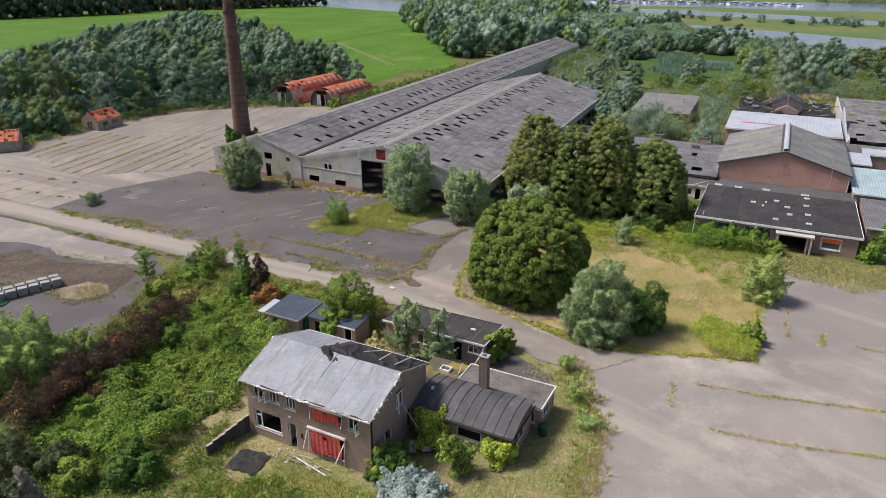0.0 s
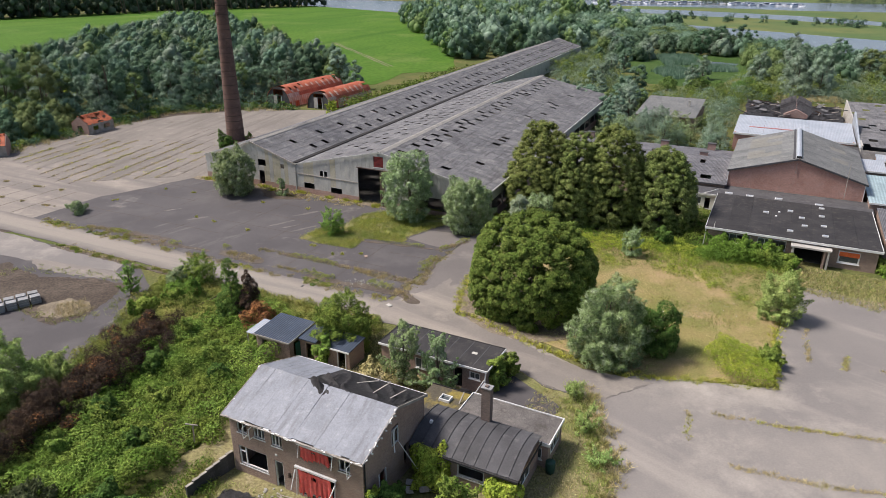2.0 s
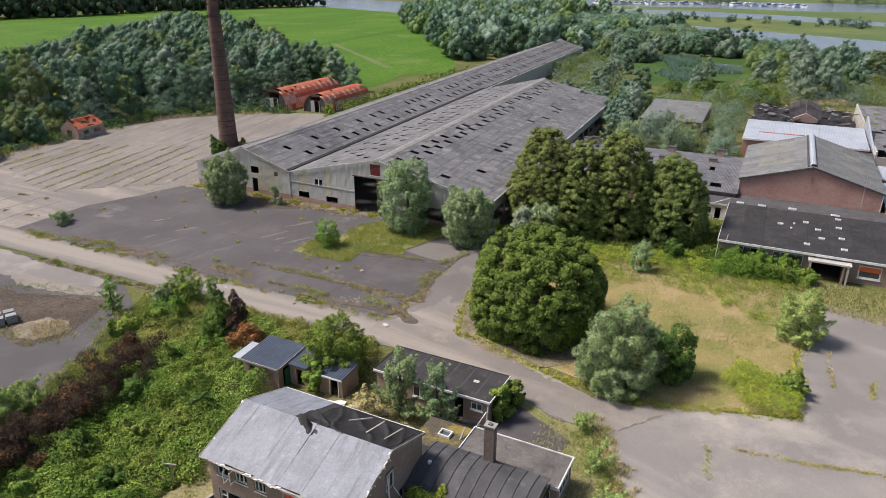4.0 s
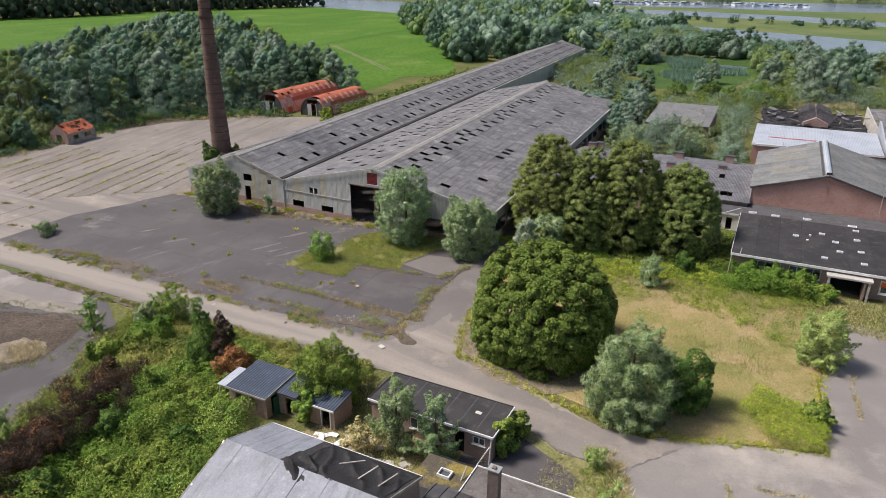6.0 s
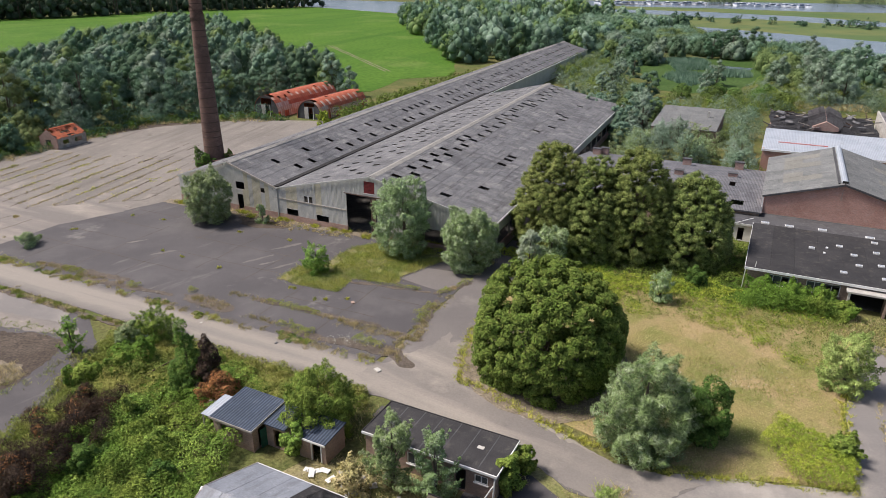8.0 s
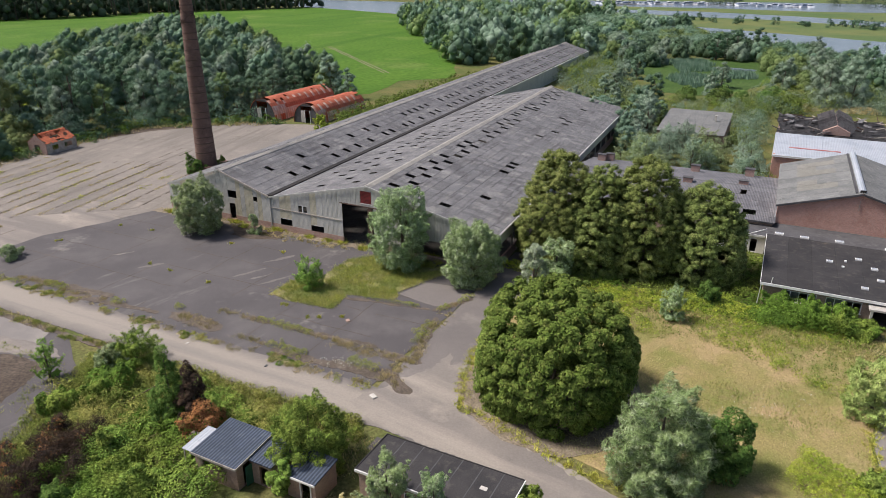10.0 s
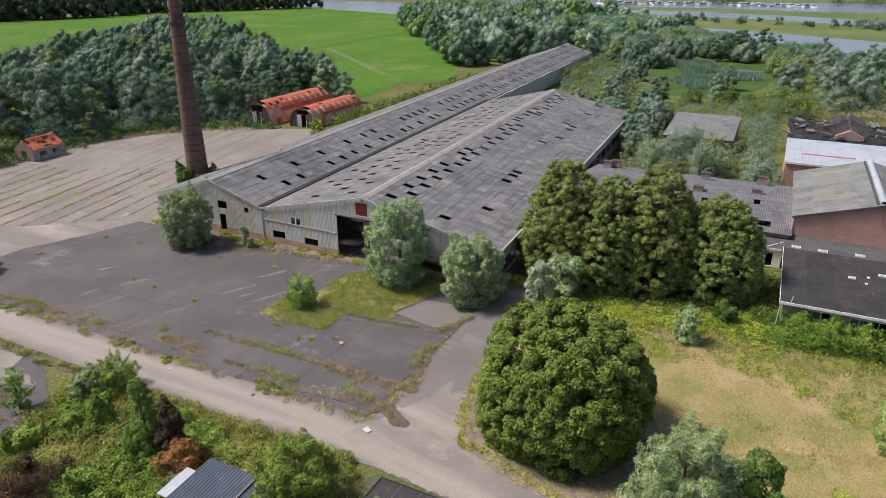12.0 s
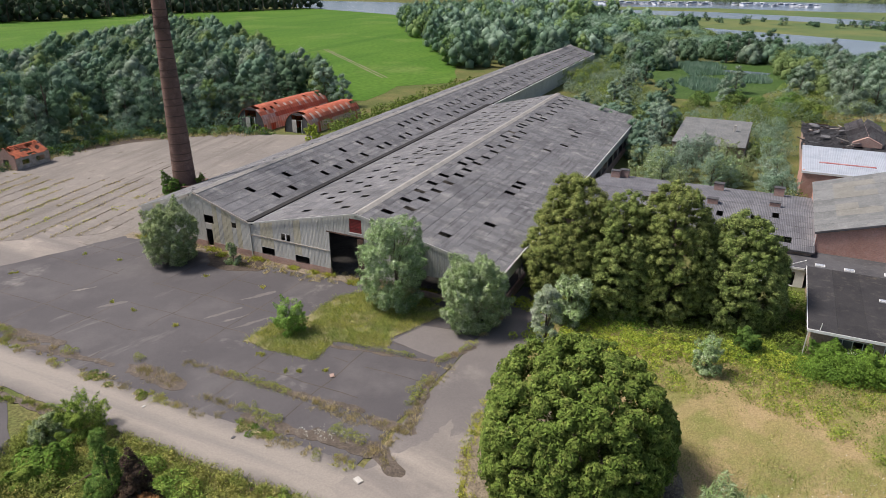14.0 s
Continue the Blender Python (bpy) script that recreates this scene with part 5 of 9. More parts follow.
# yard round the house
tank = thing("water_butt", HOUSE @ pose(24.9, 12.4, 0), "dark green plastic water butt beside the wing", "water butt")
bm, _ = ring_tube([(0.01, 0.0), (0.36, 0.0), (0.43, 0.5), (0.43, 1.15), (0.4, 1.2), (0.01, 1.22)], 16)
part("barrel", bm, M_GREENPL, tank)
bm, _ = ring_tube([(0.45, 0.75), (0.46, 0.78), (0.45, 0.81)], 16)
part("hoop", bm, M_GREENPL, tank)
gw = thing("garden_wall", HOUSE, "low crumbling dark garden wall beside the house", "wall")
for i in range(7):
    f = i / 7
    a, b = Vector((-0.1, 0.4, 0)).lerp(Vector((-0.9, -4.3, 0)), f), Vector((-0.1, 0.4, 0)).lerp(Vector((-0.9, -4.3, 0)), f + 0.143)
    h = 1.75 - 0.75 * f + 0.04 * (i % 2)
    bm = beam((0, 0, 0), (0, 0, h), (b - a).length, 0.22)
    part("wall_section", bm, M_FELTGREY, gw, "", pose((a.x + b.x) / 2, (a.y + b.y) / 2, 0, 0, 0, math.degrees(math.atan2(b.y - a.y, b.x - a.x))))
    part("coping", boxes((-(b - a).length / 2, -0.12, 0, (b - a).length / 2, 0.12, 0.05)), M_WOODGREY, gw, "", pose((a.x + b.x) / 2, (a.y + b.y) / 2, h, 0, 0, math.degrees(math.atan2(b.y - a.y, b.x - a.x))))
pond = tagged(part("tarpaulin", rumpled(0, 0, 3.0, 2.7, 0.05, 0.1, 5, 18, 16, 0.15, fold=0.5), M_TARP, None, m=HOUSE @ pose(1.6, -4.8, 0.05, 0, 0, 8)), "flat black tarpaulin lying in the grass", "tarpaulin")
rng = random.Random(12)
for i in range(11):
    a = Vector((rng.uniform(5.4, 9.0), rng.uniform(-1.7, -0.5), 0.08 + rng.uniform(0, 0.3)))
    ang2 = rng.uniform(-0.6, 0.6)
    ln = rng.uniform(0.5, 1.7)
    tagged(part("plank", beam(a, a + Vector((ln * math.cos(ang2), ln * math.sin(ang2), rng.uniform(-0.05, 0.15))), 0.08, 0.04), M_WOODGREY, None, m=HOUSE), "broken pale timber lying before the house", "plank", "debris before the house")
tagged(part("plank", beam((6.4, -1.0, 0.25), (10.2, -1.7, 0.2), 0.1, 0.06), M_WHITE, None, m=HOUSE), "long white fallen board before the house", "plank", "debris before the house")
for i in range(22):
    x, y = rng.uniform(4.2, 9.0), rng.uniform(-2.2, 0.0)
    s = rng.uniform(0.06, 0.18)
    bm = boxes((-s, -s * 0.7, 0, s, s * 0.7, s * 0.6))
    bmesh.ops.bevel(bm, geom=bm.edges[:], offset=s * 0.25, segments=1, affect="EDGES")
    tagged(part("rubble", bm, M_PLASTER, None, m=HOUSE @ pose(x, y, 0.03, rng.uniform(-20, 20), 0, rng.uniform(0, 180))), "lump of pale rubble", "rubble", "debris before the house")
for i, (x, y, a) in enumerate(((14.9, 5.6, 20), (15.6, 6.3, 70), (15.2, 4.6, 130), (16.4, 5.2, 40))):
    tagged(part("debris_panel", boxes((-0.5, -0.3, 0, 0.5, 0.3, 0.04)), M_WOODGREY if i % 2 else M_PLASTER, None, m=HOUSE @ pose(x, y, 0.2 + 0.06 * i, 8, 6, a)), "broken pale panel lying by the gable", "debris", "debris by the gable")
for i, (u, v, a) in enumerate(((-0.9, 16.8, 10), (0.0, 17.1, 40), (0.5, 17.3, 0), (1.6, 16.6, 70), (-0.3, 16.4, 120))):
    tagged(part("debris_panel", boxes((-0.45, -0.25, 0, 0.45, 0.25, 0.06)), M_WHITE, None, m=HOUSE @ pose(u, v, 0.06 + 0.03 * i, 5, -4, a)), "broken white panel in the grass", "debris", "white debris")
for x, y, s, mm, label in ((-8.2, 80.7, 0.42, M_PLASTER, "broken pale slab lying on the road"), (-20.7, 86.3, 0.22, M_FELTGREY, "dark stone lying on the road"), (-13.2, 96.9, 0.35, M_BUFF, "lump of brick rubble in the weeds"), (-31.2, 91.0, 0.2, M_PLASTER, "small pale stone on the road")):
    bm = boxes((-s, -s * 0.7, 0, s, s * 0.7, s * 0.3))
    bmesh.ops.bevel(bm, geom=bm.edges[:], offset=s * 0.1, segments=1, affect="EDGES")
    tagged(part("rubble", bm, mm, None, m=pose(x, y, 0.06, 0, 0, 31 * s * 10)), label, "rubble", "debris on the road")
pole = thing("washing_post", pose(-23.5, 52.2, 0), "pale wooden T-shaped washing post in the brambles", "post")
part("upright", beam((0, 0, 0), (0.1, 0, 2.4), 0.1), M_WOODGREY, pole)
part("crossbar", beam((-0.6, 0.1, 2.4), (0.6, -0.1, 2.4), 0.09), M_WOODGREY, pole)
pole = thing("washing_post", pose(-30.6, 78.6, 0), "dark leaning iron frame by the road", "post")
part("upright", beam((0, 0, 0), (1.2, 0.6, 2.3), 0.09), M_IRON, pole)
part("crossbar", beam((1.2, 0.6, 2.3), (-1.8, -1.6, 1.3), 0.09), M_IRON, pole)

# ---- blue-roofed sheds ----
blue = thing("garden_shed", HOUSE @ pose(-11.6, 16.3, 0), "brick garden shed with blue-black ribbed roof", "shed", "blue-roofed sheds")
part("wall", wall(4.7, 2.35, 0.2, [(1.0, 1.1, 1.8, 1.9)], at=0.15, start=0.15), M_BUFF, blue)
part("wall", wall(4.2, 2.4, 0.2, [(0.9, 0.05, 1.9, 2.1)], along="y", at=4.65, start=0.35), M_BUFF, blue)
part("wall", wall(4.2, 2.4, 0.2, [], along="y", at=0.15, start=0.35), M_BUFF, blue)
part("wall", wall(4.5, 2.7, 0.2, [], at=4.4, start=0.2), M_BUFF, blue)
part("roof", prism([(-0.1, 2.42), (4.75, 2.78), (4.75, 2.9), (-0.1, 2.54)], 0, 5.0, "x"), M_BLUETILE, blue, "blue-black ribbed metal roof")
part("fascia", boxes((-0.05, -0.18, 2.36, 5.05, -0.12, 2.56)), M_WOODGREY, blue)
part("fascia", beam((5.04, -0.1, 2.47), (5.04, 4.75, 2.84), 0.06, 0.16), M_WOODGREY, blue)
part("door", boxes((4.87, 1.3, 0.05, 4.92, 2.1, 2.05)), M_GREENDOOR, blue, "dark green plank door ajar", pose(0.1, 0.1, 0, 0, 0, -6))
part("linking_roof", prism([(1.4, 2.38), (4.6, 2.62), (4.6, 2.74), (1.4, 2.5)], 5.1, 7.5, "x"), M_BLUETILE, blue, "lower blue-black ribbed roof")
part("linking_wall", wall(2.4, 2.35, 0.2, [(6.0, 0.05, 7.0, 2.0)], at=1.6, start=5.1), M_BUFF, blue)
part("linking_wall", wall(2.9, 2.35, 0.2, [], along="y", at=7.3, start=1.8), M_BUFF, blue)
lean = part("lean_to", prism([(0.2, 2.15), (3.4, 2.35), (3.4, 2.4), (0.2, 2.2)], -1.4, -0.1, "x"), M_BLUEWHITE, blue, "pale blue sheet lean-to roof")
part("post", boxes((-1.35, 0.3, 0, -1.25, 0.4, 2.15)), M_WOODGREY, lean)
part("post", boxes((-1.35, 3.2, 0, -1.25, 3.3, 2.3)), M_WOODGREY, lean)
small = thing("garden_shed", HOUSE @ pose(-2.9, 17.9, 0), "small brick shed with blue-black ribbed roof and dark doorway", "shed", "blue-roofed sheds")
part("wall", wall(2.9, 2.2, 0.2, [(1.5, 0.02, 2.5, 2.0)], at=0.15, start=0.1), M_BUFF, small)
part("wall", wall(2.5, 2.25, 0.2, [], along="y", at=2.8, start=0.35), M_BUFF, small)
part("wall", wall(2.5, 2.25, 0.2, [], along="y", at=0.1, start=0.35), M_BUFF, small)
part("wall", wall(2.9, 2.4, 0.2, [], at=2.85, start=0.1), M_BUFF, small)
part("roof", prism([(-0.1, 2.22), (3.2, 2.5), (3.2, 2.62), (-0.1, 2.34)], -0.1, 3.15, "x"), M_BLUETILE, small, "blue-black ribbed metal roof")
part("fascia", boxes((-0.12, -0.18, 2.16, 3.18, -0.12, 2.36)), M_WHITE, small)
part("door_frame", boxes((1.42, 0.08, 0, 1.52, 0.2, 2.05), (2.48, 0.08, 0, 2.58, 0.2, 2.05), (1.42, 0.08, 2.0, 2.58, 0.2, 2.1)), M_WHITE, small, "white door frame")
tagged(part("timber_stack", boxes((-1.2, -0.5, 0.3, 1.2, 0.5, 0.36), (-1.4, -0.2, 0.0, 1.0, 0.7, 0.3)), M_WOODGREY, None, m=HOUSE @ pose(-13.6, 19.4, 1.0, 4, -8, 15)), "grey timber heap beside the shed", "timber")

# ---- flat-roofed outbuilding ----
ob2 = thing("flat_roofed_outbuilding", HOUSE @ pose(2.4, 20.4, 0), "low brick outbuilding with black felt flat roof and white edge", "outbuilding")
part("wall", wall(12.5, 2.7, 0.22, [(9.1, 0.05, 10.1, 2.35), (10.9, 1.5, 12.1, 2.3), (1.3, 0.9, 2.2, 2.3), (4.5, 1.0, 6.0, 2.2)], at=0.2, start=0.25), M_BUFF, ob2)
part("wall", wall(4.3, 2.7, 0.22, [(1.2, 0.2, 3.4, 2.4)], along="y", at=12.53, start=0.42), M_BUFF, ob2)
part("wall", wall(4.3, 2.7, 0.22, [], along="y", at=0.25, start=0.42), M_BUFF, ob2)
part("wall", wall(12.5, 2.7, 0.22, [], at=4.72, start=0.25), M_BUFF, ob2)
part("floor", boxes((0.5, 0.45, -0.02, 12.5, 4.7, 0.08)), M_FLOOR, ob2)
part("roof", boxes((0.05, 0.05, 2.7, 12.9, 5.1, 2.88)), M_FELT, ob2, "black felt flat roof")
for i in range(1, 7):
    part("felt_seam", boxes((i * 1.85, 0.1, 2.88, i * 1.85 + 0.1, 5.05, 2.895)), M_FELTGREY, ob2)
part("patch", boxes((10.0, 2.6, 2.88, 10.6, 3.0, 2.9)), M_PLASTER, ob2, "pale patch on the felt")
part("fascia", boxes((0, -0.05, 2.7, 12.95, 0.05, 2.93)), M_WHITE, ob2, "white roof edge board")
part("fascia", boxes((12.9, 0.05, 2.74, 12.98, 5.15, 2.92)), M_WHITE, ob2, "white roof edge board")
part("fascia", boxes((-0.05, 0.05, 2.62, 0.05, 5.15, 2.94)), M_FELT, ob2)
part("fascia", boxes((0.05, 5.1, 2.62, 12.9, 5.18, 2.94)), M_FELT, ob2)
window(ob2, 10.9, 1.5, 12.1, 2.3, 0.22, 1, True, frame=0.08)
window(ob2, 4.5, 1.0, 6.0, 2.2, 0.22, 1, True, frame=0.08)
part("door_leaf", boxes((9.15, 0.42, 0.08, 9.2, 1.2, 2.3)), M_DARK, ob2, "dark door standing open")
part("post", beam((12.7, -0.2, 0.0), (12.75, 0.1, 2.6), 0.1), M_WHITE, ob2, "leaning white post")
part("post", beam((11.9, -0.9, 0.3), (12.7, -0.1, 1.9), 0.09), M_WHITE, ob2, "leaning white post")
for i in range(26):
    x, y = rng.uniform(1.0, 9.0), rng.uniform(14.0, 19.6)
    s = rng.uniform(0.15, 0.4)
    tagged(part("paving_slab", boxes((-s, -s, 0, s, s, 0.06)), M_PLASTER, None, m=HOUSE @ pose(x, y, 0.045 + 0.02 * (i % 3), rng.uniform(-4, 4), rng.uniform(-4, 4), rng.uniform(0, 90))), "broken grey paving slab in the yard", "paving slab", "broken paving")

# ---- brick hall, office and the works behind ----
HALL = pose(51.5, 125.8, 0, 0, 0, -24.9)
hall = thing("brick_hall", HALL, "red brick gabled hall with grey sheet roof and ridge vent", "hall")


def hall_top(u):
    return 6.05 + 3.3 * (1 - abs(u - 11.15) / 11.15)


part("wall", wall(22.3, hall_top, 0.3, [], at=0.0), M_BRICK, hall, "red brick gable wall")
part("wall", wall(22.3, hall_top, 0.3, [], at=26.7), M_BRICK, hall, "red brick gable wall")
part("wall", wall(26.4, 6.0, 0.3, [], along="y", at=0.0, start=0.3), M_BRICK, hall)
part("wall", wall(26.4, 6.0, 0.3, [], along="y", at=22.0, start=0.3), M_BRICK, hall)
ang = math.degrees(math.atan2(3.3, 11.15))
run = math.hypot(11.4, 3.35)
for sgn in (1, -1):
    for i in range(9):
        for j in range(4):
            pale = (i in (2, 5, 7)) and j in (1, 2) and sgn > 0 or (i in (3, 6)) and j == 1
            m = pose(11.15 - sgn * 11.45, i * 3.04 - 0.35, 6.0, 0, -ang * sgn, 0) if sgn > 0 else pose(22.6, i * 3.04 - 0.35 + 3.06, 6.0, 0, 0, 180) @ pose(0, 0, 0, 0, -ang, 0)
            part("roof_sheet", boxes((j * run / 4 - 0.05, 0, 0.05 + 0.02 * (i % 2), (j + 1) * run / 4, 3.05, 0.09 + 0.02 * (i % 2) + 0.01 * (j % 2))), M_HALLPALE if pale else M_HALLROOF, hall, "mossy yellowed rooflight sheet" if pale else "", m)
vent = part("ridge_vent", prism([(11.15 + 0.5 * math.cos(math.pi * i / 8), 9.42 + 0.42 * math.sin(math.pi * i / 8)) for i in range(9)], 0.6, 26.8), M_BLUEWHITE, hall, "white rounded ridge ventilator")
part("vent_end", boxes((10.75, 0.5, 9.42, 11.55, 0.62, 9.78)), M_DARK, vent)
part("vent_flashing", boxes((10.2, 0.5, 9.14, 10.5, 26.8, 9.4)), M_FELTGREY, hall, "dark lead strip beside the ridge")
for a, b in (((-0.3, -0.35, 6.0), (11.15, -0.35, 9.36)), ((11.15, -0.35, 9.36), (22.6, -0.35, 6.0))):
    part("verge_board", beam(a, b, 0.08, 0.3), M_FELTGREY, hall)
part("downpipe", beam((-0.12, -0.1, 2.9), (-0.12, -0.1, 5.95), 0.12), M_WHITE, hall, "white downpipe")
part("downpipe", beam((22.2, -0.1, 2.9), (22.2, -0.1, 5.95), 0.12), M_WHITE, hall)
part("mast", beam((19.3, -0.5, 3.2), (19.2, -0.7, 9.6), 0.08), M_WOODGREY, hall, "thin leaning aerial pole")
part("wall_bracket", beam((11.0, -0.15, 6.7), (11.0, -0.15, 8.6), 0.08), M_WOODGREY, hall)

link_b = thing("link_building", HALL, "low flat-roofed link with white windows between hall and office", "building")
part("roof", boxes((-8.0, -7.1, 2.75, 23.6, -0.05, 3.0)), M_FELTGREY, link_b, "grey felt flat roof")
part("wall", wall(7.0, 2.75, 0.25, [(-7.4, 0.9, -5.6, 2.2), (-5.2, 0.9, -3.6, 2.2), (-3.0, 0.1, -2.1, 2.2)], at=-6.9, start=-7.9), M_WHITE, link_b, "white front wall")
part("wall", wall(6.6, 2.75, 0.25, [], along="y", at=-7.9, start=-6.65), M_WHITE, link_b)
part("floor", boxes((-7.6, -6.6, 0, 22, -0.2, 0.06)), M_FLOOR, link_b)
window(link_b, -7.4, 0.9, -5.6, 2.2, -6.85, 2, True, frame=0.09)
window(link_b, -5.2, 0.9, -3.6, 2.2, -6.85, 1, True, frame=0.09, broken=0.4)
part("fascia", boxes((-8.1, -7.18, 2.7, -1.1, -7.1, 3.02)), M_WHITE, link_b)
part("loose_pipe", beam((-3.4, -7.4, 3.1), (-1.0, -6.3, 3.9), 0.1), M_WHITE, link_b, "bent white pipe on the roof edge")
for u, v in ((0.8, -5.3), (4.3, -5.4), (15.4, -5.6), (9.0, -5.0)):
    k = part("rooflight", boxes((u - 0.6, v - 0.4, 3.0, u + 0.6, v + 0.4, 3.18)), M_WHITE, link_b, "small white rooflight")
    part("pane", boxes((u - 0.5, v - 0.3, 3.18, u + 0.5, v + 0.3, 3.22)), M_BLUEWHITE, k)

office = thing("office", HALL @ pose(-0.9, -26.7, 0), "single-storey brick office with wide black felt roof", "office")
O_OPEN = [(2.6, 1.4, 6.6, 2.9), (12.8, 0.0, 16.6, 2.65), (18.6, 0.9, 21.4, 2.75), (7.6, 1.4, 11.6, 2.9)]
part("wall", wall(23.2, 3.15, 0.28, O_OPEN, at=0.45, start=0.4), M_BUFF, office, "pinkish brown brick front wall")
part("wall", wall(18.4, 3.15, 0.28, [], along="y", at=23.3, start=0.73), M_BUFF, office)
part("wall", wall(18.4, 3.15, 0.28, [(4, 1, 7, 2.4)], along="y", at=0.4, start=0.73), M_BUFF, office)
part("wall", wall(23.2, 3.15, 0.28, [], at=19.1, start=0.4), M_BUFF, office)
part("floor", boxes((0.7, 0.8, 0, 23.2, 19.0, 0.08)), M_FLOOR, office)
part("back_wall", boxes((0.8, 6.5, 0, 23.2, 6.65, 3.1)), M_PLASTER, office)
for i in range(8):
    part("roof_strip", boxes((i * 3.0 + 0.015, 0.1, 3.2, (i + 1) * 3.0, 19.4, 3.5 + 0.008 * (i % 2))), M_FELT, office, "black felt roof strip")
part("fascia", boxes((-0.06, 0.0, 3.22, 24.08, 0.1, 3.56)), M_WHITE, office, "broad white roof edge board")
part("fascia", boxes((24.0, 0.1, 3.3, 24.08, 19.5, 3.56)), M_WHITE, office)
part("fascia", boxes((-0.06, 0.1, 3.3, 0.0, 19.5, 3.56)), M_WHITE, office)
for u, v in ((7.3, -15.2), (10.9, -12.8), (12.6, -15.7), (11.0, -23.0), (15.6, -9.1), (15.5, -13.5), (15.7, -18.5), (15.8, -23.2), (13.0, -19.6)):
    k = part("rooflight", boxes((u + 0.5, v + 26.35, 3.5, u + 1.3, v + 26.95, 3.68)), M_WHITE, office, "white rooflight kerb")
    part("pane", boxes((u + 0.58, v + 26.43, 3.68, u + 1.22, v + 26.87, 3.7)), M_BLUEWHITE, k)
for u, v in ((9.2, -14.5), (8.8, -16.8)):
    part("roof_vent", boxes((u + 0.8, v + 26.7, 3.5, u + 1.1, v + 27.0, 3.7)), M_WHITE, office)
part("lamp_arm", beam((1.2, 0.2, 3.6), (1.3, 0.1, 4.5), 0.06), M_WHITE, office)
window(office, 18.6, 0.9, 21.4, 2.75, 0.44, 0, True, frame=0.2, label="white-framed window under an orange blind")
part("orange_blind", boxes((18.7, 0.36, 1.95, 21.3, 0.42, 2.62)), M_ORANGE, office, "bright orange blind")
for h in (O_OPEN[0], O_OPEN[3]):
    window(office, *h[:2], *h[2:], 0.48, 3, True, frame=0.1, broken=0.5)
part("porch_roof", boxes((12.2, -1.2, 2.75, 17.6, 0.42, 2.98)), M_PLASTER, office, "dirty white entrance canopy")
for x in (12.4, 17.1):
    part("porch_post", boxes((x, -1.1, 0, x + 0.28, -0.8, 2.75)), M_PLASTER, office)
part("porch_wall", boxes((16.6, -1.1, 0, 16.85, 0.44, 2.7)), M_BUFF, office)
part("downpipe", beam((-0.02, 0.25, 0.0), (0.1, 0.25, 3.1), 0.1), M_WHITE, office)

row = thing("workshop_row", HALL @ pose(-36, -2.4, 0), "long low workshop with dark corrugated roof", "workshop")
part("wall", wall(35.7, 3.6, 0.28, [(a, 1.0, a + 2, 2.4) for a in range(3, 34, 5)], at=0.3), M_BUFF, row)
part("wall", wall(35.7, 3.6, 0.28, [(a, 1.0, a + 2, 2.4) for a in range(3, 34, 5)], at=26.6), M_BUFF, row)
part("wall", wall(26.0, lambda v: 3.6 + 1.6 * (1 - abs(v - 13.6) / 13.6), 0.28, [], along="y", at=0.0, start=0.58), M_BUFF, row)
part("floor", boxes((0.3, 0.6, 0, 35.6, 26.5, 0.06)), M_FLOOR, row)
rng = random.Random(8)
verts, faces = [], []
gone = {(1, 3), (1, 4), (2, 20), (2, 21), (1, 31), (1, 32), (4, 27), (4, 22), (5, 10), (6, 18), (2, 13), (5, 30), (1, 21), (3, 8)}
for r in range(14):
    for c in range(36):
        if (r, c) in gone:
            continue
        up = r < 7
        va, vb = r * 1.95 - 0.1, (r + 1) * 1.95 + 0.05
        zf = (lambda v: 3.66 + 1.66 * (1 - abs(v - 13.65) / 13.65))
        k = len(verts)
        e = rng.uniform(0, 0.03)
        for u, v in ((c, va), (c + 1.02, va), (c + 1.02, vb), (c, vb)):
            verts.append((u, v, zf(v) + 0.05 + e + (0.03 if (v == va) == up else 0)))
        verts += [(x, y, z - 0.03) for x, y, z in verts[k:k + 4]]
        faces += [(k, k + 1, k + 2, k + 3), (k + 7, k + 6, k + 5, k + 4), (k, k + 4, k + 5, k + 1), (k + 1, k + 5, k + 6, k + 2), (k + 2, k + 6, k + 7, k + 3), (k + 3, k + 7, k + 4, k)]
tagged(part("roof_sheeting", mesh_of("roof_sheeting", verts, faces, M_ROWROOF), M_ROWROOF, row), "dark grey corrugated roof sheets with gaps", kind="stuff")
part("ridge_cap", prism([(13.2, 5.26), (13.65, 5.5), (14.1, 5.26), (13.65, 5.4)], 0, 35.8, "x"), M_ROWROOF, row)
for u, v in ((21.0, 12.4), (30.2, 14.6), (21.0, 23.9), (30.7, 25.6), (4.0, 25.4), (2.6, 24.2), (12.0, 12.4)):
    s = part("brick_vent", boxes((u - 0.8, v - 0.55, 3.6, u + 0.8, v + 0.55, 6.0 if v < 20 else 5.4)), M_PINK, row, "stubby pale brick roof vent")
    part("vent_cap", boxes((u - 0.9, v - 0.65, 6.0 if v < 20 else 5.4, u + 0.9, v + 0.65, (6.0 if v < 20 else 5.4) + 0.1)), M_FELTGREY, s)
part("fascia", boxes((0, -0.15, 3.5, 35.8, -0.05, 3.75)), M_FELTGREY, row)

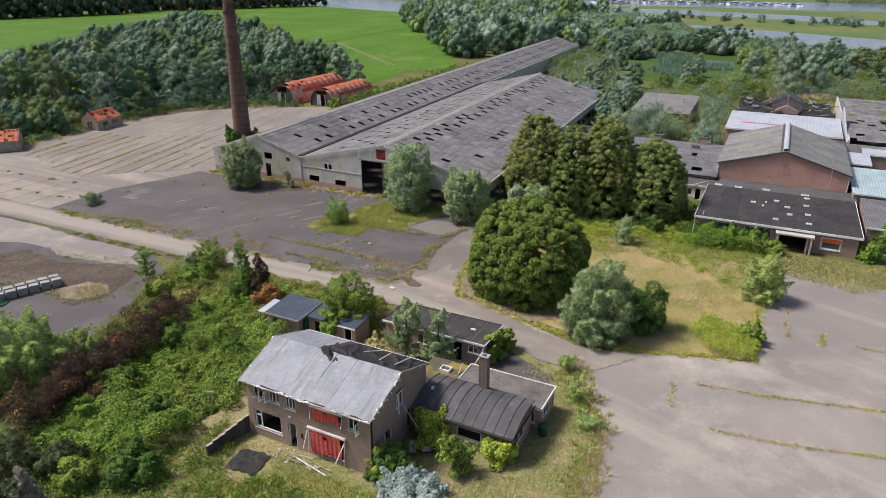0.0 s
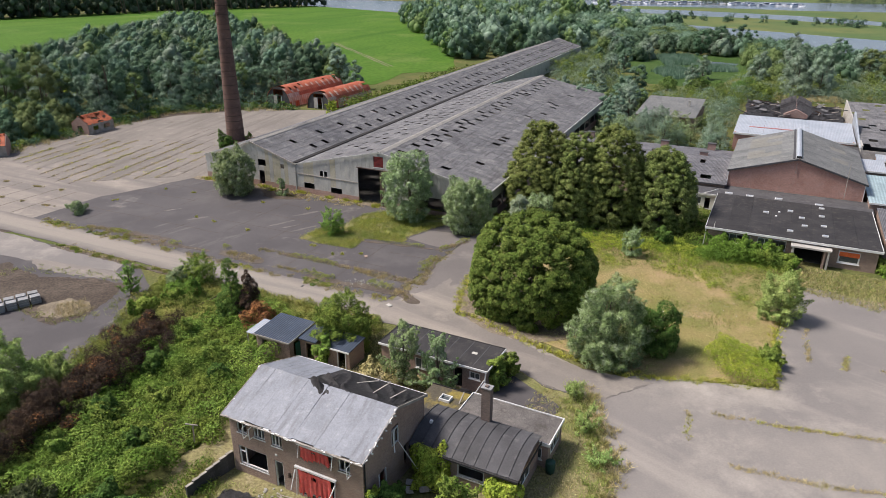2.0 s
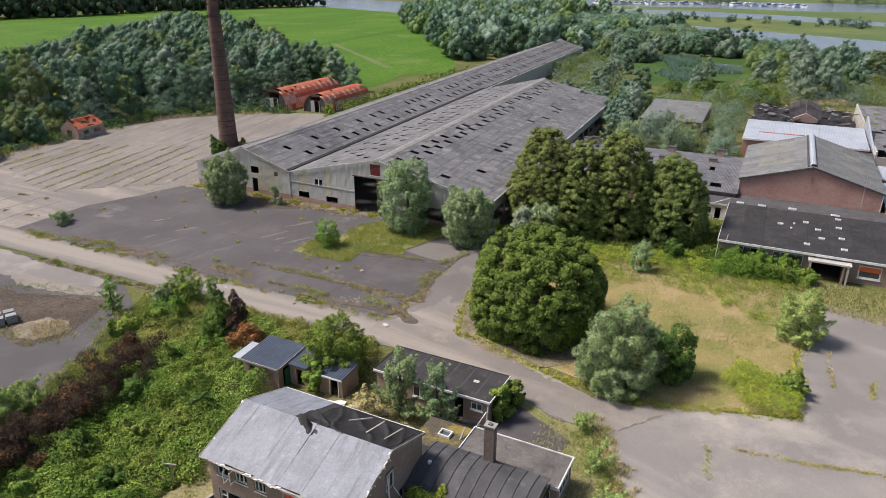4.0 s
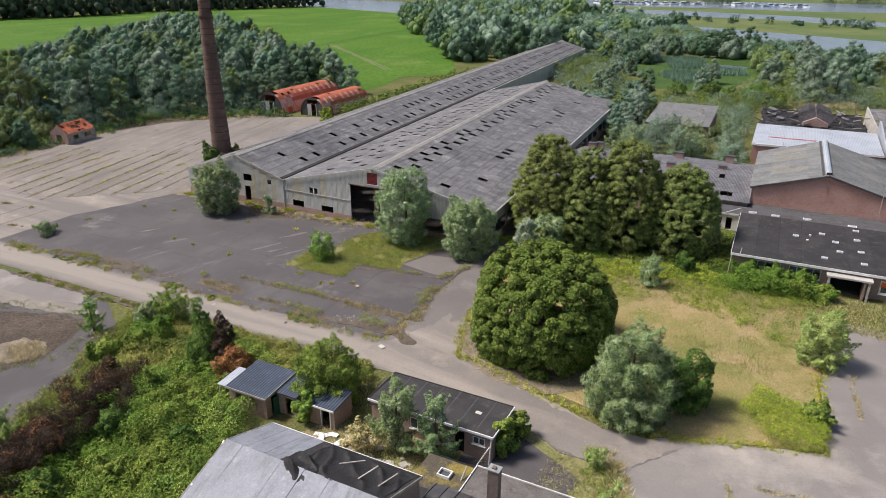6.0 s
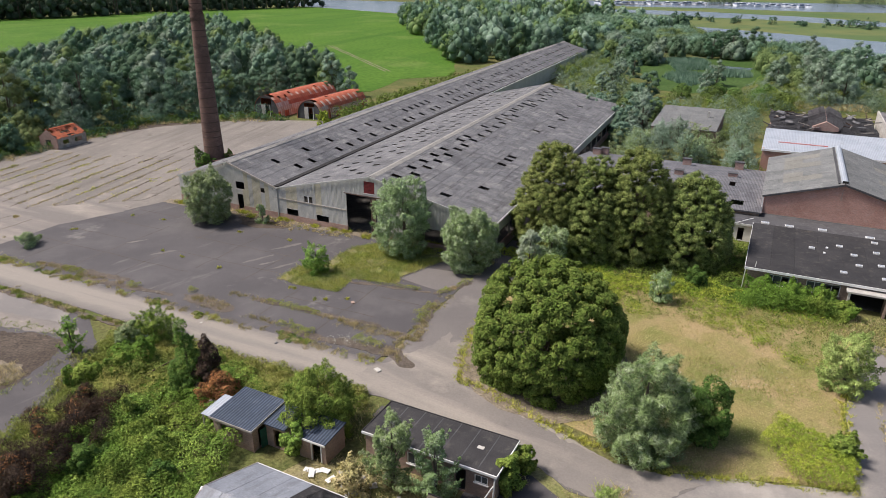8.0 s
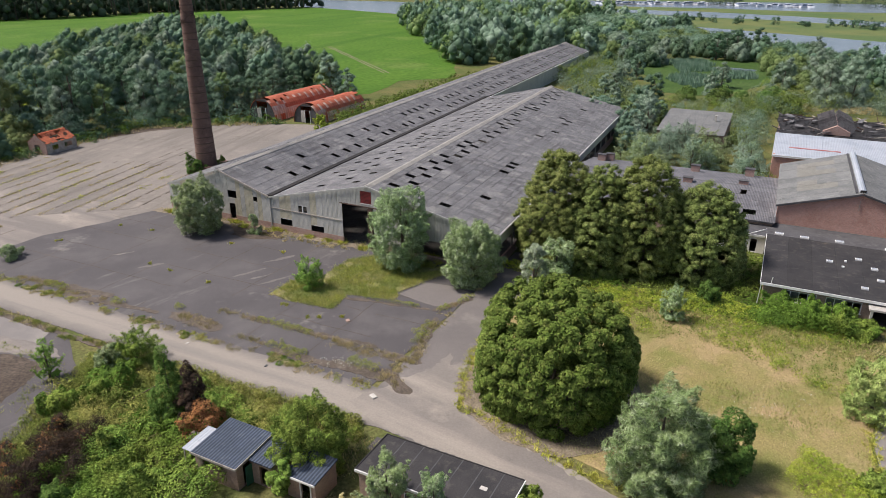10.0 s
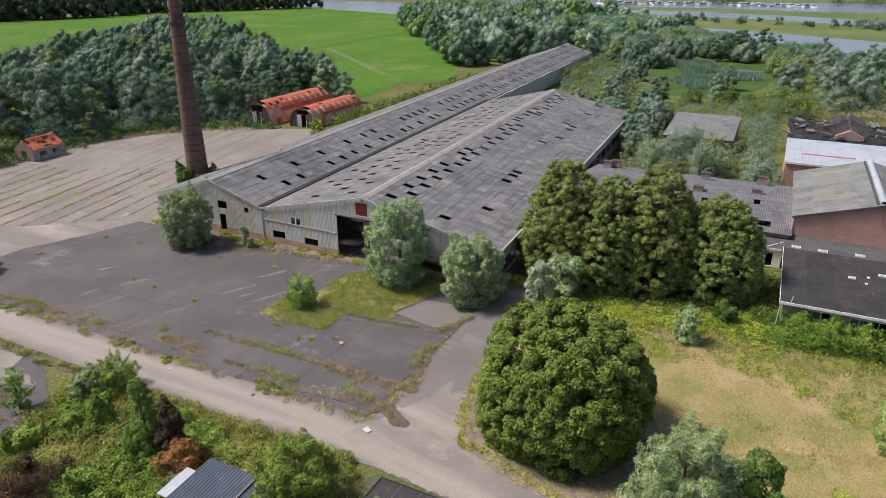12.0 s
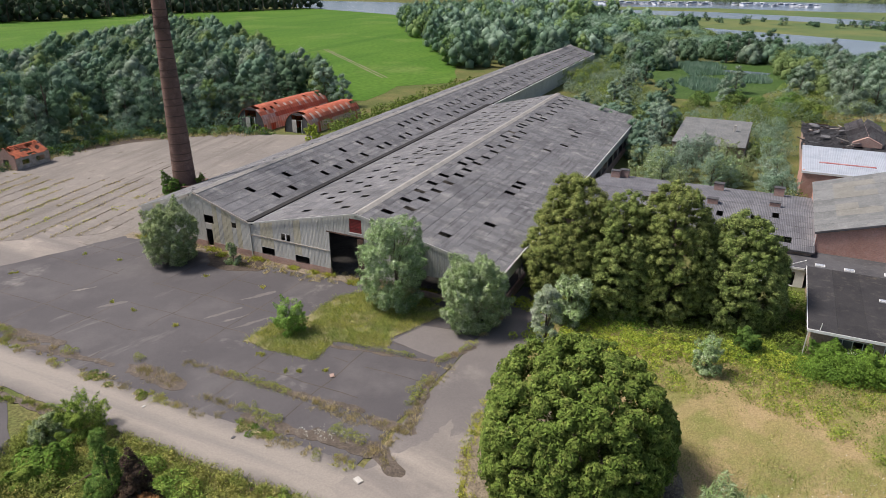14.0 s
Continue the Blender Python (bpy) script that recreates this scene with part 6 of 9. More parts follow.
whiteh = thing("white_roofed_hall", HALL @ pose(-2, 35, 0), "brick hall with pale blue-white sheet roof and red strip", "hall")
part("wall", boxes((0.2, 0.2, 0, 24.5, 0.5, 5.6), (0.2, 0.5, 0, 0.5, 18.5, 5.9), (24.2, 0.5, 0, 24.5, 18.5, 5.9), (0.5, 18.2, 0, 24.2, 18.5, 6.2)), M_BRICK, whiteh)
for i in range(8):
    part("roof_sheet", prism([(0, 5.75), (19, 6.5), (19, 6.6), (0, 5.85)], i * 3.1, i * 3.1 + 3.08, "x"), M_BLUEWHITE, whiteh, "pale blue-white roof sheet")
part("red_strip", prism([(6.6, 6.12), (7.3, 6.15), (7.3, 6.2), (6.6, 6.17)], 3.0, 12.5, "x"), M_REDSTRIPE, whiteh, "faded red strip on the roof")
part("fascia", boxes((-0.05, -0.08, 5.5, 24.85, 0, 5.9)), M_WHITE, whiteh)

ruin = thing("collapsed_hall", HALL @ pose(-1.5, 60, 0), "collapsed works hall with caved-in dark roof", "hall")
part("wall", boxes((0, 0, 0, 23.5, 0.3, 4.2), (0, 0.3, 0, 0.3, 28, 4.4), (23.2, 0.3, 0, 23.5, 28, 4.0), (0.3, 27.7, 0, 23.2, 28, 4.2)), M_BUFF, ruin)
part("sagging_roof", rumpled(-0.4, -0.2, 23.8, 28.2, 4.3, 0.9, 21, 40, 30, 0.4, fold=0.9), M_FELTGREY, ruin, "sagging torn black roof covering")
gb = part("roof_monitor", prism([(9.5, 4.6), (15.2, 4.6), (15.2, 5.4), (12.3, 6.8), (9.5, 5.4)], 6.5, 24), M_PINK, ruin, "pale brick roof monitor")
for sgn in (-1, 1):
    for i in range(6):
        part("roof_sheet", beam((12.3 + sgn * 3.4, 6.3 + i * 2.9, 5.25), (12.3, 6.3 + i * 2.9, 6.95), 0.06, 2.5), M_FIBREPART, ruin, "", pose(0, 1.2, 0))
for i in range(44):
    a = Vector((rng.uniform(0.5, 23), rng.uniform(0.3, 26), 4.9 + rng.uniform(0, 0.5)))
    d = Vector((rng.uniform(-1, 1), rng.uniform(-1, 1), rng.uniform(-0.15, 0.25))).normalized() * rng.uniform(1.2, 4)
    part("broken_rafter", beam(a, a + d, 0.14, 0.2), (M_WOODGREY, M_IRON, M_FELTGREY)[i % 3], ruin, "grey broken roof timber")
for i in range(14):
    part("fallen_sheet", boxes((-0.9, -0.6, 0, 0.9, 0.6, 0.04)), M_FIBREPART, ruin, "", pose(rng.uniform(1, 22), rng.uniform(1, 26), 5.3, rng.uniform(-15, 15), rng.uniform(-15, 15), rng.uniform(0, 180)))

big = thing("holed_hall", HALL @ pose(23.5, 31, 0), "large works hall with broken grey roof and black gaps", "hall")
part("wall", boxes((0, 0, 0, 0.3, 60, 6.4), (0.3, 0, 0, 40, 0.3, 5.4)), M_PLASTER, big, "pale rendered wall")
# interior shade put into the floor's colour, near-black behind the roof gaps
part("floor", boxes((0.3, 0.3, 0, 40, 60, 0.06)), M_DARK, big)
verts, faces = [], []
for r in range(24):
    for c in range(24):
        if (9 < r < 15 and c > 4 and noise.noise((c * 0.3, r * 0.2, 9)) > -0.35) or ((r + c * 3) % 17 == 0 and c < 8) or rng.random() < 0.02:
            continue
        u0, v0 = c * 1.7, r * 2.5
        k = len(verts)
        zf = (lambda v: 7.2 - 0.06 * v + (0.0 if v < 30 else 0.08 * (v - 30)))
        e = rng.uniform(0, 0.04)
        for u, v in ((u0, v0), (u0 + 1.72, v0), (u0 + 1.72, v0 + 2.55), (u0, v0 + 2.55)):
            verts.append((u, v, zf(v) - 0.9 + 0.9 * min(1, v / 12) + e))
        verts += [(x, y, z - 0.04) for x, y, z in verts[k:k + 4]]
        faces += [(k, k + 1, k + 2, k + 3), (k + 7, k + 6, k + 5, k + 4), (k, k + 4, k + 5, k + 1), (k + 1, k + 5, k + 6, k + 2), (k + 2, k + 6, k + 7, k + 3), (k + 3, k + 7, k + 4, k)]
tagged(part("roof_sheeting", mesh_of("roof_sheeting", verts, faces, M_FIBRE), M_FIBRE, big), "grey roof sheets with large black gaps", kind="stuff")
part("gable_upstand", prism([(0, 5.8), (26, 5.4), (26, 9.0), (14, 7.5)], -0.35, 0.0, "x"), M_BLUEWHITE, big, "pale sheeted upstand wall")

for name, (u0, v0, u1, v1, z), m, label in (
        ("flat_roofed_store", (20.6, 27.3, 23.4, 34.8, 4.9), M_FELTGREY, "dark flat-roofed store beside the hall"),
        ("white_roofed_store", (26.2, 26.5, 40, 30.9, 4.6), M_BLUEWHITE, "low store with white sheet roof"),
        ("blue_roofed_store", (22.6, 17.8, 27.4, 26.2, 4.4), M_BLUEWHITE, "low store with pale blue sheet roof"),
        ("glass_roofed_store", (22.8, -3.8, 44, 14.0, 4.2), M_GLASSROOF, "low hall with greenish translucent sheet roof"),
        ("grey_roofed_store", (23.9, -20, 44, -5.0, 3.4), M_ROWROOF, "low store with grey corrugated roof")):
    b = thing(name, HALL, label, "store")
    part("wall", boxes((u0 + 0.2, v0 + 0.2, 0, u1 - 0.2, v0 + 0.4, z - 0.2), (u0 + 0.2, v0 + 0.4, 0, u0 + 0.4, v1 - 0.2, z - 0.2), (u1 - 0.4, v0 + 0.4, 0, u1 - 0.2, v1 - 0.2, z - 0.2), (u0 + 0.4, v1 - 0.4, 0, u1 - 0.4, v1 - 0.2, z - 0.2)), M_BUFF, b)
    n = max(2, int((u1 - u0) / 2.2))
    for i in range(n):
        part("roof_sheet", prism([(v0, z - 0.2), (v1, z + 0.25), (v1, z + 0.33), (v0, z - 0.12)], u0 + (u1 - u0) * i / n + 0.01, u0 + (u1 - u0) * (i + 1) / n, "x"), m, b)
    part("fascia", boxes((u0, v0 - 0.08, z - 0.35, u1, v0, z - 0.05)), M_WHITE, b)

fars = thing("far_shed", HALL @ pose(-28.5, 58, 0), "grey-roofed low shed among the willows", "shed")
part("wall", wall(15.5, 3.6, 0.25, [(1.0, 1.6, 6.5, 3.2)], at=0.2), M_BUFF, fars)
part("wall", boxes((0.0, 0.5, 0, 0.25, 22, 3.6), (15.25, 0.5, 0, 15.5, 22, 3.6)), M_BUFF, fars)
for i in range(8):
    part("roof_sheet", prism([(-0.3, 3.7), (22, 5.3), (22, 5.42), (-0.3, 3.82)], i * 1.98 - 0.2, i * 1.98 + 1.76, "x"), M_HALLROOF, fars)
part("roof_vent", boxes((12.0, 12.0, 4.5, 12.6, 12.6, 6.2)), M_PLASTER, fars)

# ---- stacked blocks in the storage yard ----
bm = boxes((-0.58, -0.48, 0, 0.58, 0.48, 0.95))
bmesh.ops.bevel(bm, geom=bm.edges[:], offset=0.03, segments=1, affect="EDGES")
block = thing("block_pallet", pose(-60.4, 76.8, 0.04, 0, 0, 34), "grey concrete block pack on a pallet", "block pack", "stacked blocks")
part("block_pack", bm, M_BLOCK, block, m=pose(0, 0, 0.12))
for y in (-0.4, 0.0, 0.4):
    part("bearer", boxes((-0.55, y - 0.05, 0, 0.55, y + 0.05, 0.12)), M_WOODGREY, block)
for z in (0.42, 0.74):
    part("course", boxes((-0.6, -0.5, z, 0.6, 0.5, z + 0.03)), M_PLASTER, block)
for i in range(1, 13):
    r, c = divmod(i, 6)
    copy_thing(block, pose(-60.4 + 1.0 * c + 0.9 * r - (1.4 if i == 12 else 0), 76.8 + 0.95 * c - 1.0 * r, 0.04, 0, 0, 34 + random.uniform(-6, 6)))
tagged(part("green_netting", rumpled(0, 0, 3.2, 2.4, 0.1, 0.5, 31, 18, 14, 0.4), M_GREENTARP, None, m=pose(-61, 73.4, 0, 0, 0, 20)), "crumpled green netting beside the blocks", "netting")

# ---- plants ----


def quads_mesh(name, v, count, material, corners=4, lumps=None, sides=None):
    """Many loose blades as one mesh; lumps: rounded inner bodies that share their corners, with the sides of one."""
    blades = np.ascontiguousarray(v, dtype=np.float32).reshape(-1, 3)
    index = np.arange(corners * count, dtype=np.int32)
    if lumps is not None:
        turns = (np.arange(len(lumps))[:, None, None] * lumps.shape[1] + sides[None]).reshape(-1) + len(blades)
        index = np.concatenate([index, turns]).astype(np.int32)
        blades = np.concatenate([blades, lumps.reshape(-1, 3).astype(np.float32)])
    faces = len(index) // corners
    me = bpy.data.meshes.new(name)
    me.vertices.add(len(blades))
    me.vertices.foreach_set("co", blades.ravel())
    me.loops.add(len(index))
    me.loops.foreach_set("vertex_index", index)
    me.polygons.add(faces)
    me.polygons.foreach_set("loop_start", np.arange(0, len(index), corners, dtype=np.int32))
    me.polygons.foreach_set("loop_total", np.full(faces, corners, dtype=np.int32))
    if lumps is not None:
        me.polygons.foreach_set("use_smooth", np.arange(faces) >= count)
    me.materials.append(material)
    me.update(calc_edges=True)
    return me


def outer_leaves(rng, centres, radii, count, flatten, up, block):
    """Places on the outer skin of overlapping clumps, with their clump and the way out of it; block: clumps that belong to one tree."""
    w = radii ** 1.7
    k = rng.choice(len(radii), int(count * 2.4), p=w / w.sum())
    d = rng.normal(size=(len(k), 3))
    d[:, 2] += up
    d /= np.linalg.norm(d, axis=1)[:, None]
    good = d[:, 2] > -0.55
    k, d = k[good], d[good]
    p = centres[k] + d * (radii[k] * rng.uniform(0.82, 1.1, len(k)))[:, None] * (1, 1, flatten)
    keep = np.ones(len(k), bool)
    mid = centres.mean(0)
    squash = np.array((1, 1, 1 / flatten))
    cc, pp, rr = ((centres - mid) * squash).astype(np.float32), ((p - mid) * squash).astype(np.float32), ((radii * 0.84) ** 2).astype(np.float32)
    for s in range(0, len(k), 4000):
        q, own = pp[s:s + 4000], k[s:s + 4000]
        rows = np.arange(len(own))
        if block:
            near = (own // block * block)[:, None] + np.arange(block)
            hit = ((q[:, None] - cc[near]) ** 2).sum(2) < rr[near]
            hit[rows, own % block] = False
        else:
            hit = (q ** 2).sum(1)[:, None] - 2 * (q @ cc.T) < (rr - (cc ** 2).sum(1))[None]
            hit[rows, own] = False
        keep[s:s + 4000] = ~hit.any(1)
    at = np.flatnonzero(keep)[:count]
    return p[at], k[at], d[at]


def leaf_cloud(name, centres, radii, count, size, material, seed, flatten=0.85, droop=0.0, wide=0.55, up=0.25, spray=0.0, wild=0.8, hearts=None, block=-1, core=0.0):
    """Leaf tufts on the outsides of many clumps, as one mesh of small bent blades."""
    rng = np.random.default_rng(seed)
    centres, radii = np.array(centres, float), np.array(radii, float)
    if block >= 0:
        p, k, d = outer_leaves(rng, centres, radii, count, flatten, up, block)
    else:
        w = radii ** 1.6
        k = rng.choice(len(radii), count, p=w / w.sum())
        d = rng.normal(size=(count, 3))
        d[:, 2] += up
        d /= np.linalg.norm(d, axis=1)[:, None]
        r = radii[k] * rng.uniform(0.35, 1.1, count) ** 0.5
        p = centres[k] + d * r[:, None] * (1, 1, flatten)
    count = len(p)
    p[:, 2] = np.maximum(p[:, 2], 0.05)
    nrm = d + rng.normal(size=(count, 3)) * wild
    if hearts is not None:
        out = p - np.array(hearts, float)[k]
        out /= np.linalg.norm(out, axis=1)[:, None] + 1e-6
        nrm = out * 0.5 + d * 0.8 + rng.normal(size=(count, 3)) * 0.36
    nrm[:, 2] += 0.3
    nrm /= np.linalg.norm(nrm, axis=1)[:, None]
    a = np.cross(nrm, rng.normal(size=(count, 3)))
    a[:, 2] -= droop
    if spray:
        a = d * 0.7 + rng.normal(size=(count, 3)) * 0.55 + (0.2, 0.05, 0.4)
    a -= nrm * (a * nrm).sum(1)[:, None] * 0.8
    a /= np.linalg.norm(a, axis=1)[:, None]
    b = np.cross(nrm, a)
    b /= np.linalg.norm(b, axis=1)[:, None] + 1e-6
    s = size * rng.uniform(0.6, 1.3, count)[:, None]
    v = np.stack([p - a * s * 0.8 - b * s * wide, p - a * s * 0.8 + b * s * wide, p + a * s * 1.2 + nrm * s * 0.15], 1)
    if core:
        # the close inner foliage of each clump, as an uneven twenty-sided lump
        ico = bmesh.new()
        bmesh.ops.create_icosphere(ico, subdivisions=1, radius=1.0)
        sides = np.array([[w.index for w in f.verts] for f in ico.faces])
        knob = np.array([w.co[:] for w in ico.verts])
        ico.free()
        lumps = centres[:, None] + knob[None] * (1, 1, flatten) * (radii[:, None, None] * core * rng.uniform(0.8, 1.12, (len(radii), len(knob), 1)))
        lumps[:, :, 2] = np.maximum(lumps[:, :, 2], 0.03)
        return quads_mesh(name, v, count, material, 3, lumps, sides)
    return quads_mesh(name, v, count, material, 3)


def woody(paths):
    """Trunk and limbs as one branching mesh; each path is a list of (point, radius), a limb growing from the trunk's skin."""
    bm = bmesh.new()
    for n, path in enumerate(paths):
        prev = None
        for (p, r), (q, _) in zip(path, path[1:] + [(path[-1][0] + (path[-1][0] - path[-2][0]), 0)]):
            turn = (q - p).to_track_quat("Z", "Y")
            sides = 8 if n == 0 else 5
            ring = [bm.verts.new(p + turn @ Vector((r * math.cos(i * math.tau / sides), r * math.sin(i * math.tau / sides), 0))) for i in range(sides)]
            if prev:
                for i in range(sides):
                    bm.faces.new((prev[i], prev[(i + 1) % sides], ring[(i + 1) % sides], ring[i]))
            elif n:
                root = min(trunk_verts, key=lambda v: (v.co - p).length)
                for i in range(sides):
                    bm.faces.new((root, ring[(i + 1) % sides], ring[i]))
            prev = ring
        bm.faces.new(prev)
        if n == 0:
            trunk_verts = bm.verts[:]
    return bm


def profile(shape, g):
    g = min(max(g, 0.0), 1.0)
    if shape == "round":
        return math.sqrt(max(0.04, 1 - (1.9 * g - 0.86) ** 2))
    if shape == "column":
        return (1 - max(0.0, g - 0.35) ** 2 / 0.43) ** 0.6 * min(1.0, 0.9 + 0.4 * g) if g < 0.995 else 0.15
    if shape == "dome":
        return max(0.1, math.sqrt(max(0.0, 1 - g ** 2.2))) * min(1.0, 0.82 + 0.9 * g)
    if shape == "globe":
        return max(0.12, 1 - abs((g - 0.4) / 0.61) ** 2.3) ** 0.5 if g > 0.4 else 1 - 0.16 * ((0.4 - g) / 0.4) ** 2
    if shape == "ovoid":
        return max(0.1, 1 - abs((g - 0.28) / 0.73) ** 1.9) ** 0.66 if g > 0.28 else 1 - 0.1 * ((0.28 - g) / 0.28) ** 2
    if shape == "cone":
        return max(0.05, 1 - g) ** 0.9
    if shape == "egg":
        return max(0.12, (1 - g) ** 0.5) * min(1, 0.6 + g * 2)
    return math.sqrt(max(0.05, 1 - (2 * g - 0.95) ** 2)) ** 0.7


def tree(name, m, label, height, width, leaf_mat, count, size, seed, base=0.12, clumps=40, shape="round", droop=0.0, clump=0.3, group="", category="tree", wide=0.55, shell=0.72, bark=None, lump=0.3, shoots=0.0, core=0.0):
    """A tree with a tapered trunk, limbs and a crown of many tufts."""
    ob = thing(name, m, label, category, group)
    rng = random.Random(seed)
    R = width / 2
    cs, rs = [], []
    gs = [(i + 0.5) / 60 for i in range(60)]
    ws = [profile(shape, g) for g in gs]
    for i in range(clumps):
        g = rng.choices(gs, ws)[0] + rng.uniform(-0.01, 0.01)
        z = height * (base + (1 - base) * g)
        out = profile(shape, g) * (rng.uniform(shell, 0.95) if rng.random() < 0.8 else rng.uniform(0.1, shell))
        ang = i * 2.399 + rng.uniform(-0.5, 0.5)
        bulge = 1 + lump * noise.noise((1.6 * math.cos(ang) + seed, 1.6 * math.sin(ang), 3.0 * g))
        r = R * clump * rng.uniform(0.7, 1.35)
        cs.append((max(0.0, R - r * 0.7) * out * bulge * math.cos(ang), max(0.0, R - r * 0.7) * out * bulge * math.sin(ang), min(z * (0.93 + 0.14 * rng.random()), height - r * 0.6)))
        rs.append(r)
        if shoots and rng.random() < 0.75:
            # a tapering shoot reaching out of the clump
            lead = Vector((math.cos(ang) * 0.75, math.sin(ang) * 0.75, 0.35 + 1.1 * g)).normalized()
            lead = (lead + Vector((rng.uniform(-0.5, 0.5), rng.uniform(-0.5, 0.5), rng.uniform(-0.25, 0.35)))).normalized()
            ln = r * shoots * rng.uniform(0.5, 1.5)
            for f, w in ((0.45, 0.62), (0.8, 0.42), (1.1, 0.26)):
                q = Vector(cs[-1 if f < 0.5 else -2 if f < 1 else -3]) + lead * ln * f
                cs.append(tuple(q))
                rs.append(r * w)
    th = 0.02 * height + 0.04
    paths = [[(Vector((0, 0, -0.2)), th * 1.25), (Vector((0.02 * R, 0, height * 0.12)), th), (Vector((0.04 * R, 0.03 * R, height * 0.35)), th * 0.8), (Vector((0, 0.02 * R, height * 0.6)), th * 0.5), (Vector((0.02 * R, 0, height * 0.86)), th * 0.15)]]
    for c in cs[::max(1, len(cs) // 9)]:
        tip = Vector(c) * 0.8
        start = Vector((0.03 * R, 0.02 * R, max(height * 0.1, tip.z * 0.5)))
        mid = start.lerp(tip, 0.5) + Vector((0, 0, 0.04 * height))
        paths.append([(start.lerp(mid, 0.15), th * 0.35), (mid, th * 0.25), (tip, th * 0.08)])
    part("trunk", woody(paths), bark or M_BARK, ob)
    part("crown", leaf_cloud("crown", cs, rs, count, size, leaf_mat, seed, wide=wide, spray=droop, hearts=[(c[0] * 0.3, c[1] * 0.3, min(c[2] * 0.6, height * 0.4)) for c in cs], block=0, core=core), leaf_mat, ob)
    return ob


def bush(m, label, height, width, leaf_mat, count, size, seed, shape="dome", droop=0.0, clump=0.3, clumps=24, group="", wide=0.5, name="bush", lump=0.45, shoots=1.3):
    return tree(name, m, label, height, width, leaf_mat, count, size, seed, 0.02, clumps, shape, droop, clump, group, "bush", wide, 0.6, lump=lump, shoots=shoots)


def inside(poly, px, py):
    hit = False
    for i in range(len(poly)):
        (xa, ya), (xb, yb) = poly[i], poly[i - 1]
        if (ya > py) != (yb > py) and px < (xb - xa) * (py - ya) / (yb - ya) + xa:
            hit = not hit
    return hit


def spots(poly, spacing, seed, keep=None):
    rng = random.Random(seed)
    xs, ys = [p[0] for p in poly], [p[1] for p in poly]
    out = []
    y = min(ys)
    while y < max(ys):
        x = min(xs)
        while x < max(xs):
            px, py = x + rng.uniform(-0.5, 0.5) * spacing, y + rng.uniform(-0.5, 0.5) * spacing
            if inside(poly, px, py) and (keep is None or keep(px, py)):
                out.append((px, py))
            x += spacing
        y += spacing * 0.87
    return out


def tufts(name, places, height, spread, blades, material, seed, label, lean=0.75, width=0.02, category="grass", z=0.05):
    """Blades of grass or weeds at many places, as one mesh."""
    rng = np.random.default_rng(seed)
    p = np.repeat(np.array(places, float), blades, 0)
    n = len(p)
    base = np.c_[p + rng.normal(size=(n, 2)) * spread, np.full(n, z)]
    h = height * rng.uniform(0.45, 1.3, n)
    side = rng.normal(size=(n, 2))
    side /= np.linalg.norm(side, axis=1)[:, None]
    tip = base + np.c_[rng.normal(size=(n, 2)) * (lean * h)[:, None], h]
    w = (1.4 * width * rng.uniform(0.6, 1.4, n))[:, None]
    off = np.c_[side * w, np.zeros(n)]
    me = quads_mesh(name, np.stack([base - off, base + off, tip], 1), n, material, 3)
    return tagged(new(name, me), label, category, kind="stuff")


def along(points, step, wobble, seed):
    rng = random.Random(seed)
    out = []
    for p, q in zip(points, points[1:]):
        p, q = Vector(p), Vector(q)
        n = max(1, int((q - p).length / step))
        for k in range(n):
            d = p.lerp(q, (k + rng.random()) / n)
            out.append((d.x + rng.gauss(0, wobble), d.y + rng.gauss(0, wobble)))
    return out


# large single trees
tree("chestnut_tree", pose(10.1, 81.6, 0), "broad dense dark green horse chestnut at the lawn edge", 11.8, 17.4, M_LEAF_DARK, 84000, 0.16, 11, 0.0, 900, "globe", clump=0.066, shell=0.9, lump=0.14, core=0.6)
for i, (x, y, h, w) in enumerate(((15.4, 117.0, 16.7, 13.6), (20.9, 114.2, 15.4, 12.6), (27.0, 113.2, 17.0, 13.0), (34.9, 111.4, 13.5, 13.2))):
    tree("lime_tree", pose(x, y, 0), "clipped olive-green lime tree in a close row", h, w, M_LEAF_LIME, 46000, 0.125, 20 + i, 0.0, 950, "ovoid", clump=0.082, group="row of limes", shell=0.86, lump=0.16, core=0.74)
for i, (x, y, h, w, label) in enumerate(((-42.2, 127.6, 8.6, 8.6, "grey-green willow bush rooted beside the shed front"), (-7.7, 113.6, 12.0, 8.8, "tall grey-green willow before the shed door"), (2.2, 108.6, 8.6, 8.8, "silvery willow by the lane beside the shed"))):
    tree("willow_tree", pose(x, y, 0), label, h, w, M_LEAF_WILLOW, 30000, 0.26, 30 + i, 0.0, 190, "tall", 0.5, 0.16, group="willows on the yard", wide=0.15, shell=0.72, lump=0.3, shoots=1.3)
tree("willow_tree", pose(17.4, 68.6, 0), "silvery-green wind-blown willow at the road bend", 9.0, 9.4, M_LEAF_SILVER, 28000, 0.26, 36, 0.0, 140, "dome", 0.5, 0.16, wide=0.15, shell=0.7, lump=0.35, shoots=1.5)
bush(pose(23.4, 70.4, 0), "dark green rounded bush beside the silvery willow", 5.8, 6.6, M_LEAF_LAUREL, 9000, 0.16, 37, clump=0.22, clumps=40)
tree("willow_tree", pose(10.4, 103.0, 0), "slender silver willow by the lane", 7.8, 3.8, M_LEAF_SILVERY, 9000, 0.2, 38, 0.0, 46, "tall", 0.3, 0.24, wide=0.24, shoots=1.0)
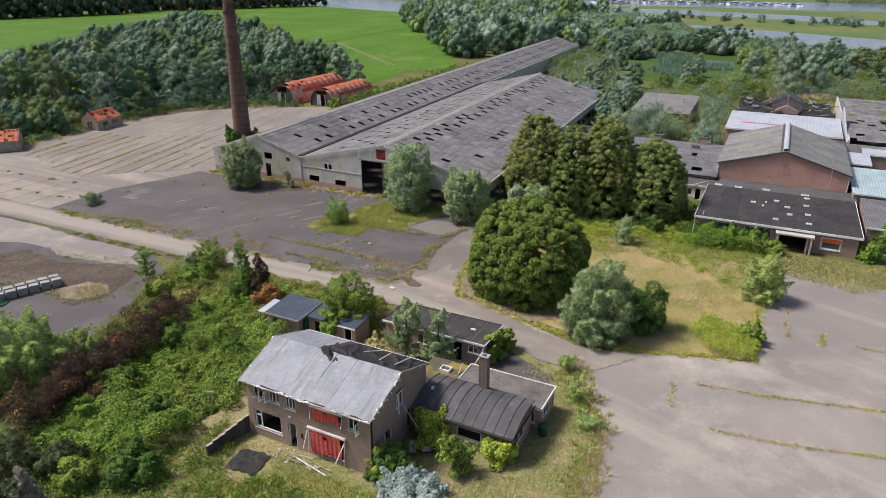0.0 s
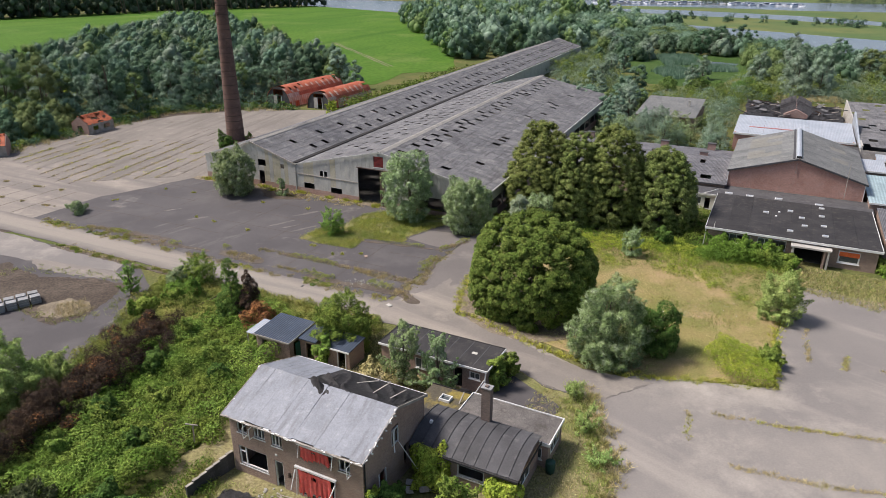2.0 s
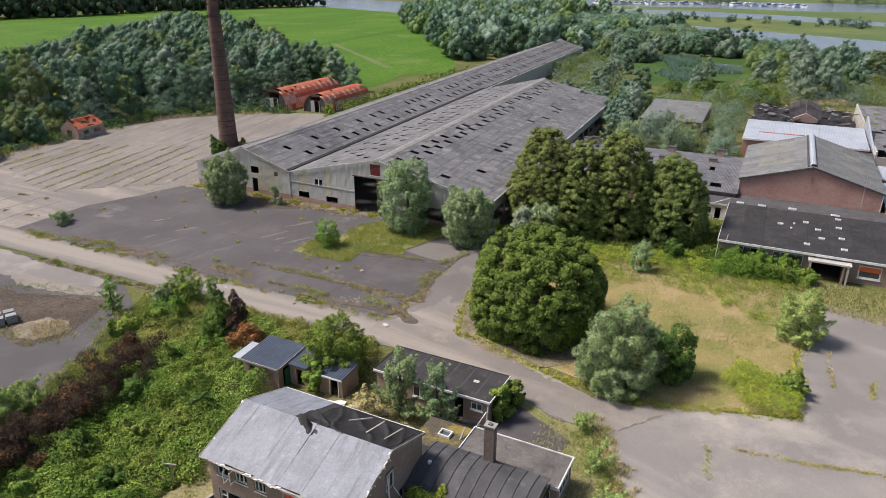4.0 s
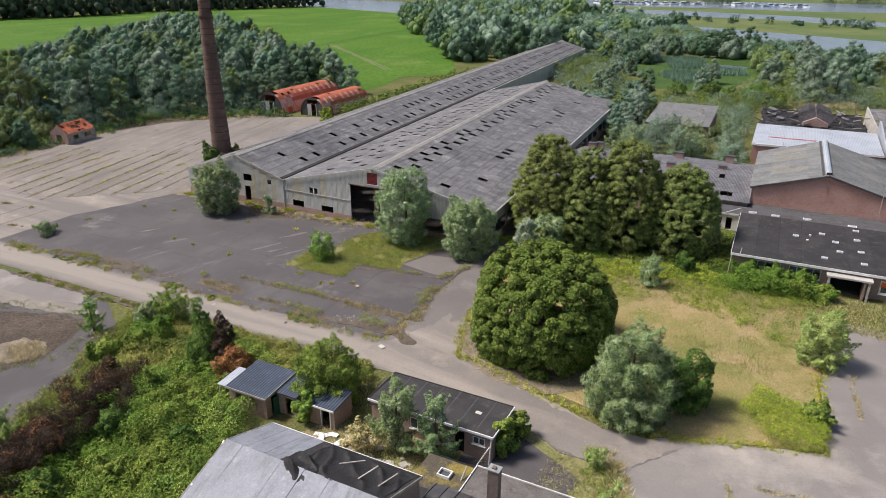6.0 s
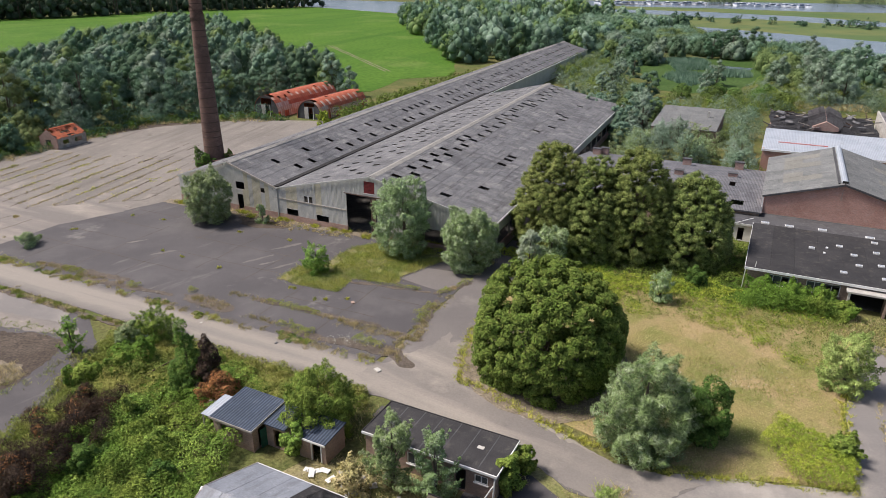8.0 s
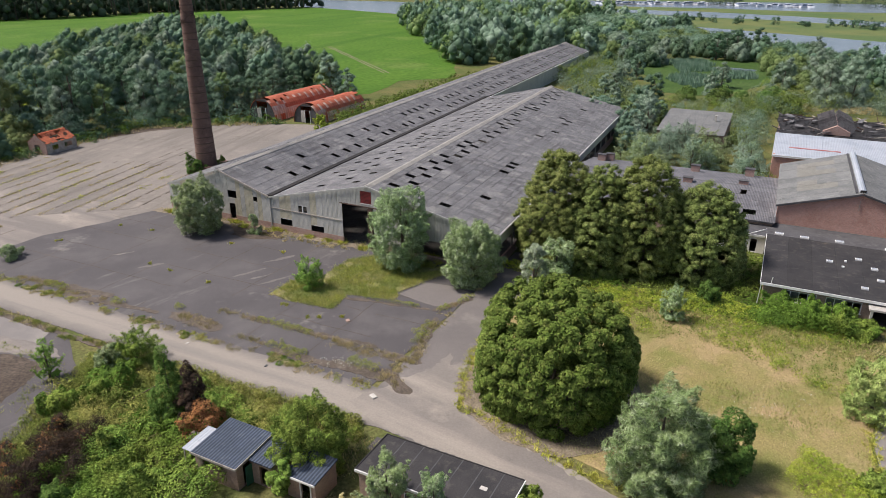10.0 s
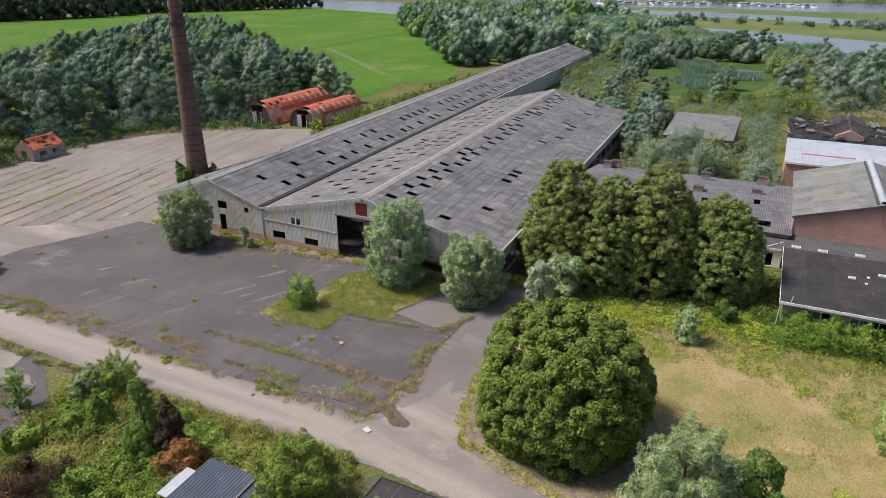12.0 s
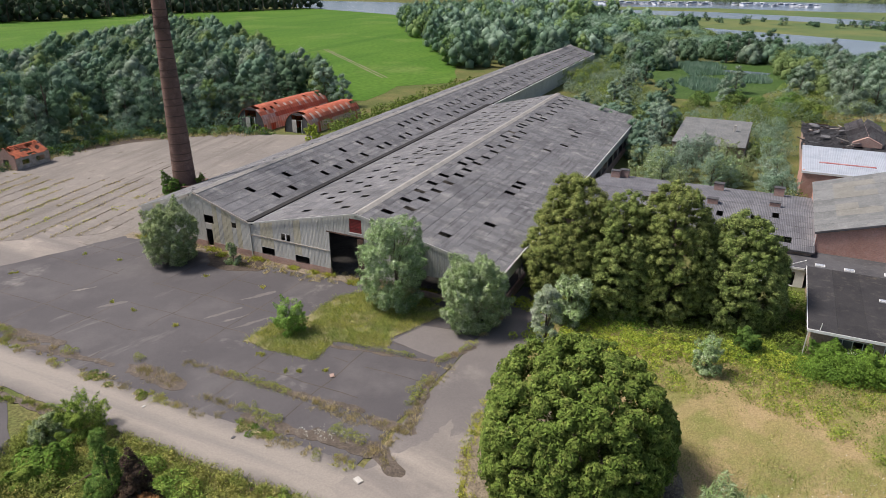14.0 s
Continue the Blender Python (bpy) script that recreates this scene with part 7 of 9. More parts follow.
bush(pose(14.2, 109.0, 0), "soft green young willow at the foot of the limes", 6.2, 5.6, M_LEAF_WILLOW, 5000, 0.26, 39, "tall", 0.3, 0.26, 30, wide=0.3)
bush(pose(27.3, 98.4, 0), "small grey-green sapling on the lawn", 4.0, 3.8, M_LEAF_WILLOW, 2600, 0.2, 40, "tall", 0.2, 0.3, 16, wide=0.3)
bush(pose(33.4, 102.6, 0), "small dark green shrub on the lawn edge", 3.0, 3.0, M_LEAF_LAUREL, 1800, 0.18, 41)
bush(pose(41.0, 78.4, 0), "light green willow sapling on the yard edge", 6.0, 6.6, M_LEAF_SAGE, 12000, 0.15, 42, "dome", 0.3, 0.18, 70, wide=0.32, shoots=1.5)
bush(pose(-19.8, 106.4, 0.1), "bright green sapling on the grass island", 4.0, 4.4, M_LEAF_BUSH, 10000, 0.11, 43, "dome", 0.3, 0.2, 44, wide=0.3, shoots=1.6)
bush(pose(-67, 115.6, 0), "low grey-green bush in a yard joint", 2.1, 4.0, M_LEAF_WILLOW, 1800, 0.2, 44, "dome", 0.2, 0.3, 14, wide=0.3)
bush(pose(-33.0, 126.8, 0), "small weedy bush against the shed front", 3.2, 2.8, M_LEAF_WILLOW, 1600, 0.18, 45, "egg", 0.2, 0.3, 14, wide=0.3)
bush(pose(-12.6, 70.6, 0), "large fresh green bush growing over the sheds", 6.2, 8.2, M_LEAF_BUSH, 22000, 0.17, 46, "dome", 0.5, 0.15, 130, wide=0.22, shoots=1.3, lump=0.3)
bush(pose(-14.4, 66.6, 0), "green climber between the sheds", 3.4, 2.4, M_LEAF_BUSH, 2200, 0.16, 47, "tall")
tree("birch_tree", pose(-5.0, 62.6, 0), "slender grey-green birch before the outbuilding", 7.6, 5.0, M_LEAF_SILVER, 11000, 0.11, 48, 0.08, 34, "egg", 0.3, 0.2, "birches", wide=0.35, shell=0.4, lump=0.5, shoots=2.4)
tree("birch_tree", pose(-1.4, 61.4, 0), "smaller grey-green birch before the outbuilding", 6.2, 4.8, M_LEAF_SILVER, 9500, 0.11, 49, 0.06, 30, "egg", 0.3, 0.2, "birches", wide=0.35, shell=0.4, lump=0.5, shoots=2.4)
bush(pose(-8.3, 62.2, 0), "dry brownish scrub beside the outbuilding wall", 2.6, 3.6, M_STRAW, 1800, 0.16, 50)
bush(pose(4.6, 62.4, 0), "green bush at the outbuilding corner", 3.4, 2.8, M_LEAF_BUSH, 2600, 0.18, 51, "egg")
bush(pose(6.2, 64.8, 0), "green bush at the outbuilding corner", 2.6, 2.6, M_LEAF_BUSH, 1800, 0.18, 52)
for x, y, h, w, mm, s, label in ((-27.2, 76.4, 8.2, 5.4, M_NEEDLE, 53, "green spruce beside the sheds"), (-24.7, 75.8, 7.6, 4.6, M_LEAF_BROWN, 54, "dead brown spruce beside the green one")):
    tree("spruce_tree", pose(x, y, 0), label, h, w, mm, 11000, 0.16, s, 0.03, 110, "cone", 0.25, 0.16, "spruces", wide=0.25, shell=0.6, shoots=0.8, lump=0.2)
bush(pose(-23.4, 74.2, 0), "russet-brown dying conifer branches", 3.4, 4.6, M_LEAF_RUSSET, 5200, 0.14, 55, wide=0.3)
bush(pose(-35.0, 86.2, 0), "light green willow scrub at the road edge", 3.9, 5.6, M_LEAF_BUSH, 8000, 0.2, 56, "dome", 0.6, 0.18, 44, wide=0.16, shoots=2.0)
bush(pose(-37.6, 85.0, 0), "grey-green willow scrub at the road edge", 3.0, 3.6, M_LEAF_WILLOW, 2400, 0.2, 57, "egg", 0.2, wide=0.32)
tree("willow_tree", pose(-43.2, 83.4, 0), "thin young willow in the storage yard", 4.8, 3.0, M_LEAF_BUSH, 1700, 0.18, 58, 0.04, 20, "egg", 0.25, 0.22, wide=0.32, shell=0.4, shoots=2.2)
bush(pose(-34.6, 79.6, 0), "mounded yellow-green bramble bush below the road", 3.2, 6.4, M_LEAF_BRAMBLE, 5200, 0.17, 59)
bush(pose(-38.4, 77.0, 0), "green bramble bush by the storage yard", 2.6, 4.4, M_LEAF_BRAMBLE, 3000, 0.17, 60)
bush(pose(-45.8, 58.6, 0), "large grey-green willow scrub beside the hedge", 6.0, 9.4, M_LEAF_SAGE, 18000, 0.26, 61, "dome", 0.6, 0.17, 80, wide=0.16, shoots=1.8)
bush(pose(-49.5, 53.0, 0), "large fresh green willow scrub beside the hedge", 5.4, 9.0, M_LEAF_SAGE, 15000, 0.26, 62, "dome", 0.6, 0.17, 70, wide=0.16, shoots=1.8)
bush(pose(-42.4, 61.8, 0), "silvery-green scrub by the storage yard", 2.6, 6.0, M_LEAF_SAGE, 9000, 0.24, 63, "dome", 0.6, 0.18, 50, wide=0.16, shoots=1.8)
bush(pose(-27.4, 42.8, 0), "dark green rounded laurel on the grass", 2.8, 5.2, M_LEAF_LAUREL, 5500, 0.17, 64, clump=0.22, clumps=36)
bush(pose(-31.6, 42.0, 0), "yellow-green shrub beside the laurel", 2.4, 3.6, M_LEAF_BRAMBLE, 2600, 0.17, 65)
for i, (x, y, h, w) in enumerate(((-37.5, 41.5, 2.6, 6.0), (-34.0, 43.6, 2.2, 5.0), (-39.5, 44.5, 2.8, 5.0), (-36.0, 38.0, 2.4, 6.0))):
    bush(pose(x, y, 0), "olive-green scrubby juniper below the thicket", h, w, M_NEEDLE_OLIVE, 4200, 0.2, 120 + i, "dome", 0.2, 0.2, 40, "junipers", 0.25)
tree("spruce_tree", pose(-34.2, 39.2, 0), "bare grey dead spruce among the junipers", 4.2, 2.6, M_NEEDLE_GREY, 2600, 0.2, 125, 0.05, 50, "cone", 0.25, 0.24, wide=0.15, shell=0.5)
bush(pose(-3.4, 39.8, 0), "spreading blue-grey spruce before the house", 2.0, 7.0, M_NEEDLE_BLUE, 24000, 0.12, 66, "dome", 0.15, 0.16, 90, wide=0.4, name="blue_spruce", shoots=1.2)
bush(pose(-5.0, 43.6, 0), "dense dark green bush at the house corner", 2.8, 5.0, M_LEAF_LAUREL, 5500, 0.17, 67, clump=0.22, clumps=36)
bush(pose(-6.2, 43.4, 0), "yellow-green climber on the house corner", 3.0, 1.6, M_LEAF_YELLOW, 1400, 0.14, 68, "tall")
bush(pose(-1.6, 48.6, 0), "yellow-green creeper before the annex", 3.0, 4.6, M_LEAF_YELLOW, 4600, 0.16, 69)
bush(pose(4.4, 45.8, 0), "yellow-green creeper at the annex corner", 2.0, 3.8, M_LEAF_YELLOW, 3200, 0.16, 70)
tree("birch_tree", pose(0.4, 44.2, 0), "small airy green birch before the annex", 4.0, 4.0, M_LEAF_BUSH, 1900, 0.15, 71, 0.1, 24, "egg", 0.2, 0.22, shell=0.4, shoots=2.2)
bush(pose(12.9, 55.2, 0), "straggly green scrub at the yard edge", 2.6, 3.0, M_LEAF_SAGE, 1500, 0.12, 72, "dome", 0.2, 0.2, 20, wide=0.3, shoots=2.4)
bush(pose(13.2, 50.4, 0), "low green scrub at the yard edge", 1.5, 2.8, M_LEAF_SAGE, 1100, 0.12, 73, "dome", 0.2, 0.2, 18, wide=0.3, shoots=2.4)
bush(pose(12.6, 60.6, 0), "dry green scrub by the road bend", 1.8, 2.6, M_LEAF_SAGE, 1100, 0.12, 74, "dome", 0.2, 0.2, 18, wide=0.3, shoots=2.4)
GOLD = [(28.6, 68.8), (31.6, 72.4), (34.4, 69), (35.4, 65), (33.2, 62.6), (29.6, 63.8)]
tagged(new("goldenrod_stand", leaf_cloud("goldenrod_stand", [(x, y, 0.75 + 0.35 * noise.noise((x * 0.8, y * 0.8, 2))) for x, y in spots(GOLD, 0.42, 75)], [0.34] * len(spots(GOLD, 0.42, 75)), 16000, 0.1, M_LEAF_YELLOW, 75, 1.9, 0.0, 0.24, 0.5, 1.0, block=0)), "dense bright yellow-green goldenrod stand on the lawn corner", "goldenrod", kind="stuff")
bush(pose(35.2, 67.4, 0), "green shrub at the lawn corner", 2.2, 3.4, M_LEAF_BUSH, 2200, 0.17, 76)
for i, (u, v, h, w) in enumerate(((1.5, -27.9, 2.9, 4.4), (5.5, -28.6, 2.6, 5.0), (9.0, -28.2, 2.9, 4.6), (11.0, -29.5, 2.0, 3.8), (24.5, -26, 2.6, 4.0), (26.5, -20, 3.2, 4.5))):
    bush(HALL @ pose(u, v, 0), "green bramble bush against the office front", h, w, M_LEAF_BRAMBLE, 3200, 0.17, 80 + i, group="brambles at the office")
bush(pose(-50.6, 151.2, 0), "ivy and shrubs round the chimney foot", 6.6, 5.4, M_LEAF_LAUREL, 4500, 0.2, 90, "tall", lump=0.5)
bush(pose(-45.8, 152.8, 0), "dark shrub beside the chimney foot", 6.4, 3.0, M_LEAF_DARK, 2200, 0.2, 91, "tall", lump=0.5)
bush(pose(-36.4, 205.0, 0), "bright yellow-green shrub before the arched huts", 3.8, 3.8, M_LEAF_YELLOW, 1500, 0.26, 92)
bush(pose(-118, 207, 0), "yellow-green shrub among the dark wood edge", 6.5, 9.5, M_LEAF_YELLOW, 3500, 0.35, 93)
side = along([(-32, 205), (-20, 232), (-4, 268), (8, 296)], 0.5, 2.6, 20)
tagged(new("shed_scrub", leaf_cloud("shed_scrub", [(x, y, random.uniform(0.3, 3.2)) for x, y in side], [1.7] * len(side), 9000, 0.32, M_LEAF_DARK, 21, 0.9)), "dark green scrub along the shed side", "scrub", kind="stuff")
scrub_rng = random.Random(15)
edge = along([(-112, 150), (-104, 170), (-99, 181), (-87, 209), (-58, 215), (-50, 213)], 0.55, 1.6, 16)
edge = [(x, y, scrub_rng.uniform(0.2, 1.6) * (0.6 + 0.8 * max(0, noise.noise((x * 0.15, y * 0.15, 5))))) for x, y in edge]
for nm, mm, k in (("edge_scrub", M_LEAF_BRAMBLE, 0), ("edge_brush", M_LEAF_WOODWARM, 1), ("edge_thicket", M_LEAF_WOODDEEP, 2)):
    tagged(new(nm, leaf_cloud(nm, edge[k::3], [1.3] * len(edge[k::3]), 5200, 0.26, mm, 17 + k, 0.8)), "tangled scrub between yard and wood", "scrub", kind="stuff")
tufts("edge_grass", along([(-110, 148), (-101, 172), (-86, 207), (-50, 213)], 0.25, 1.3, 18), 0.8, 0.4, 7, M_STRAW, 19, "tall dry grass along the yard edge", 0.5, 0.05)

# mounds of bramble between the road, the hedge and the sheds
def mound(name, poly, top, count, size, material, seed, label):
    cs = spots(poly, 0.9, seed)
    mx, my = sum(p[0] for p in poly) / len(poly), sum(p[1] for p in poly) / len(poly)
    reach = max(math.hypot(p[0] - mx, p[1] - my) for p in poly)
    zs = [max(0.2, top * (1 - (math.hypot(x - mx, y - my) / reach) ** 2) * (0.75 + 0.7 * noise.noise((x * 0.4, y * 0.4, seed)))) for x, y in cs]
    layers = [(x, y, z * f) for (x, y), z in zip(cs, zs) for f in (0.55, 1.0)]
    tagged(new(name, leaf_cloud(name, layers, [0.75] * len(layers), count, size, material, seed, 0.9, hearts=[(x * 0.6 + mx * 0.4, y * 0.6 + my * 0.4, -0.5) for x, y, z in layers])), label, "brambles", kind="stuff")


mound("bramble_mound", [(-39.5, 76.5), (-37, 82), (-31.5, 82.5), (-27.5, 79.5), (-29.5, 74), (-34, 73)], 2.6, 26000, 0.085, M_LEAF_OLIVE, 261, "rounded yellow-green bramble mound below the road")
mound("shed_mound", [(-24, 73.5), (-20.5, 78), (-15, 75.5), (-12, 72), (-16, 70.5), (-19, 71)], 1.9, 18000, 0.085, M_LEAF_OLIVE, 262, "green bramble mound behind the sheds")
mound("garden_mound", [(-33, 60), (-31, 68), (-25, 69), (-24, 62), (-28, 58)], 2.4, 18000, 0.1, M_LEAF_BRAMBLE, 263, "green bramble mound in the garden")
mound("hedge_mound", [(-34, 69), (-31.5, 73.5), (-27.5, 71), (-30, 66)], 2.6, 9000, 0.1, M_LEAF_BUSH, 264, "dark green scrub mound at the hedge end")
mound("corner_mound", [(-37, 48), (-34, 54), (-29, 53), (-29.5, 47), (-33, 45)], 1.8, 12000, 0.1, M_LEAF_BUSH, 265, "green scrub mound at the garden corner")

mound("office_brambles", [tuple((HALL @ Vector((u, v, 0))).xy) for u, v in ((-1.5, -27.6), (5, -27.5), (11.2, -27.6), (11, -31), (5, -32), (-1, -31.5))], 2.9, 15000, 0.12, M_LEAF_BRAMBLE, 266, "green brambles grown up against the office front")

# brambles, hedge and grass
GARDEN = [(-38, 46), (-39.5, 52), (-36.5, 62), (-33, 74), (-30, 83), (-22, 80), (-16.5, 73), (-20.5, 66), (-20, 60), (-21.5, 55), (-23, 51), (-27, 45)]
cs = spots(GARDEN, 1.15, 5)
zz = [(x, y, 0.4 + 2.2 * max(0, noise.noise((x * 0.13, y * 0.13, 3))) + 0.9 * noise.noise((x * 0.4, y * 0.4, 1))) for x, y in cs]
for nm, mm, lo, share, label in (("bramble_thicket", M_LEAF_BRAMBLE, True, 64000, "dense bright green bramble thicket filling the garden"), ("nettle_thicket", M_LEAF_BUSH, False, 40000, "darker green nettles and brambles in the garden thicket")):
    some = [p for p in zz if (noise.noise((p[0] * 0.16, p[1] * 0.16, 21)) + 0.5 * noise.noise((p[0] * 0.5, p[1] * 0.5, 22)) > -0.06) == lo]
    tagged(new(nm, leaf_cloud(nm, some, [0.95 + 0.3 * noise.noise((x, y, 2)) for x, y, z in some], share, 0.12, mm, 6, 1.0, wild=0.5, block=0)), label, "brambles", kind="stuff")
for n, (x, y, h, w) in enumerate(((-31.5, 63.5, 3.0, 3.6), (-29.2, 58.2, 2.4, 3.2), (-33.2, 55.6, 2.6, 3.4), (-26.4, 66.4, 2.8, 3.4), (-24.6, 62.6, 2.2, 2.8), (-35.4, 50.6, 2.4, 3.6), (-28.6, 51.8, 1.9, 3.0), (-30.4, 70.6, 3.0, 3.4))):
    bush(pose(x, y, 0), "dark green shrub standing out of the brambles", h, w, M_LEAF_BUSH if n % 2 else M_LEAF_LAUREL, 3600, 0.13, 330 + n, clump=0.24, group="shrubs in the brambles")
LOWER = [(-42, 28), (-42, 46), (-27, 46), (-22, 50), (-20, 47), (-14, 42), (-8, 38), (-6, 30)]
TARP_AT = HOUSE @ Vector((3.1, -3.4, 0))
cs = spots(LOWER, 1.3, 7, lambda x, y: (x - TARP_AT.x) ** 2 + (y - TARP_AT.y) ** 2 > 7)
tagged(new("weed_carpet", leaf_cloud("weed_carpet", [(x, y, 0.12 + 0.3 * abs(noise.noise((x * 0.3, y * 0.3, 4)))) for x, y in cs], [0.75] * len(cs), 44000, 0.1, M_LEAF_BRAMBLE, 8, 0.6)), "low tangled green weeds below the thicket", "weeds", kind="stuff")
VERGE = [(-41.5, 84), (-40, 89.6), (-33, 87.2), (-9.5, 76.6), (-9, 73.5), (-16, 74), (-22, 78), (-30, 80)]
cs = spots(VERGE, 1.2, 9)
tagged(new("verge_weeds", leaf_cloud("verge_weeds", [(x, y, 0.3 + 0.7 * abs(noise.noise((x * 0.25, y * 0.25, 14)))) for x, y in cs], [0.85] * len(cs), 46000, 0.085, M_LEAF_OLIVE, 10, 0.8)), "green weeds on the verge below the road", "weeds", kind="stuff")

hedge = thing("hedge", pose(0, 0, 0), "long dead brown hedge between garden and yard", "hedge")
line = [(-33.6, 72.4), (-35.2, 66), (-36.8, 59), (-38.4, 53), (-40.2, 48)]
pts = along(line, 0.1, 1.5, 3)
hz = [(x, y, 0.4 + 3.9 * random.random() * (0.75 + 0.6 * noise.noise((x * 0.25, y * 0.25, 8)))) for x, y in pts]
part("dead_foliage", leaf_cloud("dead_foliage", hz, [0.8] * len(hz), 52000, 0.3, M_LEAF_BROWN, 11, 1.0, 0.0, 0.07, 0.4, 1.0), M_LEAF_BROWN, hedge, "tangled brown twigs and dead leaves")
part("russet_foliage", leaf_cloud("russet_foliage", hz[::4], [0.7] * len(hz[::4]), 3800, 0.13, M_LEAF_RUSSET, 12, 1.0, 0.0, 0.5, 0.4), M_LEAF_RUSSET, hedge, "russet dead leaves")
part("green_growth", leaf_cloud("green_growth", [(x + 1.0, y, z * 0.5) for x, y, z in hz[::6]], [0.6] * len(hz[::6]), 2500, 0.14, M_LEAF_BRAMBLE, 13), M_LEAF_BRAMBLE, hedge, "green growth in the hedge")
for i in range(0, len(pts), 9):
    x, y = pts[i]
    part("stem", beam((x, y, 0), (x + random.uniform(-0.5, 0.5), y + random.uniform(-0.5, 0.5), 2.3), 0.07), M_BARK, hedge)

LAWN = flat([(-1.6, 9), (2, 1), (7, -0.5), (24, -5), (37.6, -0.8), (37.4, 10.6), (39.6, 26), (37.5, 33), (-1.5, 35)])
tufts("straw_grass", spots(LAWN, 0.4, 21), 0.2, 0.25, 6, M_STRAW, 22, "dry straw-coloured grass of the lawn", 0.5, 0.009)
tufts("green_grass", spots(LAWN, 0.6, 23, lambda x, y: noise.noise((x * 0.12, y * 0.12, 6)) > 0.08), 0.24, 0.3, 12, M_BLADE, 24, "greener grass patches of the lawn", 0.5, 0.01)
BACK = flat([(-1.5, 24), (12, 22.5), (24, 23.5), (36, 18), (39, 28), (37, 35), (-1.5, 36)])
cs = spots(BACK, 1.1, 25)
gold = [(x, y, 0.3) for x, y in cs if noise.noise((x * 0.13, y * 0.13, 12)) > 0.0]
tagged(new("lawn_goldenrod", leaf_cloud("lawn_goldenrod", gold, [0.85] * len(gold), 18000, 0.085, M_LEAF_YELLOW, 27, 0.6)), "yellow-green goldenrod on the lawn edge", "weeds", kind="stuff")
tagged(new("lawn_brambles", leaf_cloud("lawn_brambles", [(x, y, 0.2 + 0.3 * abs(noise.noise((x * 0.3, y * 0.3, 2)))) for x, y in cs[::2]], [0.8] * len(cs[::2]), 16000, 0.085, M_LEAF_BRAMBLE, 26, 0.6)), "green brambles creeping over the lawn edge", "brambles", kind="stuff")
cs = spots(flat([(-1.5, 33), (39, 30), (39, 37), (20, 40), (0, 42)]), 1.3, 45)
tagged(new("lime_brambles", leaf_cloud("lime_brambles", [(x, y, 0.3) for x, y in cs], [1.0] * len(cs), 14000, 0.13, M_LEAF_BRAMBLE, 46, 0.7)), "green brambles under the limes", "brambles", kind="stuff")
cs = spots(flat([(22, 14), (36, 9), (38, 22), (26, 24)]), 1.2, 27, lambda x, y: noise.noise((x * 0.2, y * 0.2, 2)) > 0.12)
tufts("lawn_patches", cs, 0.25, 0.5, 40, M_BLADE, 28, "olive-green grass patches of the lawn", 0.8, 0.02)
tufts("island_grass", spots(ISLAND, 0.36, 29, lambda x, y: noise.noise((x * 0.35, y * 0.35, 4)) > -0.3), 0.4, 0.26, 18, M_BLADE, 30, "rank yellow-green grass of the island", 0.6, 0.012, z=0.08)
tufts("island_straw", spots(ISLAND, 0.5, 31, lambda x, y: noise.noise((x * 0.3, y * 0.3, 9)) > -0.1), 0.5, 0.25, 12, M_BLADE_YELLOW, 32, "seeding yellow stalks on the island", 0.6, 0.01, z=0.08)
PLOT = [(-15, 37), (8, 33), (13, 43), (14, 58), (9.5, 63), (7, 58), (7, 44), (-2, 42), (-10, 41)]
tufts("plot_grass", spots(PLOT, 0.42, 33), 0.2, 0.22, 6, M_STRAW, 34, "dry grass round the house")
rim = along([(9.4, 106.5), (13.5, 104.6), (20, 104), (28, 103), (34, 101.6), (40, 99)], 0.11, 1.5, 281) + along([(6.5, 115.5), (11.5, 112.5)], 0.12, 0.7, 282)
tagged(new("lime_foot_weeds", leaf_cloud("lime_foot_weeds", [(x, y, 0.3 + 0.2 * noise.noise((x, y, 4))) for x, y in rim], [0.55] * len(rim), 26000, 0.1, M_LEAF_YELLOW, 283, 0.8, block=0)), "bright yellow-green weeds before the limes", "weeds", kind="stuff")
cs = spots([(37.5, 104), (40.5, 102.6), (43, 109), (46.6, 116.4), (43.6, 118.4), (40.4, 112)], 0.8, 291)
tagged(new("corner_brambles", leaf_cloud("corner_brambles", [(x, y, 0.4 + 0.7 * abs(noise.noise((x * 0.4, y * 0.4, 3)))) for x, y in cs], [0.9] * len(cs), 9000, 0.12, M_LEAF_BRAMBLE, 292, 0.8, block=0)), "green brambles filling the corner by the office", "brambles", kind="stuff")
STRIP = [tuple((HALL @ Vector((u, v, 0))).xy) for u, v in ((-8, -29), (28, -28.5), (30, -33), (22, -40), (8, -36), (-8, -36))]
tufts("office_straw", spots(STRIP, 0.45, 271), 0.3, 0.25, 8, M_STRAW, 272, "tall straw grass before the office", 0.6, 0.026)
tufts("office_green", spots(STRIP, 0.7, 273), 0.34, 0.3, 9, M_BLADE, 274, "green rough grass before the office", 0.6, 0.026)
tufts("plot_weeds", spots(PLOT, 0.7, 35), 0.24, 0.28, 7, M_BLADE, 36, "green weeds round the house")
FRONTG = [(-22, 52), (-20, 48), (-14, 45.5), (-6, 41), (-9, 36), (-24, 42)]
tufts("front_weeds", spots(FRONTG, 0.4, 37, lambda x, y: (x - TARP_AT.x) ** 2 + (y - TARP_AT.y) ** 2 > 4.5), 0.3, 0.24, 16, M_BLADE, 38, "unmown grass before the house", 0.6, 0.013)
COURT = [(-13, 62.5), (-8, 62), (-6, 59), (-2, 57.5), (-1, 63), (-8, 66), (-13, 67)]
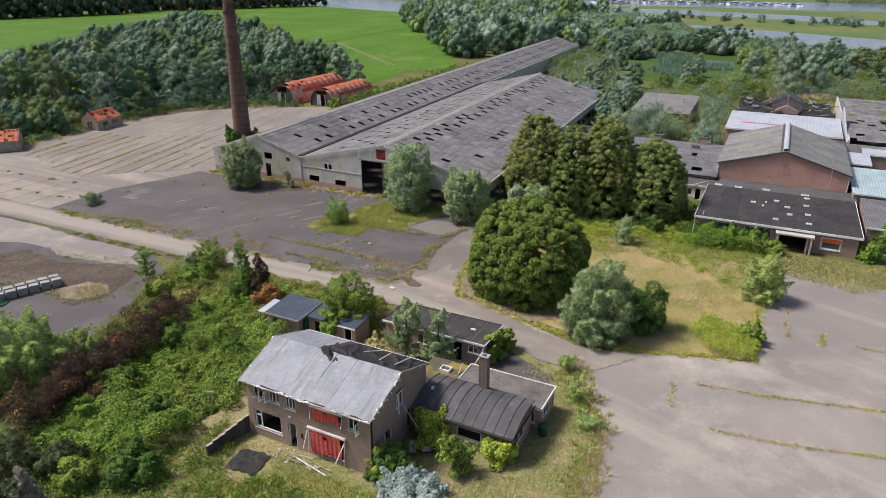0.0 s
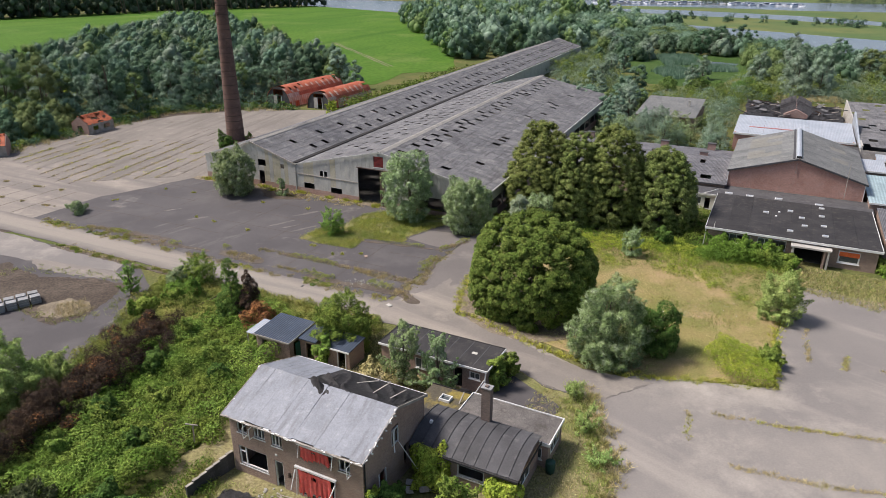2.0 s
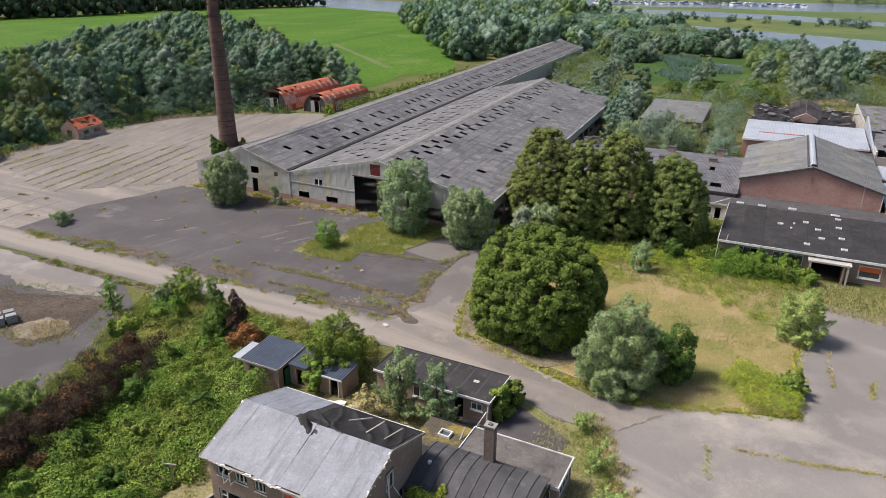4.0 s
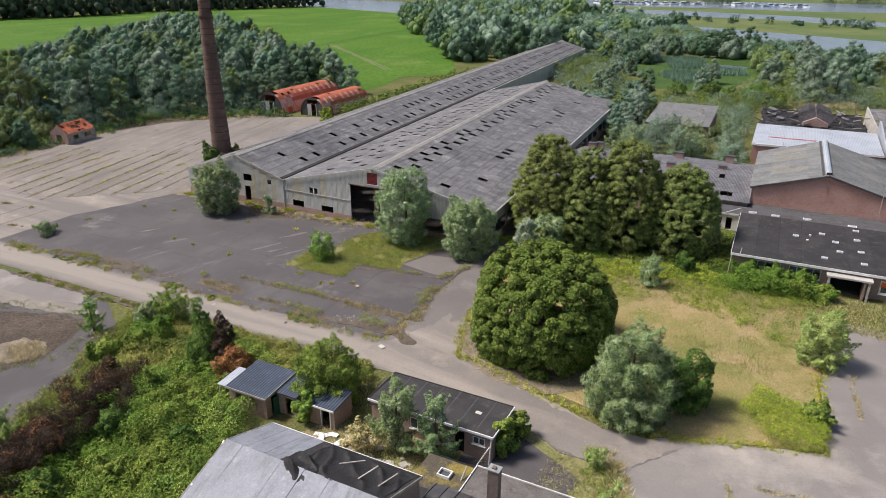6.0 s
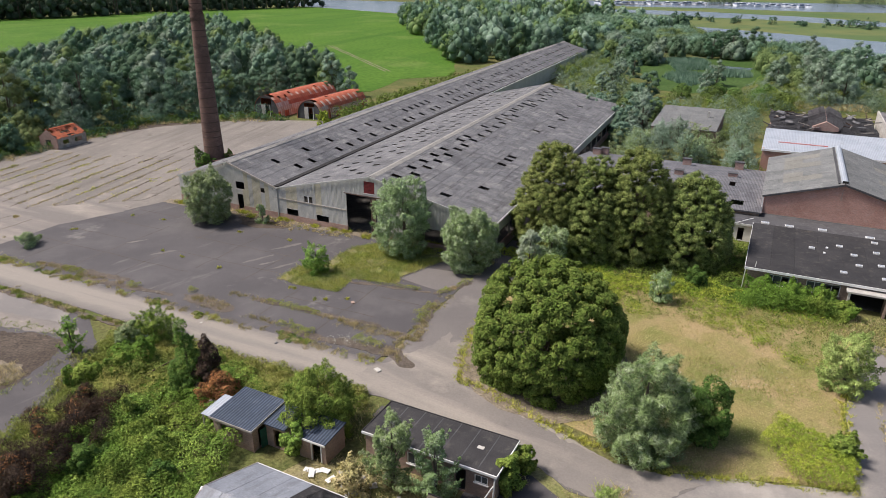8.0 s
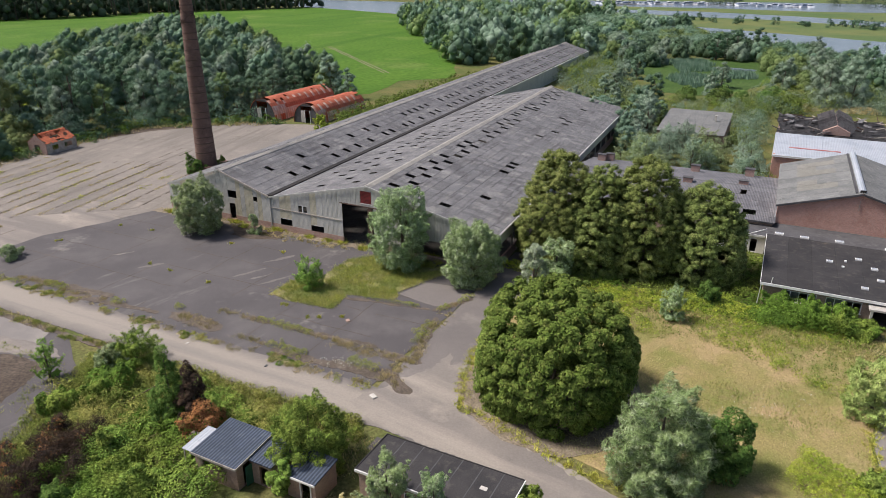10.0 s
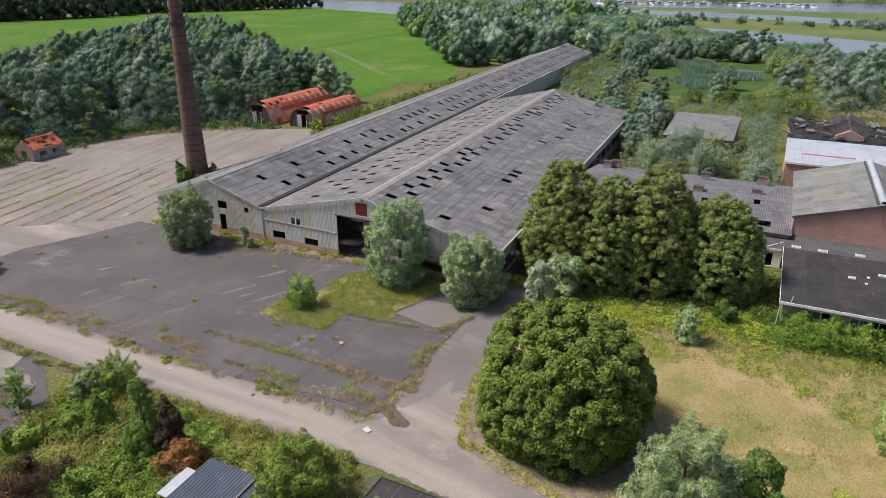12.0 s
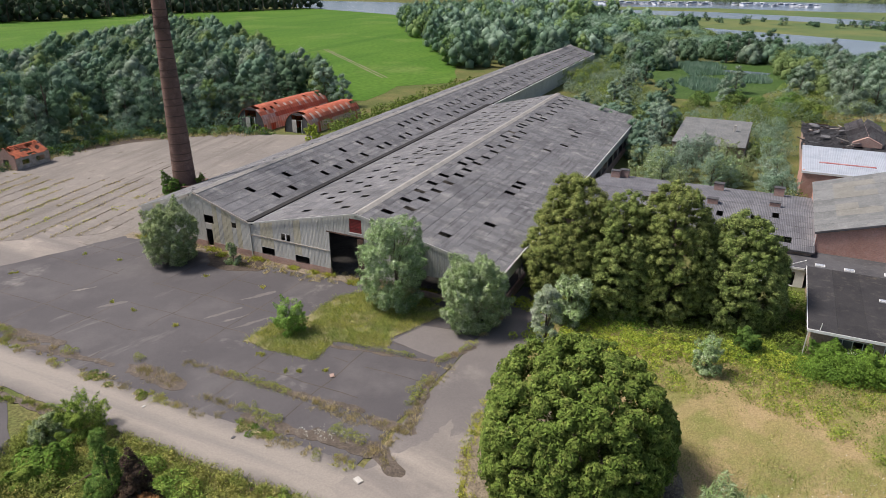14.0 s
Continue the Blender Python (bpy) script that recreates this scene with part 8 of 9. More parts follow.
tufts("court_weeds", spots(COURT, 0.4, 39), 0.24, 0.22, 7, M_STRAW, 40, "dry weeds in the back court")
tufts("verge_grass", spots([(-42, 84), (-40, 90.2), (-33, 87.6), (-9, 77.4), (-8.5, 73), (-20, 76)], 0.4, 41), 0.3, 0.2, 8, M_BLADE, 42, "rough grass of the road verge")
tufts("verge_straw", spots(VERGE, 0.6, 245, lambda x, y: noise.noise((x * 0.25, y * 0.25, 17)) > -0.05), 0.75, 0.3, 10, M_STRAW, 246, "tall dead grass on the road verge", 0.45, 0.022)
tufts("lower_straw", spots([(-24, 40), (-14, 44), (-6, 41), (-2, 34), (-10, 30), (-24, 34)], 0.4, 243), 0.3, 0.22, 9, M_BLADE_YELLOW, 244, "pale seeding grass below the house", 0.6, 0.02)
tufts("lower_grass", spots(LOWER, 0.45, 43, lambda x, y: (x - TARP_AT.x) ** 2 + (y - TARP_AT.y) ** 2 > 4.5), 0.28, 0.25, 6, M_BLADE, 44, "rough grass below the garden")

SIDE = [(-45, 58), (-42, 70), (-42, 84), (-36, 82), (-34.5, 72), (-37.5, 62), (-40.5, 52), (-46, 52)]
tufts("hedge_foot_grass", spots(SIDE, 0.42, 251), 0.4, 0.24, 9, M_BLADE, 252, "tall rough grass beside the hedge", 0.6, 0.024)
cs = spots(SIDE, 1.3, 253, lambda x, y: noise.noise((x * 0.2, y * 0.2, 9)) > -0.1)
tagged(new("hedge_foot_weeds", leaf_cloud("hedge_foot_weeds", [(x, y, 0.4) for x, y in cs], [0.9] * len(cs), 16000, 0.09, M_LEAF_OLIVE, 254, 0.8)), "green brambles beside the dead hedge", "brambles", kind="stuff")
GAP = [(-12, 76), (-4, 72.4), (3, 68.4), (3, 65.5), (-3, 68), (-13, 69)]
tufts("apron_grass", spots(GAP, 0.45, 255), 0.28, 0.24, 7, M_STRAW, 256, "dry weeds behind the outbuilding", 0.6, 0.022)
tufts("apron_green", spots(GAP, 0.9, 257), 0.36, 0.28, 9, M_BLADE, 258, "green weeds behind the outbuilding", 0.6, 0.022)

# weeds in joints and along edges
def joints(name, lines, step, wobble, height, material, seed, label, blades=11, spread=0.17, gaps=0.0, z=0.05, width=0.02):
    places = []
    for line in lines:
        places += along(line, step, wobble, seed)
    if gaps:
        places = [p for p in places if noise.noise((p[0] * 0.17, p[1] * 0.17, seed)) > gaps - 0.4]
    tufts(name, places, height * 0.6, spread, blades * 2, material, seed, label, z=z, width=width)


def sl(*pts):
    return [tuple(site(u, v).xy) for u, v in pts]


EDGE = [sl((-80, -1.5), (-9, -1.5)), sl((-48, 2.5), (-11, 3.0)), sl((-8.6, -1), (-8.4, 30)), sl((-40, -0.2), (-9, 0.4))]


def patches(lines, every, length, across, seed, dens=14):
    """Places of tufts gathered in oblong clumps of uneven size along lines."""
    rng = random.Random(seed)
    out = []
    for line in lines:
        for p, q in zip(line, line[1:]):
            p, q = Vector(p), Vector(q)
            d = (q - p).normalized()
            at = rng.uniform(0, every)
            while at < (q - p).length:
                s = rng.uniform(0.3, 1.0) ** 1.5
                c = p + d * at + Vector((-d.y, d.x)) * rng.gauss(0, across * 0.6)
                for _ in range(int(4 + length * s * across * dens)):
                    a, b = rng.gauss(0, length * s * 0.4), rng.gauss(0, across * 0.45)
                    out.append((c.x + d.x * a - d.y * b, c.y + d.y * a + d.x * b))
                at += every * rng.uniform(0.4, 1.8)
    return out


def beds(rows, seed, dens=9):
    """Places of tufts filling oblong weed beds, each from one end to the other and of a half width."""
    rng = random.Random(seed)
    out = []
    for x0, y0, x1, y1, w in rows:
        ln = math.hypot(x1 - x0, y1 - y0)
        for _ in range(int(ln * w * dens) + 6):
            f, g = rng.random(), rng.gauss(0, 0.45) * w * (0.6 + 0.8 * abs(noise.noise((rng.random() * 3, x0, y0))))
            if noise.noise((x0 + f * ln * 0.5, y0 + g, 3.3)) > -0.35:
                out.append((x0 + (x1 - x0) * f - (y1 - y0) / ln * g, y0 + (y1 - y0) * f + (x1 - x0) / ln * g))
    return out


WEED_BEDS = beds(((-21.6, 90.9, -17, 88.5, 1.3), (-11.6, 87.6, -8.4, 85.6, 1.2), (-4.6, 91.6, -2.8, 96.6, 0.9), (-24.6, 97.0, -17.2, 93.6, 0.7), (-57, 107.2, -53, 105.2, 0.9), (-36.2, 100.4, -35, 99.6, 0.7), (-2.2, 100.0, -0.6, 100.6, 0.6), (0.6, 102.3, 2.6, 104.2, 0.5), (-12, 103.4, -4.4, 100.9, 0.4), (-46, 102.2, -43.5, 101, 0.7)), 171, 11)
DRY_BEDS = beds(((-34.6, 98, -29.4, 95, 1.2), (-14.4, 91.9, -8.6, 88.6, 1.2), (-8, 88.9, -4.2, 87.2, 0.9), (-7.2, 85, -5.2, 82.0, 0.9), (-30.4, 99.6, -24.6, 97, 0.5), (-4.2, 88, -3.2, 92, 0.7), (-17.4, 93.4, -8, 89.4, 0.4), (-26.5, 93, -22, 91.2, 0.6), (-62, 109, -56, 106.6, 0.8), (-54, 105, -46, 102, 0.7)), 173, 9)
bed = patches([EDGE[0]], 8.0, 2.2, 0.6, 151, 5) + WEED_BEDS
tagged(new("edge_clumps", leaf_cloud("edge_clumps", [(x, y, 0.2 + 0.16 * noise.noise((x, y, 3))) for x, y in bed], [0.3 + 0.1 * noise.noise((x * 2, y * 2, 5)) for x, y in bed], 22000, 0.06, M_LEAF_WEED, 152, 1.1, 0.0, 0.3, 0.5, 0.8, block=0)), "rank yellow-green weed clumps along the asphalt", "weeds", kind="stuff")
tufts("edge_dry_clumps", patches([EDGE[0], EDGE[2]], 4.0, 1.6, 0.6, 155) + DRY_BEDS, 0.34, 0.18, 18, M_STRAW, 156, "straw-dry weed clumps along the asphalt", 0.5, 0.012, z=0.05)
tufts("road_clumps", patches([sl((-66, -8.2), (-40, -8.1), (-13, -7.9))], 2.4, 2.0, 0.5, 157), 0.34, 0.14, 20, M_BLADE, 158, "rank weed clumps along the lower road edge", 0.5, 0.026, z=0.05)
tufts("shed_clumps", patches([sl((-72, 30.2), (-12, 31.8))], 4.0, 2.0, 0.8, 159), 0.5, 0.15, 22, M_BLADE_YELLOW, 160, "weed clumps along the shed front", 0.5, 0.028, z=0.05)
tufts("yard_clumps", patches([sl((-60, 12), (-20, 9)), sl((-70, 22), (-40, 24)), sl((-30, 6), (-12, 14)), sl((-78, 6), (-70, 28))], 9.0, 0.8, 0.3, 161), 0.3, 0.1, 14, M_BLADE_YELLOW, 162, "stray weeds in the asphalt cracks", 0.5, 0.024, z=0.05)
tufts("apron_clumps", patches([sl((-170, 8), (-84, 12)), sl((-165, 2), (-82, 4))], 7.0, 1.6, 0.4, 163), 0.3, 0.14, 14, M_STRAW, 164, "dry weed clumps on the worn concrete", 0.5, 0.03, z=0.05)
joints("edge_straw", EDGE[:1] + EDGE[2:3], 0.3, 0.5, 0.4, M_STRAW, 51, "straw weeds along the asphalt edge", gaps=0.5)
joints("edge_weeds", EDGE[:1], 0.3, 0.45, 0.45, M_BLADE_YELLOW, 52, "yellow-green weeds along the asphalt edge", gaps=0.55)
joints("road_edge_weeds", [sl((-64, -7.9), (-30, -7.8))], 0.25, 0.4, 0.4, M_STRAW, 53, "dry weeds along the lower road edge", gaps=0.25)
joints("shed_foot_weeds", [sl((-72, 30.5), (-9, 32.2)), sl((-50, 28.5), (-33, 29.5))], 0.25, 0.6, 0.5, M_STRAW, 54, "dry weeds along the shed foot", gaps=0.2)
joints("shed_foot_green", [sl((-70, 30), (-30, 31))], 0.3, 0.7, 0.45, M_BLADE_YELLOW, 55, "green weeds along the shed foot", gaps=0.42)
joints("bay_weeds", [[bay_at(u, 6 + 0.5 * abs(u)), bay_at(u, 42)] for u in np.arange(-24.4, 18, 3.6)], 0.55, 0.22, 0.28, M_STRAW, 56, "dry weeds in the yard joints", 7, 0.3, gaps=0.3, width=0.05)
joints("bay_green", [[bay_at(u, 8 + 0.5 * abs(u)), bay_at(u, 36)] for u in np.arange(-24.4, 18, 7.2)], 0.5, 0.5, 0.28, M_BLADE_YELLOW, 57, "green weeds in the yard joints", 7, 0.35, gaps=0.4, width=0.05)
CRACKS = [[(23.5, 58.4), (22.3, 54.1)], [(25.8, 58), (31.6, 56.2), (42.8, 53.6), (62, 48)], [(24.7, 50.3), (31.5, 48.1), (39.2, 46.6), (60, 41)], [(45.4, 80.3), (40, 68)], [(44.8, 69.5), (43.2, 66.1)], [(47, 66.0), (50, 64.8)], [(52, 62), (50.8, 58)]]
joints("yard_crack_weeds", CRACKS, 0.13, 0.14, 0.3, M_STRAW, 58, "straw weeds in the yard cracks", 6, 0.12, gaps=0.22)
joints("yard_crack_green", CRACKS, 0.25, 0.16, 0.28, M_BLADE_YELLOW, 59, "green weeds in the yard cracks", 6, 0.12, gaps=0.5)
joints("lawn_edge_weeds", [sl((-2.0, 36), (-2.0, 9), (0.6, 0)), sl((1, -0.4), (5, -1.2), (13, -4.2), (24, -5.5), (38, -1.1), (37.8, 10.6), (40.3, 27))], 0.18, 0.35, 0.45, M_BLADE_YELLOW, 60, "rank weeds along the lawn edge")
joints("plot_edge_green", [[(13.0, 63), (13.2, 50.5), (10.4, 41)]], 0.16, 0.7, 0.9, M_BLADE, 161, "tall green weeds along the yard edge")
joints("plot_edge_weeds", [[(14.4, 62), (14.2, 49.5), (11, 40)]], 0.1, 0.6, 0.8, M_STRAW, 61, "dry weeds along the yard edge")
joints("apron_weeds", [sl((8, -15), (12, -12), (17, -13)), sl((10, -17), (15, -18))], 0.3, 0.4, 0.35, M_STRAW, 62, "dry weeds on the apron", gaps=0.3)
mats = []
for line in EDGE[:1]:
    mats += [(x, y, 0.13) for x, y in along(line, 0.3, 0.4, 83) if noise.noise((x * 0.3, y * 0.3, 31)) > 0.12]
tagged(new("edge_creepers", leaf_cloud("edge_creepers", mats, [0.5] * len(mats), 5000, 0.09, M_LEAF_BRAMBLE, 84, 0.3)), "low creeping weeds along the asphalt edge", "weeds", kind="stuff")
tagged(new("edge_dry_weeds", leaf_cloud("edge_dry_weeds", mats[::2], [0.6] * len(mats[::2]), 3000, 0.08, M_STRAW, 85, 0.3)), "dry creeping weeds along the asphalt edge", "weeds", kind="stuff")
tufts("soil_weeds", spots([(-51.5, 80.2), (-49, 81.5), (-46.2, 79), (-47, 76.6), (-50, 76.8)], 0.35, 86), 0.3, 0.2, 8, M_STRAW, 87, "straw-coloured weeds on the bare soil", z=0.04)
tufts("soil_fringe", along([(-72, 86), (-62, 91), (-50, 89.5), (-44, 86), (-43.5, 78), (-48, 75.5), (-53, 77), (-57, 81), (-66, 80)], 0.25, 0.6, 88), 0.3, 0.2, 8, M_BLADE, 89, "weeds round the bare soil", z=0.05)
for name, seed, where in (("flowering_weeds", 71, along(sl((-16, 0.5), (-11, 1.2)), 0.08, 0.5, 3)), ("lawn_flowers", 72, along(sl((20, 6), (33, 16)), 0.12, 1.8, 5))):
    rngp = random.Random(seed)
    tagged(new(name, leaf_cloud(name, [(x, y, 0.55 + rngp.uniform(-0.2, 0.2)) for x, y in where], [0.25] * len(where), 190, 0.06, M_FLOWER, seed, 0.6)), "white flowering weeds", "flowers", kind="stuff")

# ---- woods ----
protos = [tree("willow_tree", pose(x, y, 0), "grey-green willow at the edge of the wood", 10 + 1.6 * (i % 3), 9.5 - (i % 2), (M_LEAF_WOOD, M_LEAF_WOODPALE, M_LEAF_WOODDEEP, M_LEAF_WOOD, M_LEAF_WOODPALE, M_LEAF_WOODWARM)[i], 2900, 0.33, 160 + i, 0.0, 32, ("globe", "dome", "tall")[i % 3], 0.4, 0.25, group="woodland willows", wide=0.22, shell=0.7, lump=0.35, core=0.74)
          for i, (x, y) in enumerate(((-70, 224), (-80, 226), (-92, 222), (-60, 228), (-103, 200), (-112, 196)))]
planted = [6]


def plant(places, seed, lo=0.75, hi=1.25, kinds=(0, 1, 2, 3, 4, 5)):
    rng = random.Random(seed)
    for px, py in places:
        if planted[0] >= 260:
            return
        s = rng.uniform(lo, hi)
        ob = copy_thing(protos[rng.choice(kinds)], pose(px, py, 0, 0, 0, rng.uniform(0, 360)))
        ob.scale = (s, s, s * rng.uniform(0.85, 1.2))
        planted[0] += 1


def bank(x, y):
    """Trees stay low towards the river bank."""
    if x < 60 or y > 600:
        return 1.0
    d = min((200 - x - 0.4 * (y - 424)) / 1.077, -((x - 240) * 0.486 + (y - 360) * 0.874))
    return min(1.0, max(0.45, 0.45 + 0.55 * d / 45))


def forest(name, places, heights, width, per, size, materials, seed, label, dense=1.5):
    """Far trees that nobody could count, one mesh of leaf tufts for each tone of green."""
    rng = random.Random(seed)
    sets = [([], [], []) for _ in materials]
    for x, y in places:
        f = 0.5 + 0.6 * noise.noise((x * 0.03, y * 0.03, seed)) + rng.uniform(-0.5, 0.5)
        cs, rs, hs = sets[int(min(0.999, max(0.0, f)) * len(sets))]
        h = rng.uniform(*heights) * bank(x, y)
        w = width * rng.uniform(0.65, 1.25)
        for k in range(12):
            g = ((k + 0.5) / 12) ** 0.8
            a = k * 2.399 + rng.uniform(-0.4, 0.4)
            r = w * 0.5 * profile("dome", g) * 0.7
            cs.append((x + r * math.cos(a), y + r * math.sin(a), h * (0.04 + 0.9 * g)))
            rs.append(w * rng.uniform(0.19, 0.31) * (1.3 - 0.6 * g))
            hs.append((x, y, h * (0.25 + 0.25 * g)))
    for (cs, rs, hs), m in zip(sets, materials):
        if cs:
            tagged(new(name, leaf_cloud(name, cs, rs, int(dense * per * len(cs)) // 12, size * 0.78, m, seed, 1.15, 0.2, 0.24, spray=0.4, hearts=hs, block=12, core=0.74 if size < 1.2 and per > 280 else 0)), label, "wood", kind="stuff")


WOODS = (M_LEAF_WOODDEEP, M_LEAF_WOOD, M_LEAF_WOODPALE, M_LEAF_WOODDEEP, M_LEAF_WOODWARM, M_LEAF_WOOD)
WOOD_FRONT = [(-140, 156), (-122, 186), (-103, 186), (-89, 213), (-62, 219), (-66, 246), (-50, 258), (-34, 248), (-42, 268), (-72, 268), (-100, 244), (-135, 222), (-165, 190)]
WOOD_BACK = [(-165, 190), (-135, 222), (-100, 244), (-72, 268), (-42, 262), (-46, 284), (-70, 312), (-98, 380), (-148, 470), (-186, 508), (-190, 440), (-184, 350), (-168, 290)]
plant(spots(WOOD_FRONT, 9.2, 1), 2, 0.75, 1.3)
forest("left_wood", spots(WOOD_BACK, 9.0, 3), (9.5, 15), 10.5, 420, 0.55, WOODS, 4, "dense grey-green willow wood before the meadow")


def open_water(x, y):
    return not inside([(101, 362), (143, 354), (136, 345), (126, 300), (108, 288), (84, 268), (77, 278), (84, 320)], x, y) and ((x - 119) / 12) ** 2 + ((y - 236) / 7) ** 2 > 1


WORKS_BACK = [tuple((HALL @ Vector((u, v, 0))).xy) for u, v in ((-35, 29), (-4, 29), (-4, 56), (-10, 57), (-30, 56), (-35, 50))]
for i, (x, y) in enumerate(((42, 172), (52, 168))):
    protos.append(tree("willow_tree", pose(x, y, 0), "soft grey-green willow behind the workshop", 6.6, 6.2, (M_LEAF_WOODPALE, M_LEAF_WILLOW)[i], 4500, 0.15, 168 + i, 0.0, 60, "dome", 0.3, 0.19, group="workshop willows", wide=0.36, shell=0.7, lump=0.4, shoots=1.6))
plant(spots(WORKS_BACK, 6.2, 5), 6, 0.75, 1.15, (6, 6, 7))
plant(spots([tuple((HALL @ Vector((u, v, 0))).xy) for u, v in ((-46, 60), (-31, 40), (-31, 95), (-60, 90))], 6.5, 7), 8, 0.5, 0.85)
for k, s, places in ((4, 1.15, ((113.1, 263), (116.7, 240), (126.6, 244), (134.7, 285), (121, 252), (141, 268))), (1, 0.85, ((48.7, 247), (56, 262), (61, 276), (97.9, 279))), (4, 0.7, ((49.4, 238.5), (88, 262))), (3, 0.95, ((65.7, 252), (72, 300), (78, 345), (99, 386), (88, 362))), (2, 1.0, ((124.6, 361), (130, 364), (133.7, 361), (141.5, 362), (137, 370), (148, 372), (146, 355)))):
    for n, (px, py) in enumerate(places):
        ob = copy_thing(protos[k], pose(px, py, 0, 0, 0, 77 * n + 31 * k))
        ob.scale = (s * (0.92 + 0.05 * (n % 4)), s, s * (0.95 + 0.07 * (n % 3)))
        planted[0] += 1
plant(spots([(140, 290), (146, 262), (175, 255), (178, 300), (165, 340), (150, 345)], 9.5, 9), 10, 0.7, 1.1)
plant(spots([(140, 205), (150, 258), (180, 300), (206, 262), (192, 190)], 9.0, 11), 12, 0.7, 1.15)
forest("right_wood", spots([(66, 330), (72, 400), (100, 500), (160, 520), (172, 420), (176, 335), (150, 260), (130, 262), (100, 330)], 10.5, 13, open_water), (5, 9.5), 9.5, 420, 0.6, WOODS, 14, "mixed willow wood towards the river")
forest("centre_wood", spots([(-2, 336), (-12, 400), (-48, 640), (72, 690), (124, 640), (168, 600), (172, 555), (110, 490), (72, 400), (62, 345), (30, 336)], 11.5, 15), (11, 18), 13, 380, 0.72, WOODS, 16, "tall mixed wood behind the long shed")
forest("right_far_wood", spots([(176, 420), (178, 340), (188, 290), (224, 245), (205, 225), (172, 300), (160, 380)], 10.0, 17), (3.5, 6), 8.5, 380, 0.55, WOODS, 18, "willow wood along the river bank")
slab("marsh_pond", [(112, 333), (118, 326), (127, 321), (131, 327), (124, 333), (116, 337)], 0.09, M_WATER, "dark still pool among the reeds", 0.5, 2, 36, category="water")
tufts("reed_bed", spots([(96, 322), (101, 356), (118, 356), (116, 340), (110, 334), (112, 322)], 1.0, 19) + spots([(110, 318), (124, 316), (120, 300), (104, 300)], 1.0, 20) + spots([(86, 276), (84, 300), (96, 316), (104, 296)], 1.1, 21), 1.8, 0.6, 8, M_LEAF_WOOD, 20, "green reed bed in the clearing", 0.15, 0.12, "reeds")
tufts("meadow_grass", spots([(108, 234), (112, 245), (130, 238), (128, 228)], 0.7, 21), 0.8, 0.4, 8, M_STRAW, 22, "golden grass in a small clearing", 0.2, 0.1)
bush(pose(84, 244, 0), "rounded bright green sallow bush", 5.0, 8.5, M_LEAF_SALLOW, 4500, 0.24, 181, group="sallow bushes", shoots=0.3)
for i, (x, y, s) in enumerate(((77.4, 254, 0.8), (91.5, 245, 0.8), (98, 240, 0.9), (102, 233, 0.9), (92, 262, 0.7), (104, 252, 0.8))):
    bush(pose(x, y, 0), "rounded bright green sallow bush", 5.6 * s, 10 * s, M_LEAF_SALLOW, 4000, 0.24, 182 + i, group="sallow bushes", shoots=0.3)

SCRUB = (M_LEAF_WOODWARM, M_LEAF_BUSH, M_LEAF_WOODPALE, M_LEAF_WOOD)
forest("works_scrub", spots([(44, 230), (39, 284), (34, 330), (66, 345), (72, 330), (66, 290), (58, 250), (60, 222)], 5.0, 61) + spots([(64, 214), (76, 216), (90, 240), (106, 262), (130, 262), (169, 274), (178, 250), (170, 207), (118, 225), (90, 222)], 5.2, 62, open_water), (2.5, 6.0), 6.5, 230, 0.42, SCRUB, 63, "mixed green scrub behind the works")
forest("wood_fringe", along([(-140, 156), (-123, 183), (-104, 184), (-90, 211), (-60, 217), (-44, 258)], 3.2, 1.6, 64), (2.5, 6.5), 6.0, 260, 0.4, (M_LEAF_WOODDEEP, M_LEAF_WOOD, M_LEAF_WOODDEEP), 65, "grey-green scrub at the wood's edge")
forest("hut_scrub", spots([(-128, 160), (-113, 163), (-103, 171), (-101, 186), (-108, 192), (-130, 188)], 4.2, 71), (3.5, 8), 6.0, 420, 0.42, (M_LEAF_WOODDEEP, M_LEAF_WOODDEEP, M_LEAF_WOOD, M_LEAF_WOODWARM), 72, "dark scrub and young trees round the derelict hut")
forest("row_scrub", spots([tuple((HALL @ Vector((u, v, 0))).xy) for u, v in ((-30, 60), (-4, 60), (-4, 96), (-12, 98), (-12, 66), (-30, 66))], 4.0, 66), (2, 4.5), 5, 200, 0.34, SCRUB, 67, "green scrub round the far shed")

forest("gap_scrub", spots([tuple((HALL @ Vector((u, v, 0))).xy) for u, v in ((-5.2, 3), (-2.6, 3), (-2.6, 34), (-5.2, 34))], 2.4, 68) + spots([tuple((HALL @ Vector((u, v, 0))).xy) for u, v in ((-34, 81.5), (-8, 81.5), (-4, 92), (-4, 118), (-36, 118))], 4.4, 69), (1.6, 4.0), 4.0, 200, 0.3, SCRUB, 70, "green scrub between the works buildings")

# ---- river, marina and far banks ----
slab("far_bank", [(100, 700), (176, 560), (262, 440), (420, 330), (900, 300), (900, 1100), (100, 1100)], 0.05, M_REED, "flat grassy river foreland, partly golden", 4, 20, 31, category="bank")
slab("near_channel", [(150, 600), (168, 540), (188, 424), (190, 345), (226, 275), (500, 190), (700, 200), (700, 290), (400, 345), (266, 437), (238, 478), (211, 518), (184, 556)], 0.09, M_WATER, "calm grey-blue side channel of the river", 2, 12, 32, category="water")
slab("middle_channel", [(100, 780), (140.6, 767), (215, 672), (267, 641), (300, 595), (329, 560), (352, 600), (335, 648), (320, 675), (248, 757), (147, 801), (100, 815)], 0.09, M_WATER, "pale grey middle channel of the river", 2, 12, 33, category="water")
